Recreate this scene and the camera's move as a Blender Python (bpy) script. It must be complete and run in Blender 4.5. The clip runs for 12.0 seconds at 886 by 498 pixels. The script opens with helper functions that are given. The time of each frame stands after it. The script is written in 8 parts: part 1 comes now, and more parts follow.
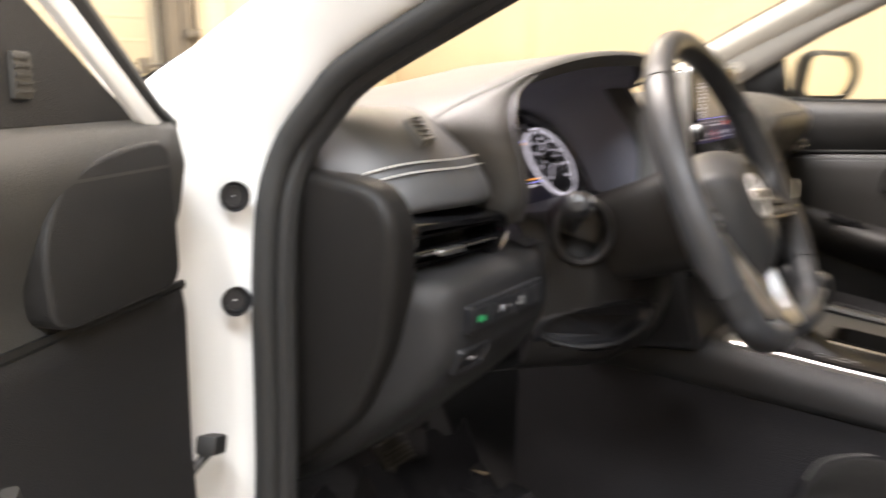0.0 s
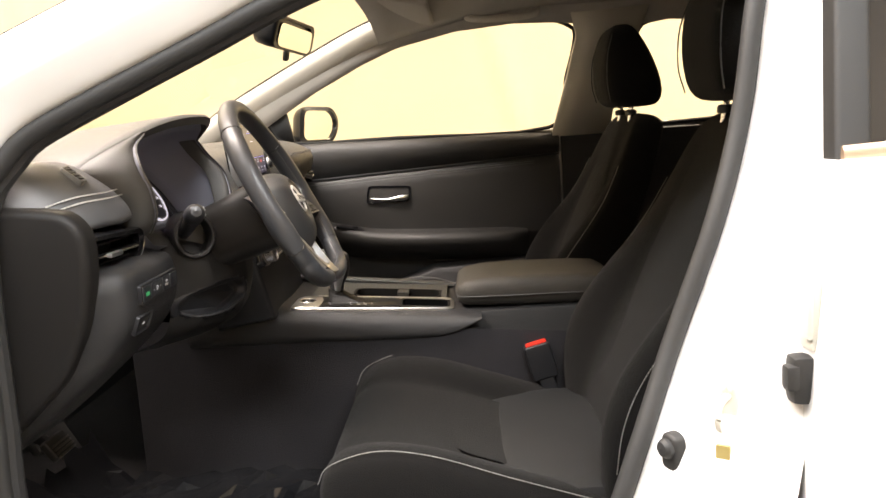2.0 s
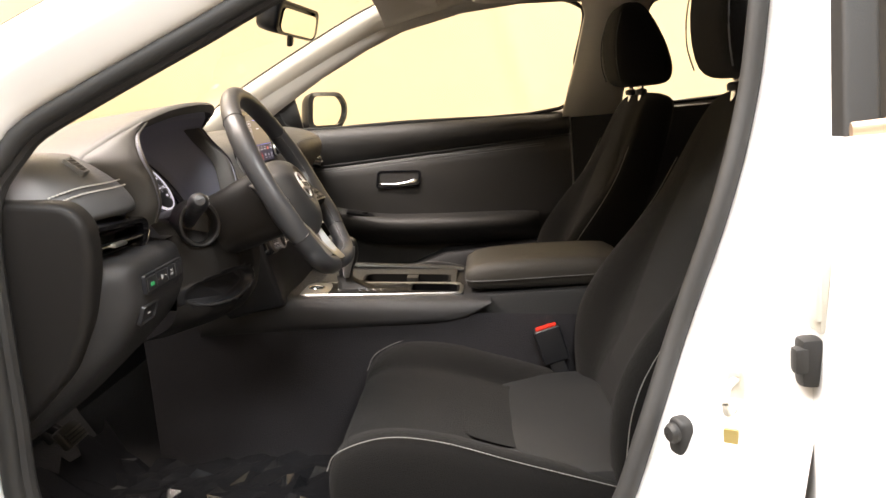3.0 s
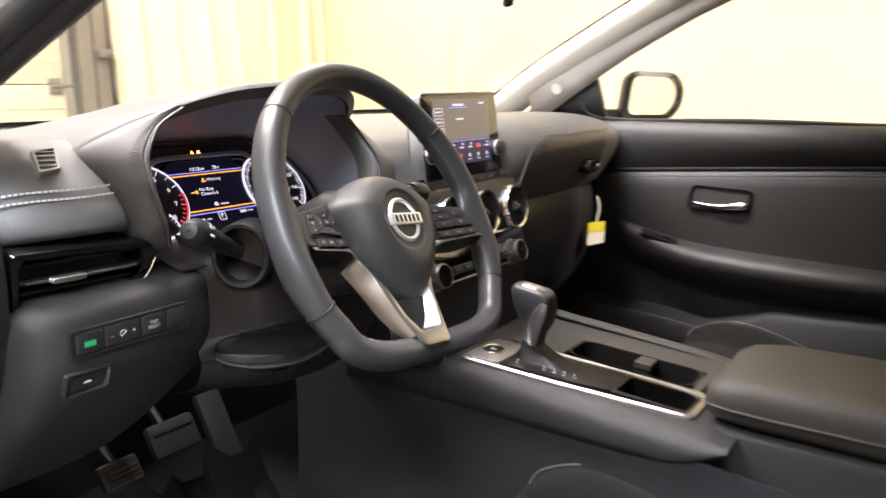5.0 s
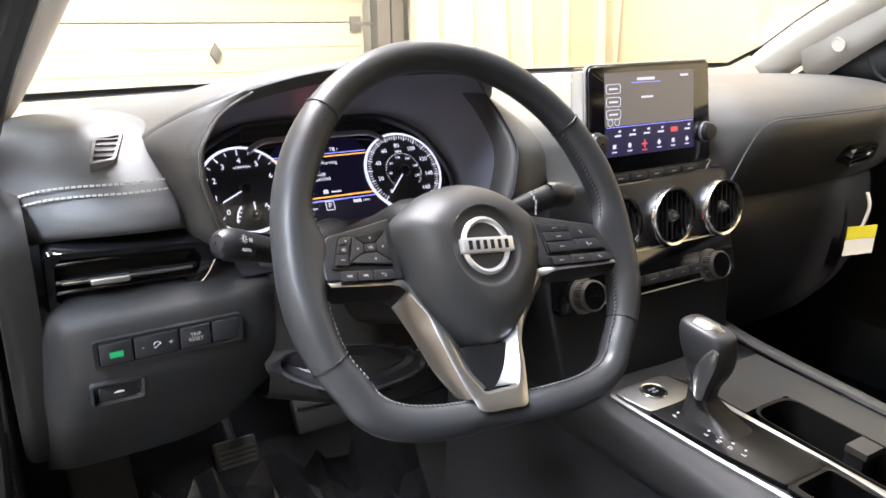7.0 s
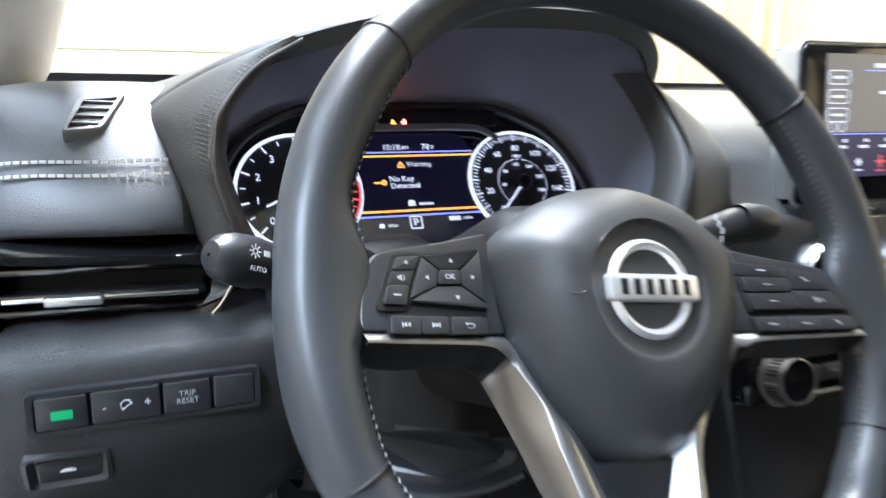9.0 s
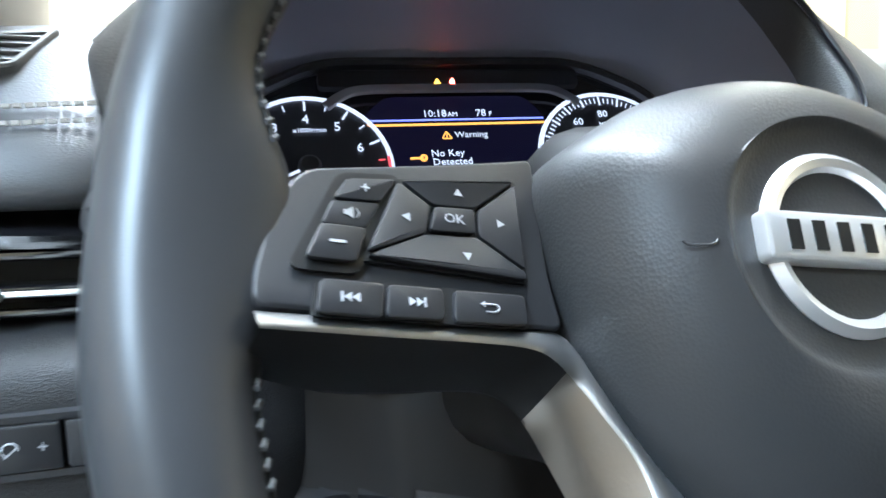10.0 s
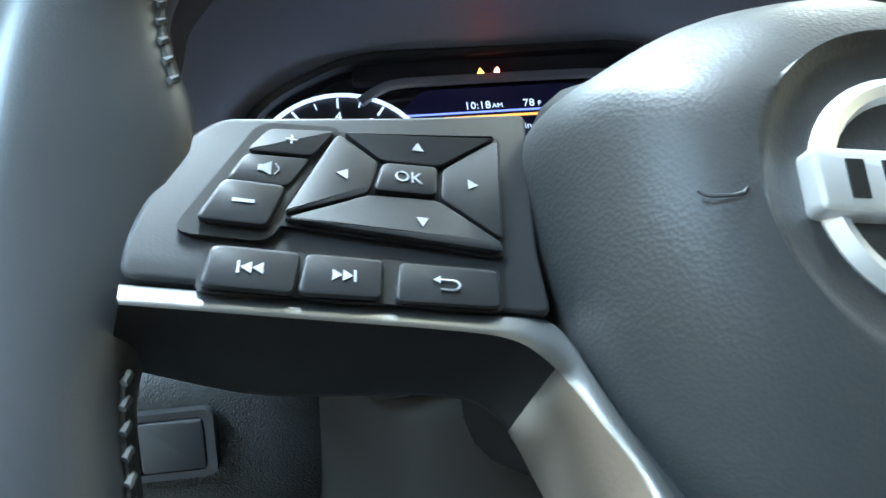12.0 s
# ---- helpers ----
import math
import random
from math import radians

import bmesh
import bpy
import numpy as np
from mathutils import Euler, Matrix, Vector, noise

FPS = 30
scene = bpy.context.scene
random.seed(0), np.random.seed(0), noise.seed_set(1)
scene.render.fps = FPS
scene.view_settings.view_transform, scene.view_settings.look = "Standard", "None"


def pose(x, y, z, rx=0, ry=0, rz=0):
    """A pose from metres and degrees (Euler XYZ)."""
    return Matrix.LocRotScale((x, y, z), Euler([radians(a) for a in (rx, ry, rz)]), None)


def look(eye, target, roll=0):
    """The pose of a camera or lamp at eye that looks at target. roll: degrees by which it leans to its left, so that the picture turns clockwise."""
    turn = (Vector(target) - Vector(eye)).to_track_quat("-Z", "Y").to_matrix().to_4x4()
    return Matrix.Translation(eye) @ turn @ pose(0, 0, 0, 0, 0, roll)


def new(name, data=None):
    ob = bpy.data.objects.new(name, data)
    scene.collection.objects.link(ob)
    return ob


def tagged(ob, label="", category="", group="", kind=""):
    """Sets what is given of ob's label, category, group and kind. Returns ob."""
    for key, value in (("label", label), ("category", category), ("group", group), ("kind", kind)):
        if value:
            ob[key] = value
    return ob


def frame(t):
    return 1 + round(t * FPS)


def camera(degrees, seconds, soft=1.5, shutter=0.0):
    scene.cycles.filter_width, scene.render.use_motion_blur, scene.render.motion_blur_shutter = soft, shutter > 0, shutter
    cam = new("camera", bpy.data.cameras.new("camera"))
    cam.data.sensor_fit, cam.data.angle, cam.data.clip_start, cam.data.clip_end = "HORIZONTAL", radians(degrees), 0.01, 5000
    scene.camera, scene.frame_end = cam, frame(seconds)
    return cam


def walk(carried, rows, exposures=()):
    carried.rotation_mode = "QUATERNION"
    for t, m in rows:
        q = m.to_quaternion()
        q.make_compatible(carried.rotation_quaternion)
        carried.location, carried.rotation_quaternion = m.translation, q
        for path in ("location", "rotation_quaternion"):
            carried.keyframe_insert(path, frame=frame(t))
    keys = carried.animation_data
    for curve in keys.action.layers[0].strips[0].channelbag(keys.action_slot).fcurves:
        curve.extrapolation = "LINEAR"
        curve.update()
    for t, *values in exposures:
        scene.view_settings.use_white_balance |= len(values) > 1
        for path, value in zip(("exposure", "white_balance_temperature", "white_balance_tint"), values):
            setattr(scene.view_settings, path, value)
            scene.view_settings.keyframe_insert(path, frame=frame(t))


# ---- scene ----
cam = camera(60.7, 12.0, shutter=0.5)
# stops, white balance and tint: the clip's own automatic exposure
EXPOSURES = [(0.0, -0.22, 7300, 18), (1.0, -0.06, 7050, 18), (2.0, -0.20, 7700, 18), (2.7, -0.25, 7800, 18), (4.5, 0.05, 6850, 19), (5.5, 0.08, 7000, 19), (6.5, 0.12, 6650, 17), (8.5, 0.34, 5900, 13), (9.5, 0.32, 5650, 8), (10.5, 0.42, 5400, 2), (12.0, 0.48, 5200, -4)]
PATH = [
    (0, (-1.161, -0.210, 0.975), (0.383, 0.986, 0.544), -0.6),
    (0.5, (-1.306, -0.290, 0.974), (0.523, 0.448, 0.649), -1.9),
    (1, (-1.424, -0.298, 0.980), (0.511, 0.121, 0.693), -1.8),
    (1.5, (-1.548, -0.283, 0.976), (0.429, -0.157, 0.701), -2.7),
    (2, (-1.595, -0.274, 0.970), (0.375, -0.200, 0.633), -4.1),
    (2.5, (-1.599, -0.276, 0.971), (0.370, -0.192, 0.627), -5.4),
    (2.7, (-1.598, -0.278, 0.969), (0.366, -0.182, 0.609), -5.4),
    (4.3, (-1.309, -0.460, 0.985), (0.569, 0.124, 0.617), -2.8),
    (4.5, (-1.230, -0.488, 0.990), (0.578, 0.279, 0.611), -2.7),
    (5, (-0.988, -0.490, 0.986), (0.609, 0.648, 0.592), -1.0),
    (5.5, (-0.835, -0.493, 1.022), (0.509, 0.928, 0.607), -0.8),
    (6, (-0.742, -0.507, 1.030), (0.342, 1.119, 0.605), -0.4),
    (6.5, (-0.713, -0.496, 1.029), (0.328, 1.143, 0.549), -0.3),
    (6.7, (-0.713, -0.495, 1.031), (0.313, 1.141, 0.510), -0.6),
    (8.5, (-0.666, -0.387, 0.988), (0.223, 1.312, 0.420), 1.8),
    (9, (-0.591, -0.287, 0.955), (0.139, 1.526, 0.527), 0.8),
    (9.5, (-0.557, -0.207, 0.908), (-0.042, 1.695, 0.566), -0.1),
    (10, (-0.510, -0.157, 0.889), (-0.037, 1.764, 0.595), -1.5),
    (10.5, (-0.497, -0.123, 0.874), (-0.110, 1.825, 0.639), -1.9),
    (11, (-0.482, -0.121, 0.873), (-0.159, 1.844, 0.680), -2.7),
    (11.5, (-0.484, -0.123, 0.868), (-0.198, 1.848, 0.679), -3.5),
    (12, (-0.474, -0.128, 0.871), (-0.249, 1.847, 0.649), -3.8),
]
walk(cam, [(t, look(eye, target, roll)) for t, eye, target, roll in PATH], EXPOSURES)

# ---- light ----
world = bpy.data.worlds.new("garage_air")
scene.world = world
world.use_nodes = True
world.node_tree.nodes["Background"].inputs[0].default_value = (1.0, 0.96, 0.90, 1)
world.node_tree.nodes["Background"].inputs[1].default_value = 0.10


def area_lamp(name, place, target, sx, sy, watts, colour):
    data = bpy.data.lights.new(name, "AREA")
    data.shape, data.size, data.size_y, data.energy, data.color = "RECTANGLE", sx, sy, watts, colour
    ob = new(name, data)
    ob.matrix_world = look(place, target)
    return tagged(ob, "long ceiling strip lamp tube light", "lamp", kind="structure")


# ceiling strip lamps of the workshop: warm tubes over the far side, cooler ones over the driver's side
for lx, ly, w, tone in ((-0.5, 1.35, 430, (0.97, 0.98, 1.0)), (2.2, 2.6, 160, (1.0, 0.93, 0.80)), (-2.0, 1.0, 180, (0.76, 0.89, 1.0)), (-2.5, -1.4, 400, (0.76, 0.89, 1.0)), (1.6, -2.9, 380, (1.0, 0.93, 0.80))):
    area_lamp("strip_light", (lx, ly, 3.52), (lx, ly, 0), 0.35, 2.6, w, tone)

# ---- materials ----
def nodes_of(m):
    m.use_nodes = True
    return m.node_tree.nodes, m.node_tree.links, m.node_tree.nodes["Principled BSDF"]


def mat(name, colour, rough=0.5, metal=0.0, grain=None, bump=0.0, vary=0.12, spec=0.5, blotch=6.0, coat=0.0, kind="noise"):
    """Principled surface with a fine grain (bump) and a coarse blotch in colour and gloss."""
    m = bpy.data.materials.new(name)
    ns, ln, p = nodes_of(m)
    p.inputs["Roughness"].default_value = rough
    p.inputs["Metallic"].default_value = metal
    p.inputs["Specular IOR Level"].default_value = spec
    p.inputs["Coat Weight"].default_value = coat
    co = ns.new("ShaderNodeTexCoord")
    big = ns.new("ShaderNodeTexNoise")
    big.inputs["Scale"].default_value, big.inputs["Detail"].default_value = blotch, 4
    ln.new(co.outputs["Object"], big.inputs["Vector"])
    ramp = ns.new("ShaderNodeMixRGB")
    ramp.inputs[1].default_value = (*[c * (1 - vary) for c in colour], 1)
    ramp.inputs[2].default_value = (*[min(1, c * (1 + vary)) for c in colour], 1)
    ln.new(big.outputs["Fac"], ramp.inputs[0])
    ln.new(ramp.outputs[0], p.inputs["Base Color"])
    rr = ns.new("ShaderNodeMapRange")
    rr.inputs["To Min"].default_value, rr.inputs["To Max"].default_value = max(0.02, rough - 0.08), min(1, rough + 0.08)
    ln.new(big.outputs["Fac"], rr.inputs["Value"])
    ln.new(rr.outputs[0], p.inputs["Roughness"])
    if grain:
        if kind == "voronoi":
            fine = ns.new("ShaderNodeTexVoronoi")
            fine.inputs["Scale"].default_value = grain
            out = fine.outputs["Distance"]
        else:
            fine = ns.new("ShaderNodeTexNoise")
            fine.inputs["Scale"].default_value, fine.inputs["Detail"].default_value = grain, 3
            out = fine.outputs["Fac"]
        ln.new(co.outputs["Object"], fine.inputs["Vector"])
        b = ns.new("ShaderNodeBump")
        b.inputs["Strength"].default_value, b.inputs["Distance"].default_value = bump, 0.002
        ln.new(out, b.inputs["Height"])
        ln.new(b.outputs[0], p.inputs["Normal"])
    return m


def weave_mat(name, colour, scale=700, bump=0.5, vary=0.25):
    """Knitted seat cloth: two crossing waves and a soft fuzz."""
    m = mat(name, colour, 0.95, 0, None, 0, vary, 0.2, 9)
    ns, ln, p = nodes_of(m)
    co = ns.new("ShaderNodeTexCoord")
    w1 = ns.new("ShaderNodeTexVoronoi")
    w1.inputs["Scale"].default_value = scale
    n1 = ns.new("ShaderNodeTexNoise")
    n1.inputs["Scale"].default_value = scale * 0.4
    add = ns.new("ShaderNodeMath")
    for n in (w1, n1):
        ln.new(co.outputs["Object"], n.inputs["Vector"])
    ln.new(w1.outputs["Distance"], add.inputs[0])
    ln.new(n1.outputs["Fac"], add.inputs[1])
    b = ns.new("ShaderNodeBump")
    b.inputs["Strength"].default_value, b.inputs["Distance"].default_value = bump, 0.002
    ln.new(add.outputs[0], b.inputs["Height"])
    ln.new(b.outputs[0], p.inputs["Normal"])
    p.inputs["Sheen Weight"].default_value = 0.04
    p.inputs["Sheen Roughness"].default_value = 0.5
    return m


def glow(name, colour, strength):
    m = bpy.data.materials.new(name)
    ns, ln, p = nodes_of(m)
    p.inputs["Base Color"].default_value = (*[c * 0.1 for c in colour], 1)
    p.inputs["Emission Color"].default_value = (*colour, 1)
    p.inputs["Emission Strength"].default_value = strength
    p.inputs["Roughness"].default_value = 0.3
    return m


def glass(name, tint=(1, 1, 1), rough=0.0):
    m = bpy.data.materials.new(name)
    ns, ln, p = nodes_of(m)
    ns.remove(p)
    tr, gl, mix, fr = ns.new("ShaderNodeBsdfTransparent"), ns.new("ShaderNodeBsdfGlossy"), ns.new("ShaderNodeMixShader"), ns.new("ShaderNodeLayerWeight")
    pw, ml = ns.new("ShaderNodeMath"), ns.new("ShaderNodeMath")
    pw.operation, ml.operation = "POWER", "MULTIPLY_ADD"
    pw.inputs[1].default_value, ml.inputs[1].default_value, ml.inputs[2].default_value = 5.0, 0.5, 0.035
    tr.inputs[0].default_value = (*tint, 1)
    gl.inputs["Roughness"].default_value = rough
    fr.inputs["Blend"].default_value = 0.5
    ln.new(fr.outputs["Facing"], pw.inputs[0])
    ln.new(pw.outputs[0], ml.inputs[0])
    ln.new(ml.outputs[0], mix.inputs[0])
    ln.new(tr.outputs[0], mix.inputs[1])
    ln.new(gl.outputs[0], mix.inputs[2])
    ln.new(mix.outputs[0], ns["Material Output"].inputs[0])
    return m


SOFT = mat("soft_dash_skin", (0.056, 0.0545, 0.052), 0.48, 0, 900, 0.15, 0.10, kind="voronoi")
LEATHERETTE = mat("padded_leatherette", (0.066, 0.067, 0.071), 0.46, 0, 1100, 0.14, 0.10, kind="voronoi")
HARD = mat("grained_hard_plastic", (0.022, 0.0215, 0.0215), 0.50, 0, 1300, 0.30, 0.10, 0.35, kind="voronoi")
HARD2 = mat("grey_lower_plastic", (0.021, 0.0205, 0.0213), 0.46, 0, 1300, 0.30, 0.10, 0.35, kind="voronoi")
GLOSS = mat("gloss_black_plastic", (0.006, 0.006, 0.007), 0.10, 0, None, 0, 0.05, coat=0.4)
SATIN = mat("satin_black_plastic", (0.016, 0.016, 0.018), 0.38, 0, 700, 0.05, 0.08)
DOORSKIN = mat("door_trim_skin", (0.024, 0.0225, 0.021), 0.52, 0, 1000, 0.2, 0.10, kind="voronoi")
ARMPAD = mat("armrest_leatherette", (0.040, 0.036, 0.030), 0.55, 0, 1000, 0.3, 0.10, kind="voronoi")
GAITER = mat("gaiter_leather", (0.009, 0.0085, 0.0085), 0.5, 0, 500, 0.3, 0.10)
KEYCAP = mat("soft_touch_keys", (0.022, 0.022, 0.024), 0.44, 0, 1700, 0.03, 0.08)
LEATHER = mat("wheel_leather", (0.040, 0.041, 0.044), 0.38, 0, 1900, 0.03, 0.08, kind="noise")
AIRBAG = mat("airbag_cover", (0.043, 0.043, 0.044), 0.45, 0, 1050, 0.070, 0.08, 0.5, kind="voronoi")
# lifted far above blue-black: reflected light under the hood is put into the colour
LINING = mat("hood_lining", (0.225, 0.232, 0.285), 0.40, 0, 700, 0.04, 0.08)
SEATTHREAD = mat("seat_thread", (0.30, 0.29, 0.27), 0.8, 0, 2500, 0.4, 0.15)
LACE = mat("lacing_thread", (0.13, 0.13, 0.13), 0.8, 0, 2500, 0.4, 0.15)
THREAD = mat("grey_thread", (0.50, 0.49, 0.47), 0.8, 0, 2500, 0.4, 0.15)
DARKTHREAD = mat("dark_thread", (0.06, 0.06, 0.06), 0.7, 0, 2500, 0.4, 0.15)
SILVER = mat("satin_silver_trim", (0.60, 0.60, 0.60), 0.36, 1.0, 900, 0.03, 0.06)
PEWTER = mat("satin_spoke_metal", (0.28, 0.255, 0.225), 0.36, 1.0, 900, 0.03, 0.06)
BRIGHT = mat("bright_badge_metal", (0.90, 0.90, 0.90), 0.36, 0.6, None, 0, 0.03)
CHROME = mat("chrome", (0.85, 0.85, 0.85), 0.17, 1.0, None, 0, 0.03)
RUBBER = mat("weatherstrip_rubber", (0.018, 0.018, 0.018), 0.62, 0, 500, 0.1, 0.15)
PAINT = mat("white_car_paint", (0.80, 0.80, 0.79), 0.22, 0, None, 0, 0.02, coat=0.6)
LINER = mat("headliner_cloth", (0.40, 0.37, 0.33), 0.95, 0, 900, 0.3, 0.08)
PILLAR = mat("pillar_trim", (0.58, 0.535, 0.46), 0.7, 0, 900, 0.15, 0.06)
CLOTH = weave_mat("black_seat_cloth", (0.0062, 0.0054, 0.0049))
CLOTH2 = weave_mat("grey_seat_insert", (0.0078, 0.0070, 0.0063), 500)
FELT = weave_mat("charcoal_felt", (0.025, 0.0235, 0.026), 600, 0.4)
CARPET = weave_mat("carpet", (0.014, 0.013, 0.013), 350, 0.9)
FLOORPLASTIC = mat("clear_floor_film", (0.012, 0.012, 0.013), 0.13, 0, 30, 0.12, 0.3, spec=0.6, coat=0.6)
CONCRETE = mat("workshop_concrete", (0.15, 0.14, 0.13), 0.6, 0, 60, 0.3, 0.2, blotch=1.5)
WALLPAINT = mat("cream_wall", (0.80, 0.77, 0.66), 0.85, 0, 50, 0.1, 0.03, blotch=0.7)
TANWALL = mat("tan_wall", (0.30, 0.235, 0.17), 0.85, 0, 50, 0.1, 0.06, blotch=0.7)
SHEET = mat("white_backdrop_sheet", (0.60, 0.505, 0.355), 0.75, 0, 25, 0.2, 0.03, blotch=1.2)
DOORPANEL = mat("roller_door_paint", (0.45, 0.405, 0.295), 0.6, 0, 80, 0.05, 0.05, blotch=0.9)
POST = mat("galvanised_post", (0.16, 0.145, 0.12), 0.55, 0.3, 40, 0.1, 0.25)
WHITEINK = glow("white_print_lit", (0.92, 0.93, 1.0), 0.55)
GAUGEWHITE = glow("gauge_white", (0.80, 0.83, 1.0), 1.1)
GAUGERED = glow("gauge_red", (1.0, 0.10, 0.12), 1.1)
GAUGEBLUE = glow("display_blue_line", (0.25, 0.28, 1.0), 1.6)
DISPLAY = glow("display_blue_black", (0.012, 0.010, 0.050), 0.22)
ORANGE = glow("display_orange", (1.0, 0.42, 0.08), 1.6)
AMBER = glow("amber_lamp", (1.0, 0.45, 0.05), 5.0)
REDLAMP = glow("red_lamp", (1.0, 0.06, 0.04), 2.2)
REDWARN = glow("red_warning_glow", (1.0, 0.10, 0.06), 30.0)
GREEN = glow("green_lamp", (0.03, 0.70, 0.25), 0.42)
SCREENGREY = glow("screen_grey", (0.17, 0.155, 0.14), 1.0)
SCREENBLUE = glow("screen_blue_black", (0.012, 0.012, 0.055), 1.0)
SCREENWHITE = glow("screen_white", (0.75, 0.77, 0.90), 1.0)
SCREENRED = glow("screen_red", (0.75, 0.10, 0.10), 1.0)
TRAYGREY = mat("tray_grey", (0.060, 0.057, 0.052), 0.42, 0, 900, 0.1, 0.08)
PRINT = mat("white_print", (0.42, 0.43, 0.45), 0.6)
DIMPRINT = mat("dim_print", (0.30, 0.30, 0.30), 0.6)
COLUMN = mat("column_plastic", (0.0125, 0.0114, 0.0108), 0.52, 0, 1500, 0.05, 0.10, 0.2)
VENTFRAME = mat("grille_plastic", (0.105, 0.103, 0.098), 0.5, 0, 1300, 0.1, 0.08)
DIALGREY = mat("dial_grey", (0.030, 0.031, 0.037), 0.4, 0, 900, 0.02, 0.08)
BLACKPLATE = mat("satin_black_plate", (0.0055, 0.0055, 0.006), 0.34, 0, 900, 0.03, 0.08, 0.22)
INK = mat("black_ink", (0.01, 0.01, 0.01), 0.5)
RED = mat("red_release_button", (0.70, 0.035, 0.02), 0.35)
TAGYELLOW = mat("yellow_tag_band", (0.62, 0.55, 0.03), 0.6)
TAGWHITE = mat("tag_paper", (0.62, 0.61, 0.57), 0.7)
MIRROR = mat("mirror_glass", (0.86, 0.86, 0.84), 0.02, 1.0, None, 0, 0.0)
WINDSCREEN = glass("windscreen_glass", (0.96, 0.98, 0.95))
SIDEGLASS = glass("side_glass", (0.95, 0.98, 0.94))
DARKGLASS = mat("dark_rear_glass", (0.03, 0.028, 0.026), 0.06, 0, None, 0, 0.05)
LABELINK = mat("sticker_amber", (0.35, 0.27, 0.10), 0.5)
BELT = mat("bronze_belt_trim", (0.50, 0.36, 0.26), 0.4, 0.6)
STEEL = mat("bare_steel", (0.55, 0.54, 0.50), 0.35, 1.0, 200, 0.1, 0.1)
CREAM = mat("cream_plastic", (0.62, 0.60, 0.53), 0.45)

# ---- mesh tools ----
def part(name, bm, material, parent=None, label="", smooth=True, angle=35):
    """Links a bmesh as one mesh object, under a thing where one is given."""
    bmesh.ops.recalc_face_normals(bm, faces=bm.faces)
    me = bpy.data.meshes.new(name)
    bm.to_mesh(me)
    bm.free()
    for m in material if isinstance(material, (list, tuple)) else [material]:
        me.materials.append(m)
    if smooth:
        for f in me.polygons:
            f.use_smooth = True
        me.set_sharp_from_angle(angle=radians(angle))
    ob = new(name, me)
    if parent is not None:
        ob.parent = parent
    if label:
        tagged(ob, label)
    return ob


def thing(name, label, category, m=None, group="", kind=""):
    ob = new(name)
    ob.empty_display_size = 0.05
    if m is not None:
        ob.matrix_world = m
    return tagged(ob, label, category, group, kind)


def cr(pts, n=6, closed=False):
    """Catmull-Rom curve through pts, n steps to a span."""
    p = [Vector(q) for q in pts]
    k = len(p)
    out = []
    for i in range(k if closed else k - 1):
        a = p[(i - 1) % k] if closed or i else p[0] * 2 - p[1]
        b, c = p[i], p[(i + 1) % k]
        d = p[(i + 2) % k] if closed or i + 2 < k else p[-1] * 2 - p[-2]
        for j in range(n):
            t = j / n
            out.append(0.5 * ((2 * b) + (c - a) * t + (2 * a - 5 * b + 4 * c - d) * t * t + (3 * b - a - 3 * c + d) * t ** 3))
    if not closed:
        out.append(p[-1])
    return out


def resample(pts, n, closed=False):
    """n points at even steps along a polyline."""
    p = [Vector(q) for q in pts] + ([Vector(pts[0])] if closed else [])
    d = [0]
    for a, b in zip(p, p[1:]):
        d.append(d[-1] + (b - a).length)
    out, j = [], 0
    for i in range(n):
        s = d[-1] * i / (n if closed else n - 1)
        while j < len(d) - 2 and d[j + 1] < s:
            j += 1
        f = (s - d[j]) / max(1e-9, d[j + 1] - d[j])
        out.append(p[j].lerp(p[j + 1], min(1, f)))
    return out


def loft(bm, rows, closed=False, cap=False, ring=False):
    """Quads between rows of points. closed: each row is a loop; ring: the last row meets the first."""
    n = max(len(r) for r in rows)
    rows = [r if len(r) == n else resample(r, n, closed) for r in rows]
    vs = [[bm.verts.new(p) for p in r] for r in rows]
    for i in range(len(vs) if ring else len(vs) - 1):
        a, b = vs[i], vs[(i + 1) % len(vs)]
        for j in range(n if closed else n - 1):
            bm.faces.new((a[j], a[(j + 1) % n], b[(j + 1) % n], b[j]))
    if cap:
        bm.faces.new(vs[0])
        bm.faces.new(vs[-1])
    return bm


def thicken(ob, t, offset=-1):
    md = ob.modifiers.new("thickness", "SOLIDIFY")
    md.thickness, md.offset = t, offset
    return ob


def smoothed(ob, levels=1):
    md = ob.modifiers.new("round", "SUBSURF")
    md.levels = md.render_levels = levels
    return ob


def sweep(bm, path, ra, rb=None, seg=12, closed=False, up=(0, 0, 1)):
    """An oval tube along a path: ra across the path sideways, rb along up."""
    rb = rb or ra
    p = [Vector(q) for q in path]
    n, rows = len(p), []
    for i in range(n):
        a = p[(i - 1) % n] if closed or i else p[0]
        b = p[(i + 1) % n] if closed or i < n - 1 else p[-1]
        t = (b - a).normalized()
        s = t.cross(Vector(up)).normalized()
        u = s.cross(t)
        fa = ra(i / (n - 1)) if callable(ra) else ra
        fb = rb(i / (n - 1)) if callable(rb) else rb
        rows.append([p[i] + s * fa * math.cos(2 * math.pi * k / seg) + u * fb * math.sin(2 * math.pi * k / seg) for k in range(seg)])
    return loft(bm, rows, True, not closed, closed)


def block(bm, size, at=(0, 0, 0), rot=(0, 0, 0), bevel=0.0, seg=2):
    """A bevelled block."""
    r = bmesh.ops.create_cube(bm, size=1, matrix=pose(*at, *rot) @ Matrix.Diagonal((*size, 1)))
    if bevel:
        es = list({e for v in r["verts"] for e in v.link_edges})
        bmesh.ops.bevel(bm, geom=es, offset=bevel, segments=seg, affect="EDGES", profile=0.6)
    return bm


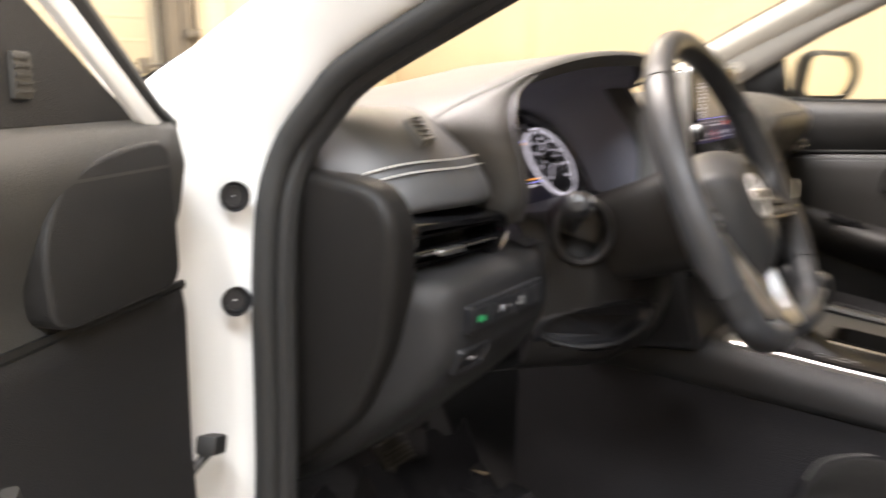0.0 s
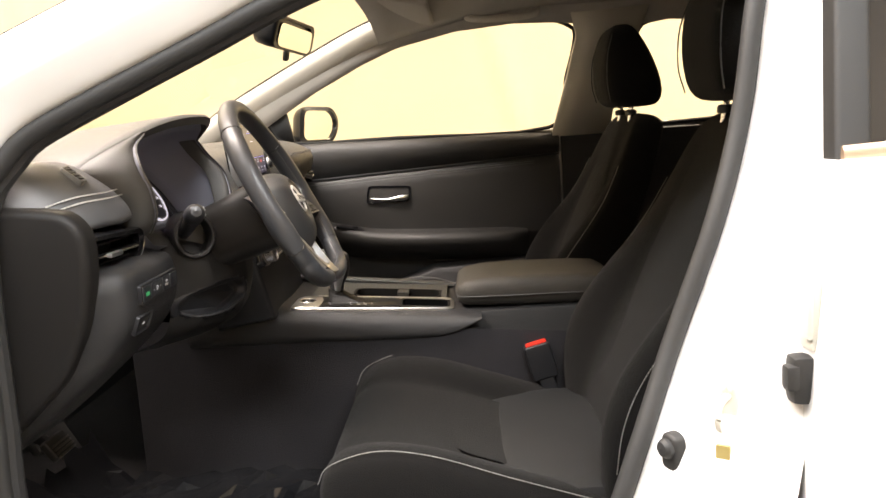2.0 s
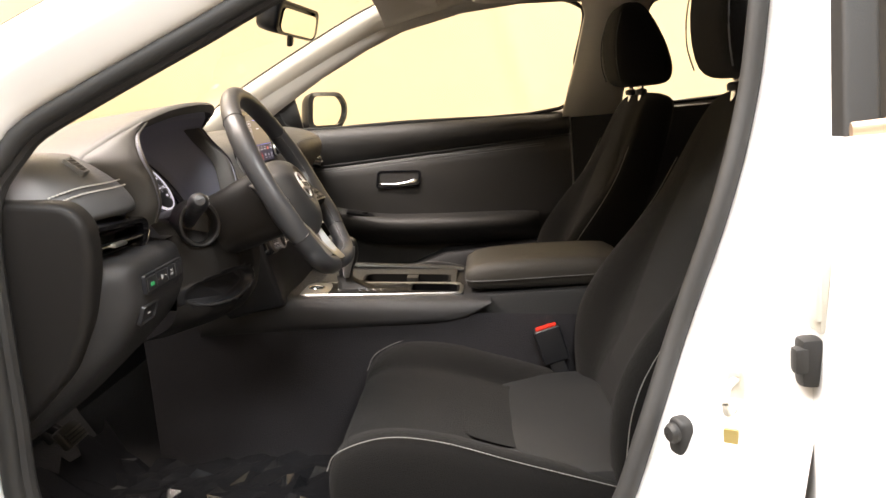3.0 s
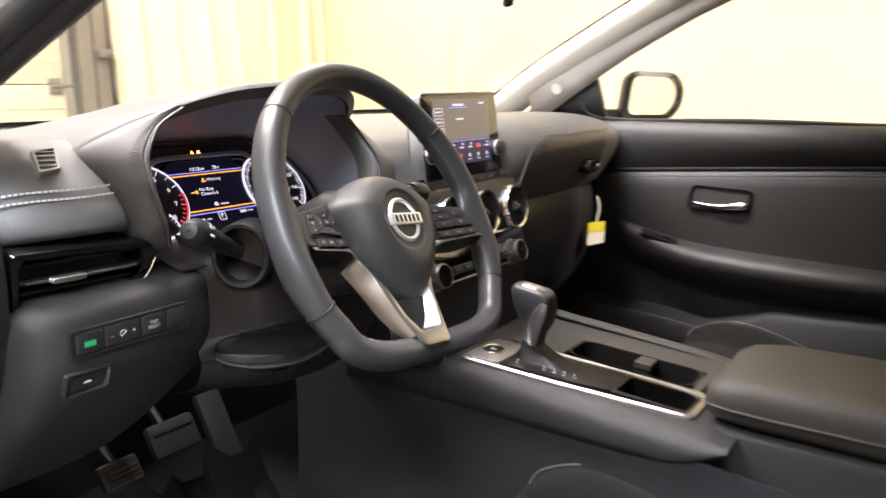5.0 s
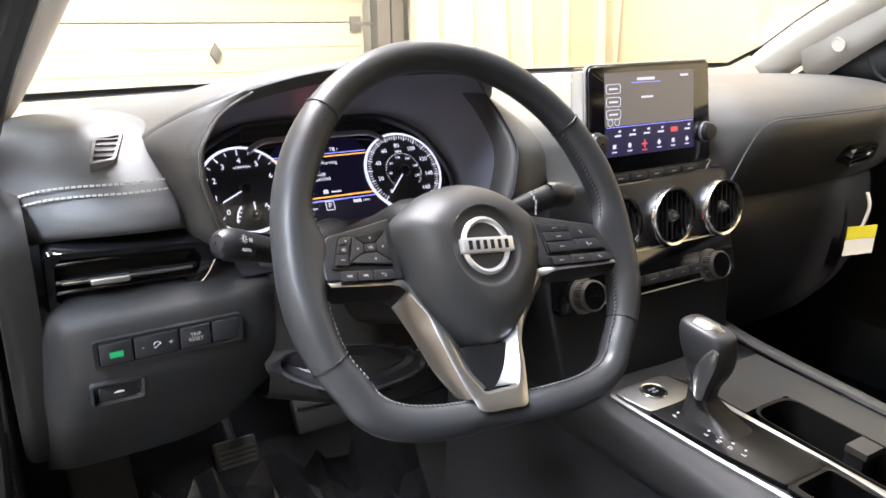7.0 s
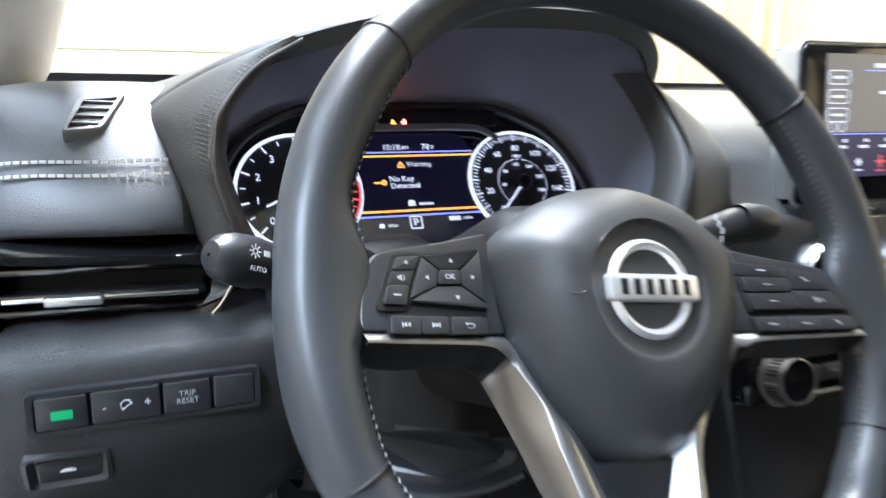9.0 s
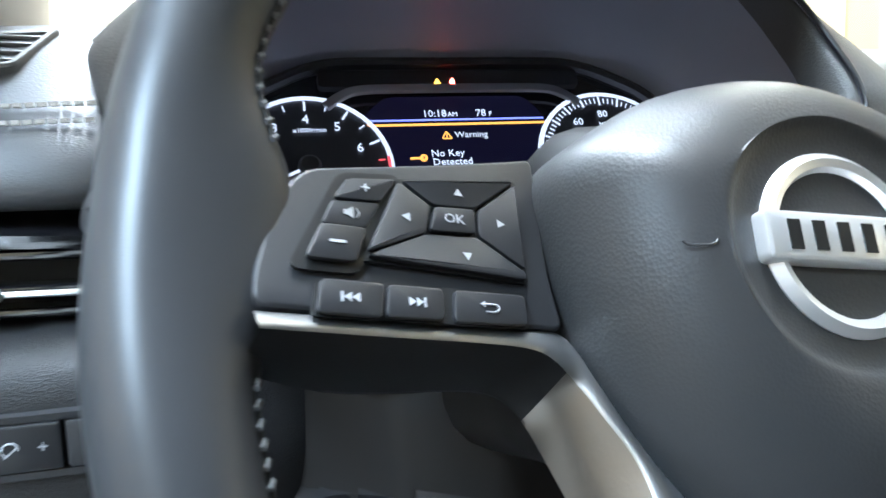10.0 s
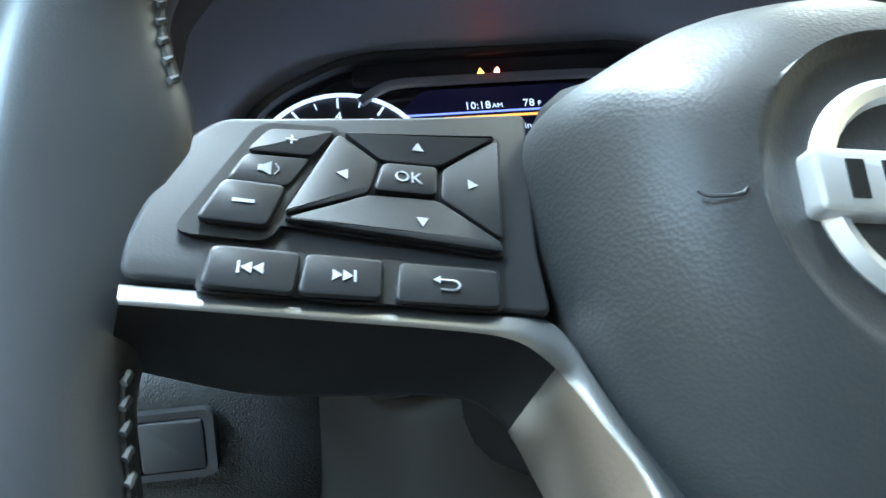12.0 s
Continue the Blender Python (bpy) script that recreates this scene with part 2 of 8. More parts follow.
def prism(bm, outline, depth, m=None, bevel=0.0, seg=2, back=0.0):
    """An outline (x, y) drawn out along z from back to depth; the front edge is rounded."""
    m = m or Matrix()
    rows = [[Vector((x, y, back)) for x, y in outline]]
    c = Vector((sum(p[0] for p in outline) / len(outline), sum(p[1] for p in outline) / len(outline), 0))
    if bevel:
        for k in range(seg + 1):
            a = math.pi / 2 * k / seg
            inset = bevel * (1 - math.cos(a))
            row = []
            for i, (x, y) in enumerate(outline):
                p0, p1, p2 = (Vector((*outline[(i + d) % len(outline)], 0)) for d in (-1, 0, 1))
                t = ((p2 - p1).normalized() + (p1 - p0).normalized())
                nrm = Vector((-t.y, t.x, 0))
                nrm = nrm.normalized() if nrm.length > 1e-9 else (c - p1).normalized()
                if nrm.dot(c - p1) < 0 and (c - p1).length > 1e-9 and poly_area(outline) * 1 < 0:
                    nrm = -nrm
                row.append(Vector((x, y, depth - bevel + bevel * math.sin(a))) + nrm * inset)
            rows.append(row)
    else:
        rows.append([Vector((x, y, depth)) for x, y in outline])
    return loft(bm, [[m @ p for p in r] for r in rows], True, True)


def poly_area(o):
    return 0.5 * sum(a[0] * b[1] - b[0] * a[1] for a, b in zip(o, o[1:] + o[:1]))


def ccw(o):
    return list(o) if poly_area(list(o)) > 0 else list(reversed(o))


def rounded(pts, r, n=4):
    """Polygon with rounded corners (x, y), counter-clockwise."""
    pts = ccw([tuple(p) for p in pts])
    out = []
    for i, p in enumerate(pts):
        p, a, b = Vector(p), Vector(pts[i - 1]), Vector(pts[(i + 1) % len(pts)])
        da, db = (a - p), (b - p)
        k = min(r, da.length * 0.48, db.length * 0.48)
        s, e = p + da.normalized() * k, p + db.normalized() * k
        for j in range(n + 1):
            t = j / n
            q = s * (1 - t) ** 2 + p * 2 * t * (1 - t) + e * t * t
            out.append((q.x, q.y))
    return out


def rect(w, h, r=0.0, x=0.0, y=0.0, n=4):
    pts = [(x - w / 2, y - h / 2), (x + w / 2, y - h / 2), (x + w / 2, y + h / 2), (x - w / 2, y + h / 2)]
    return rounded(pts, r, n) if r else pts


def lathe(bm, profile, m=None, seg=32, cap=False):
    """(radius, height) pairs turned round z."""
    m = m or Matrix()
    rows = [[m @ Vector((r * math.cos(2 * math.pi * k / seg), r * math.sin(2 * math.pi * k / seg), h)) for k in range(seg)] for r, h in profile]
    return loft(bm, rows, True, cap)


def text(name, words, size, m, material, parent, depth=0.0002, align="CENTER", shear=0.0):
    """Raised letters in the built-in font, as a mesh."""
    cu = bpy.data.curves.new(name, "FONT")
    cu.body, cu.size, cu.extrude, cu.align_x, cu.align_y, cu.shear = words, size, depth, align, "CENTER", shear
    cu.resolution_u = 2
    tmp = bpy.data.objects.new(name, cu)
    scene.collection.objects.link(tmp)
    dg = bpy.context.evaluated_depsgraph_get()
    me = bpy.data.meshes.new_from_object(tmp.evaluated_get(dg))
    bpy.data.objects.remove(tmp)
    me.transform(m)
    me.materials.clear()
    me.materials.append(material)
    ob = new(name, me)
    ob.parent = parent
    return ob


def axes(o, u, v):
    """Frame with x along u, y near v, at o."""
    u = Vector(u).normalized()
    n = u.cross(Vector(v)).normalized()
    w = n.cross(u)
    return Matrix(((u.x, w.x, n.x, o[0]), (u.y, w.y, n.y, o[1]), (u.z, w.z, n.z, o[2]), (0, 0, 0, 1)))


def stitches(bm, path, step, length, r=0.0006, lift=(0, 0, 0)):
    """Short threads along a path."""
    n = max(2, int(sum((b - a).length for a, b in zip(path, path[1:])) / step))
    pts = resample(path, n + 1)
    for a, b in zip(pts, pts[1:]):
        d = (b - a).normalized() * length / 2
        c = (a + b) / 2 + Vector(lift)
        mm = axes(c, d, (0.31, 0.2, 1)) @ Matrix.Diagonal((length, r * 2, r * 2, 1))
        bmesh.ops.create_cube(bm, size=1, matrix=mm)
    return bm

# ---- the workshop round the car ----
GX0, GX1, GY0, GY1, GZ = -4.2, 4.0, -4.6, 4.25, 3.6


def slab(name, size, at, material, label, category, bevel=0.0):
    return tagged(part(name, block(bmesh.new(), size, at, bevel=bevel), material), label, category, kind="structure")


slab("floor", (GX1 - GX0 + 0.4, GY1 - GY0 + 0.4, 0.2), ((GX0 + GX1) / 2, (GY0 + GY1) / 2, -0.1), CONCRETE, "grey concrete workshop floor with stains", "floor")
slab("ceiling", (GX1 - GX0 + 0.4, GY1 - GY0 + 0.4, 0.2), ((GX0 + GX1) / 2, (GY0 + GY1) / 2, GZ + 0.1), WALLPAINT, "cream painted workshop ceiling", "ceiling")
slab("wall_south", (GX1 - GX0 + 0.4, 0.2, GZ), ((GX0 + GX1) / 2, GY0 - 0.1, GZ / 2), WALLPAINT, "cream painted workshop wall", "wall")
slab("wall_west", (0.2, GY1 - GY0, GZ), (GX0 - 0.1, (GY0 + GY1) / 2, GZ / 2), TANWALL, "tan painted workshop wall", "wall")
slab("wall_east", (0.2, GY1 - GY0, GZ), (GX1 + 0.1, (GY0 + GY1) / 2, GZ / 2), WALLPAINT, "cream painted wall behind the hanging sheet", "wall")
slab("wall_north", (GX1 - GX0 + 0.4, 0.2, GZ), ((GX0 + GX1) / 2, GY1 + 0.2, GZ / 2), WALLPAINT, "cream painted wall round the roller door", "wall")

# sectional garage door in front of the car
gdoor = thing("garage_door", "cream sectional garage door with ribbed panels, closed", "garage door", Matrix.Translation((0, 4.08, 0)), kind="structure")
for i in range(6):
    bm = bmesh.new()
    z0, z1 = 0.02 + i * 0.54, 0.02 + (i + 1) * 0.54 - 0.005
    block(bm, (3.9, 0.05, z1 - z0), (-0.45, 0, (z0 + z1) / 2), bevel=0.008)
    for k in (0.25, 0.5, 0.75):
        block(bm, (3.86, 0.004, 0.016), (-0.45, -0.026, z0 + (z1 - z0) * k), bevel=0.0018)
    part("door_panel", bm, DOORPANEL, gdoor)
bm = bmesh.new()
prism(bm, [(0, -0.06), (0.035, 0), (0, 0.06), (-0.035, 0)], 0.02, axes((0.545, -0.026, 0.93), (1, 0, 0), (0, 0, 1)), 0.005)
part("lock_plate", bm, POST, gdoor, "grey diamond-shaped lock plate")
for z in (0.55, 1.09, 1.63, 2.17):
    bm = block(bmesh.new(), (0.07, 0.02, 0.09), (1.44, -0.034, z), bevel=0.004)
    block(bm, (0.16, 0.012, 0.02), (1.50, -0.045, z), bevel=0.003)
    part("hinge", bm, POST, gdoor)

post = thing("door_post", "grey galvanised door track post with brackets", "post", Matrix.Translation((1.64, 4.0, 0)), kind="structure")
bm = bmesh.new()
prism(bm, [(-0.09, -0.05), (0.0, -0.05), (0.0, -0.035), (-0.075, -0.035), (-0.075, 0.05), (-0.09, 0.05)], 3.4)
part("track", bm, POST, post)
part("jamb", block(bmesh.new(), (0.085, 0.10, 3.4), (0.055, 0.0, 1.7), bevel=0.006), POST, post)
for z in (0.7, 1.28, 1.9):
    bm = block(bmesh.new(), (0.10, 0.03, 0.05), (0.07, -0.07, z), bevel=0.004)
    bmesh.ops.create_uvsphere(bm, u_segments=8, v_segments=5, radius=0.014, matrix=Matrix.Translation((0.09, -0.09, z)))
    part("bracket", bm, POST, post)


def hanging(name, x0, y0, x1, y1, z0, z1, label, seed):
    """A white sheet hung from a rail, in slack folds."""
    rnd = random.Random(seed)
    d = Vector((x1 - x0, y1 - y0, 0))
    nrm = Vector((d.y, -d.x, 0)).normalized()
    n, rows = 160, []
    waves = [(rnd.uniform(0.6, 3.4), rnd.uniform(0, 6.3), rnd.uniform(0.02, 0.055)) for _ in range(5)]
    sharp = [(rnd.random(), rnd.uniform(0.008, 0.02), rnd.uniform(0.03, 0.08), rnd.uniform(-0.12, 0.12)) for _ in range(9)]
    for k in range(30):
        v = k / 29
        row = []
        for i in range(n + 1):
            u = i / n
            off = sum(a * math.sin(f * d.length * (u + 0.03 * math.sin(3 * v + f)) + p) for f, p, a in waves) * (0.4 + 0.6 * (1 - v))
            for c, w, a, lean in sharp:
                off += a * math.exp(-((u - c - lean * (1 - v)) / w) ** 2) * (0.35 + 0.65 * (1 - v))
            row.append(Vector((x0, y0, z0 + (z1 - z0) * v)) + d * u + nrm * off)
        rows.append(row)
    ob = part(name, loft(bmesh.new(), rows), SHEET)
    thicken(ob, 0.004)
    return tagged(ob, label, "curtain", kind="structure")


hanging("backdrop_front", 1.80, 4.02, 3.75, 4.02, 0.02, 3.3, "white backdrop sheet hanging in slack folds", 4)
hanging("backdrop_side", 3.70, 4.0, 3.70, -4.3, 0.02, 3.3, "white backdrop sheet hanging in slack folds", 9)
hanging("backdrop_rear", 3.6, -4.3, -3.9, -4.3, 0.02, 3.3, "white backdrop sheet hanging in slack folds", 12)

# ---- car body ----
car = thing("car_body", "white sedan body with the driver's door open", "car")

# door opening on the driver's side: the line of its weatherstrip
SEAL = [(-0.645, -0.17, 1.165), (-0.674, -0.061, 1.120), (-0.685, 0.022, 1.082), (-0.702, 0.143, 1.028), (-0.714, 0.232, 0.986),
        (-0.722, 0.263, 0.957), (-0.733, 0.290, 0.921), (-0.747, 0.298, 0.874), (-0.755, 0.300, 0.800), (-0.758, 0.301, 0.736), (-0.762, 0.302, 0.64),
        (-0.772, 0.300, 0.54), (-0.792, 0.258, 0.44), (-0.800, 0.13, 0.388), (-0.800, 0.02, 0.385), (-0.800, -0.20, 0.385), (-0.805, -0.34, 0.41),
        (-0.808, -0.405, 0.50), (-0.790, -0.447, 0.592), (-0.757, -0.494, 0.697), (-0.738, -0.551, 0.834), (-0.712, -0.590, 0.950), (-0.692, -0.612, 1.062),
        (-0.662, -0.636, 1.17), (-0.632, -0.615, 1.235), (-0.612, -0.53, 1.262), (-0.606, -0.40, 1.245), (-0.618, -0.29, 1.213)]
seal_line = resample(cr(SEAL, 5, True), 150, True)
SEALC = Vector((-0.74, -0.15, 0.80))


def outward(i, pts, c=SEALC):
    """Away from the opening, in the plane of the side."""
    n = len(pts)
    t = (pts[(i + 1) % n] - pts[i - 1]).normalized()
    o = t.cross(Vector((1, 0, 0))).normalized()
    return o if o.dot(pts[i] - c) > 0 else -o


out = [outward(i, seal_line) for i in range(150)]
part("weatherstrip", sweep(bmesh.new(), seal_line, 0.0115, 0.0115, 12, True, (1, 0, 0)), RUBBER, car, "black rubber door seal")
part("seal_flange", sweep(bmesh.new(), [p + Vector((0.016, 0, 0)) - out[i] * (0.006 if p.y > -0.3 else -0.006) for i, p in enumerate(seal_line)], 0.012, 0.012, 10, True, (1, 0, 0)), HARD, car, "black inner trim along the door seal")
# painted flange and outer skin round the opening: rows from the seal outwards
spread = []
for i, p in enumerate(seal_line):
    o = out[i]
    upper = max(0.0, min(1.0, (p.z - 0.90) / 0.08))
    fwd = max(0.0, min(1.0, (p.y - 0.15) / 0.1)) * (1 - upper)
    rear = max(0.0, min(1.0, (-p.y - 0.36) / 0.06)) * (1 - max(0.0, min(1.0, (p.z - 1.12) / 0.1)))
    sill = 1.0 if p.z < 0.48 else 0.0
    low = max(0.0, min(1.0, (1.0 - p.z) / 0.4))
    plain = max(0.0, 1 - fwd - rear)
    d1 = 0.020
    d2, x2 = 0.055 * plain + 0.026 * fwd + 0.032 * rear, -0.030 * plain - 0.050 * fwd - 0.052 * rear
    d3, x3 = 0.080 * plain + 0.036 * fwd + (0.048 + 0.055 * low) * rear, -0.026 * plain - 0.115 * fwd - 0.112 * rear
    d4, x4 = 0.095 * plain + 0.085 * fwd + (0.075 + 0.055 * low) * rear, 0.010 * plain - 0.150 * fwd - 0.116 * rear
    spread.append([p + o * 0.006 + Vector((0.016, 0, 0)), p + o * 0.009 + Vector((-0.002, 0, 0)), p + o * d1 + Vector((-0.012, 0, 0)), p + o * d2 + Vector((x2, 0, 0)),
                   p + o * (d2 * 0.8 + d3 * 0.2) + Vector((x2 * 0.7 + x3 * 0.3 - 0.003, 0, 0)), p + o * d3 + Vector((x3, 0, 0)), p + o * d4 + Vector((x4, 0, 0))])
rows = [[s[k] for s in spread] for k in range(7)]
smoothed(part("side_frame", loft(bmesh.new(), rows, True), PAINT, car, "white painted door frame and pillars", angle=60))


def plug(at, n, r=0.017):
    bm = bmesh.new()
    lathe(bm, [(r * 1.12, 0.0), (r * 1.12, 0.002), (r, 0.004), (r * 0.8, 0.003), (r * 0.75, 0.0055), (0.001, 0.006)], axes(at, Vector(n).cross(Vector((0, 0, 1))), (0, 0, 1)), 24)
    return part("grommet", bm, SATIN, car, "black rubber plug")


GROMMET_A, GROMMET_B = (-0.775, 0.306, 0.884), (-0.785, 0.300, 0.797)
# rear door, closed, on the driver's side
rdoor = thing("rear_door", "white closed rear car door with dark window", "car door", Matrix.Translation((-0.86, -0.625, 0.40)))
prof = cr([(-0.055, 0.0, 0), (-0.075, 0.10, 0), (-0.072, 0.25, 0), (-0.052, 0.40, 0), (-0.024, 0.505, 0)], 4)
rows = []
for y, inx in ((-0.0, 0.10), (0.003, 0.006), (0.010, 0.0), (0.3, -0.006), (0.6, -0.008), (0.9, 0.0)):
    rows.append([Vector((v.x + inx, -y + 0.085 * (0.505 - v.y), v.y)) for v in prof])
thicken(part("door_skin", loft(bmesh.new(), rows), PAINT, rdoor, angle=50), 0.012, 1)
bm = bmesh.new()
sweep(bm, cr([(-0.020, 0.002, 0.510), (-0.024, -0.3, 0.520), (-0.024, -0.9, 0.525)], 6), 0.004, 0.010, 8)
part("belt_moulding", bm, BELT, rdoor, "bronze belt line moulding")
bm = bmesh.new()
rows = [[Vector((x + 0.26 * (z - 0.5) * 1.0, y - 0.10 * (z - 0.5), z)) for x, y in rect(0.030, 0.034, 0.006, -0.004, -0.010)] for z in (0.495, 0.6, 0.75, 0.95)]
part("window_frame", loft(bm, rows, True, True), RUBBER, rdoor, "black window frame")
bm = bmesh.new()
block(bm, (0.004, 0.86, 0.46), (0.048, -0.45, 0.735), (0, 14.5, 0))
part("window_glass", bm, DARKGLASS, rdoor, "dark tinted rear glass")
bm = block(bmesh.new(), (0.035, 0.022, 0.075), (-0.004, 0.018, 0.360), bevel=0.004)
block(bm, (0.02, 0.006, 0.05), (-0.012, 0.030, 0.360), bevel=0.002)
part("latch_plate", bm, CREAM, rdoor, "cream plastic latch plate")
bm = block(bmesh.new(), (0.024, 0.024, 0.050), (-0.010, 0.034, 0.293), bevel=0.008)
block(bm, (0.016, 0.014, 0.026), (-0.016, 0.046, 0.297), bevel=0.005)
part("hinge_boot", bm, RUBBER, rdoor, "black rubber hinge boot")

# striker, bump stop and sticker on the central pillar
def on_face(at, n):
    """A frame lying on a painted face, z outwards."""
    return axes(at, Vector((0, 0, 1)).cross(Vector(n)), (0, 0, 1))


SM = on_face((-0.840, -0.531, 0.654), (-0.74, 0.54, 0.41))
bm = bmesh.new()
prism(bm, rect(0.018, 0.050, 0.007), 0.003, SM, 0.001, 2, -0.004)
sweep(bm, cr([SM @ Vector(q) for q in ((0.0, 0.014, 0.002), (0.0, 0.014, 0.026), (0.0, 0.006, 0.034), (0.0, -0.006, 0.034), (0.0, -0.014, 0.026), (0.0, -0.014, 0.002))], 5), 0.0038, None, 8)
for dz in (-0.023, 0.023):
    lathe(bm, [(0.006, 0.003), (0.006, 0.007), (0.003, 0.008), (0.001, 0.008)], SM @ Matrix.Translation((0.0, dz, 0)), 8)
part("striker", bm, CREAM, car, "steel door striker loop")
BS = on_face((-0.819, -0.480, 0.599), (-0.35, 0.81, 0.48))
bm = bmesh.new()
prism(bm, rect(0.026, 0.044, 0.012), 0.010, BS, 0.005, 3, -0.004)
lathe(bm, [(0.011, 0.006), (0.011, 0.014), (0.008, 0.018), (0.001, 0.019)], BS @ Matrix.Translation((0.0, 0.006, 0)), 14)
part("bump_stop", bm, RUBBER, car, "black rubber bump stop")
SK = on_face((-0.857, -0.519, 0.610), (-0.76, 0.47, 0.45))
bm = prism(bmesh.new(), rect(0.014, 0.022, 0.001), 0.0022, SK, 0, 2, -0.002)
part("sticker", bm, LABELINK, car, "small amber printed sticker", smooth=False)
plug(GROMMET_A, (-0.35, -0.93, 0), 0.0115)
plug(GROMMET_B, (-0.35, -0.93, 0), 0.0115)
bm = bmesh.new()
block(bm, (0.024, 0.018, 0.016), (-0.830, 0.286, 0.690), (0, 20, 30), 0.004)
sweep(bm, cr([(-0.832, 0.284, 0.687), (-0.848, 0.283, 0.679), (-0.866, 0.284, 0.666)], 5), 0.0045, 0.003, 8)
part("door_check", bm, RUBBER, car, "black door check strap")

# inner roof, pillars, windscreen
roof_rows = []
for y in (-0.055, -0.10, -0.16, -0.3, -0.5, -0.75, -1.0, -1.3, -1.6, -1.95):
    k = (y + 0.55) / 0.57 if y > -0.55 else (y + 0.55) / 1.4
    crown = 1.305 - 0.085 * k * k
    w = 0.56 + 0.03 * min(1, max(0, (-y) / 0.4))
    roof_rows.append([Vector((w * s, y, crown - 0.055 * abs(s) ** 3)) for s in [i / 12 for i in range(-12, 13)]])
headliner = thicken(part("headliner", loft(bmesh.new(), roof_rows), LINER, car, "warm grey cloth headliner"), 0.02, 1)
outer = [[p + Vector((p.x * 0.10, 0, 0.045)) for p in r] for r in roof_rows]
thicken(part("roof_skin", loft(bmesh.new(), outer), PAINT, car, "white roof panel"), 0.01, 1)


def pillar_a(side):
    """Inner trim and outer skin of a windscreen pillar."""
    base = cr([(0.70, 0.53, 0.945), (0.668, 0.40, 1.018), (0.640, 0.25, 1.090), (0.612, 0.10, 1.158), (0.585, -0.03, 1.212), (0.56, -0.16, 1.252), (0.55, -0.30, 1.272)], 5)
    rows = []
    for i, p in enumerate(base):
        k = i / (len(base) - 1)
        w = 0.058 + 0.006 * math.sin(k * 3) - 0.010 * k
        up, inn = Vector((-0.2, 0.5, 0.75)).normalized(), Vector((-1, 0.05, 0))
        ring = [p + inn * -0.01 - up * w * 0.62, p + inn * 0.018 - up * w * 0.45, p + inn * 0.032 - up * w * 0.05, p + inn * 0.034 + up * w * 0.30, p + inn * 0.018 + up * w * 0.62, p - inn * 0.012 + up * w * 0.68, p - inn * 0.03 + up * w * 0.2, p - inn * 0.03 - up * w * 0.4]
        rows.append([Vector((q.x * side, q.y, q.z)) for q in ring])
    part("glass_edge", sweep(bmesh.new(), [r[4].lerp(r[5], 0.4) + Vector((0, 0.001, 0.0015)) for r in rows[:-6]], 0.0035, 0.0025, 8), INK, car, "black glass edge along the pillar")
    return smoothed(part("windscreen_pillar", loft(bmesh.new(), rows, True, True), PILLAR, car, "warm grey pillar trim", angle=60))


for s in (1, -1):
    pillar_a(s)
bm = bmesh.new()
lathe(bm, [(0.0130, -0.002), (0.0130, 0.001), (0.0120, 0.0018), (0.0108, 0.0010), (0.001, 0.0012)], axes((0.649, 0.341, 1.0), (0.0, -1.0, 0.0), (-0.33, 0, 0.94)), 20)
part("pillar_cap", bm, PILLAR, car, "round clip cover on the pillar")

screen_rows = []
for k in range(13):
    v = k / 12
    row = []
    for i in range(-10, 11):
        s = i / 10
        y = 0.72 - 0.79 * v - 0.10 * s * s * (1 - 0.3 * v)
        row.append(Vector(((0.70 - 0.14 * v) * s, y, 0.955 + 0.335 * v - 0.03 * s * s * v)))
    screen_rows.append(row)
ws = part("windscreen", loft(bmesh.new(), screen_rows), WINDSCREEN, car, "clear windscreen glass")
ws.visible_shadow = False
bm = bmesh.new()
edge = screen_rows[0] + [r[-1] for r in screen_rows] + list(reversed(screen_rows[-1])) + [r[0] for r in reversed(screen_rows)]
sweep(bm, resample(edge, 160, True), 0.013, 0.003, 8, True, (0, 0.45, 0.9))
part("windscreen_border", bm, INK, car, "black glass border")
frit = [[screen_rows[k][i] + Vector((0, -0.004, -0.004)) for i in range(7, 14)] for k in (10, 11, 12)]
frit[0] = [p.lerp(q, abs(i - 3) / 3) for i, (p, q) in enumerate(zip(frit[0], frit[1]))]
thicken(part("glass_frit", loft(bmesh.new(), frit), INK, car, "dark printed patch on the glass above the mirror"), 0.002)
# bonnet and cowl in front of the glass
bon = []
for y, z in ((0.74, 0.935), (0.80, 0.945), (1.0, 0.935), (1.3, 0.89), (1.55, 0.83), (1.72, 0.74), (1.78, 0.62)):
    bon.append([Vector((0.80 * s, y - 0.14 * s * s, z - 0.055 * s * s)) for s in [i / 10 for i in range(-10, 11)]])
thicken(part("bonnet", loft(bmesh.new(), bon), PAINT, car, "white bonnet"), 0.01)
cow = [[Vector((0.76 * s, y - 0.10 * s * s, z)) for s in [i / 10 for i in range(-10, 11)]] for y, z in ((0.60, 0.925), (0.66, 0.93), (0.72, 0.928), (0.78, 0.915))]
thicken(part("cowl", loft(bmesh.new(), cow), SATIN, car, "black cowl panel below the glass"), 0.01)
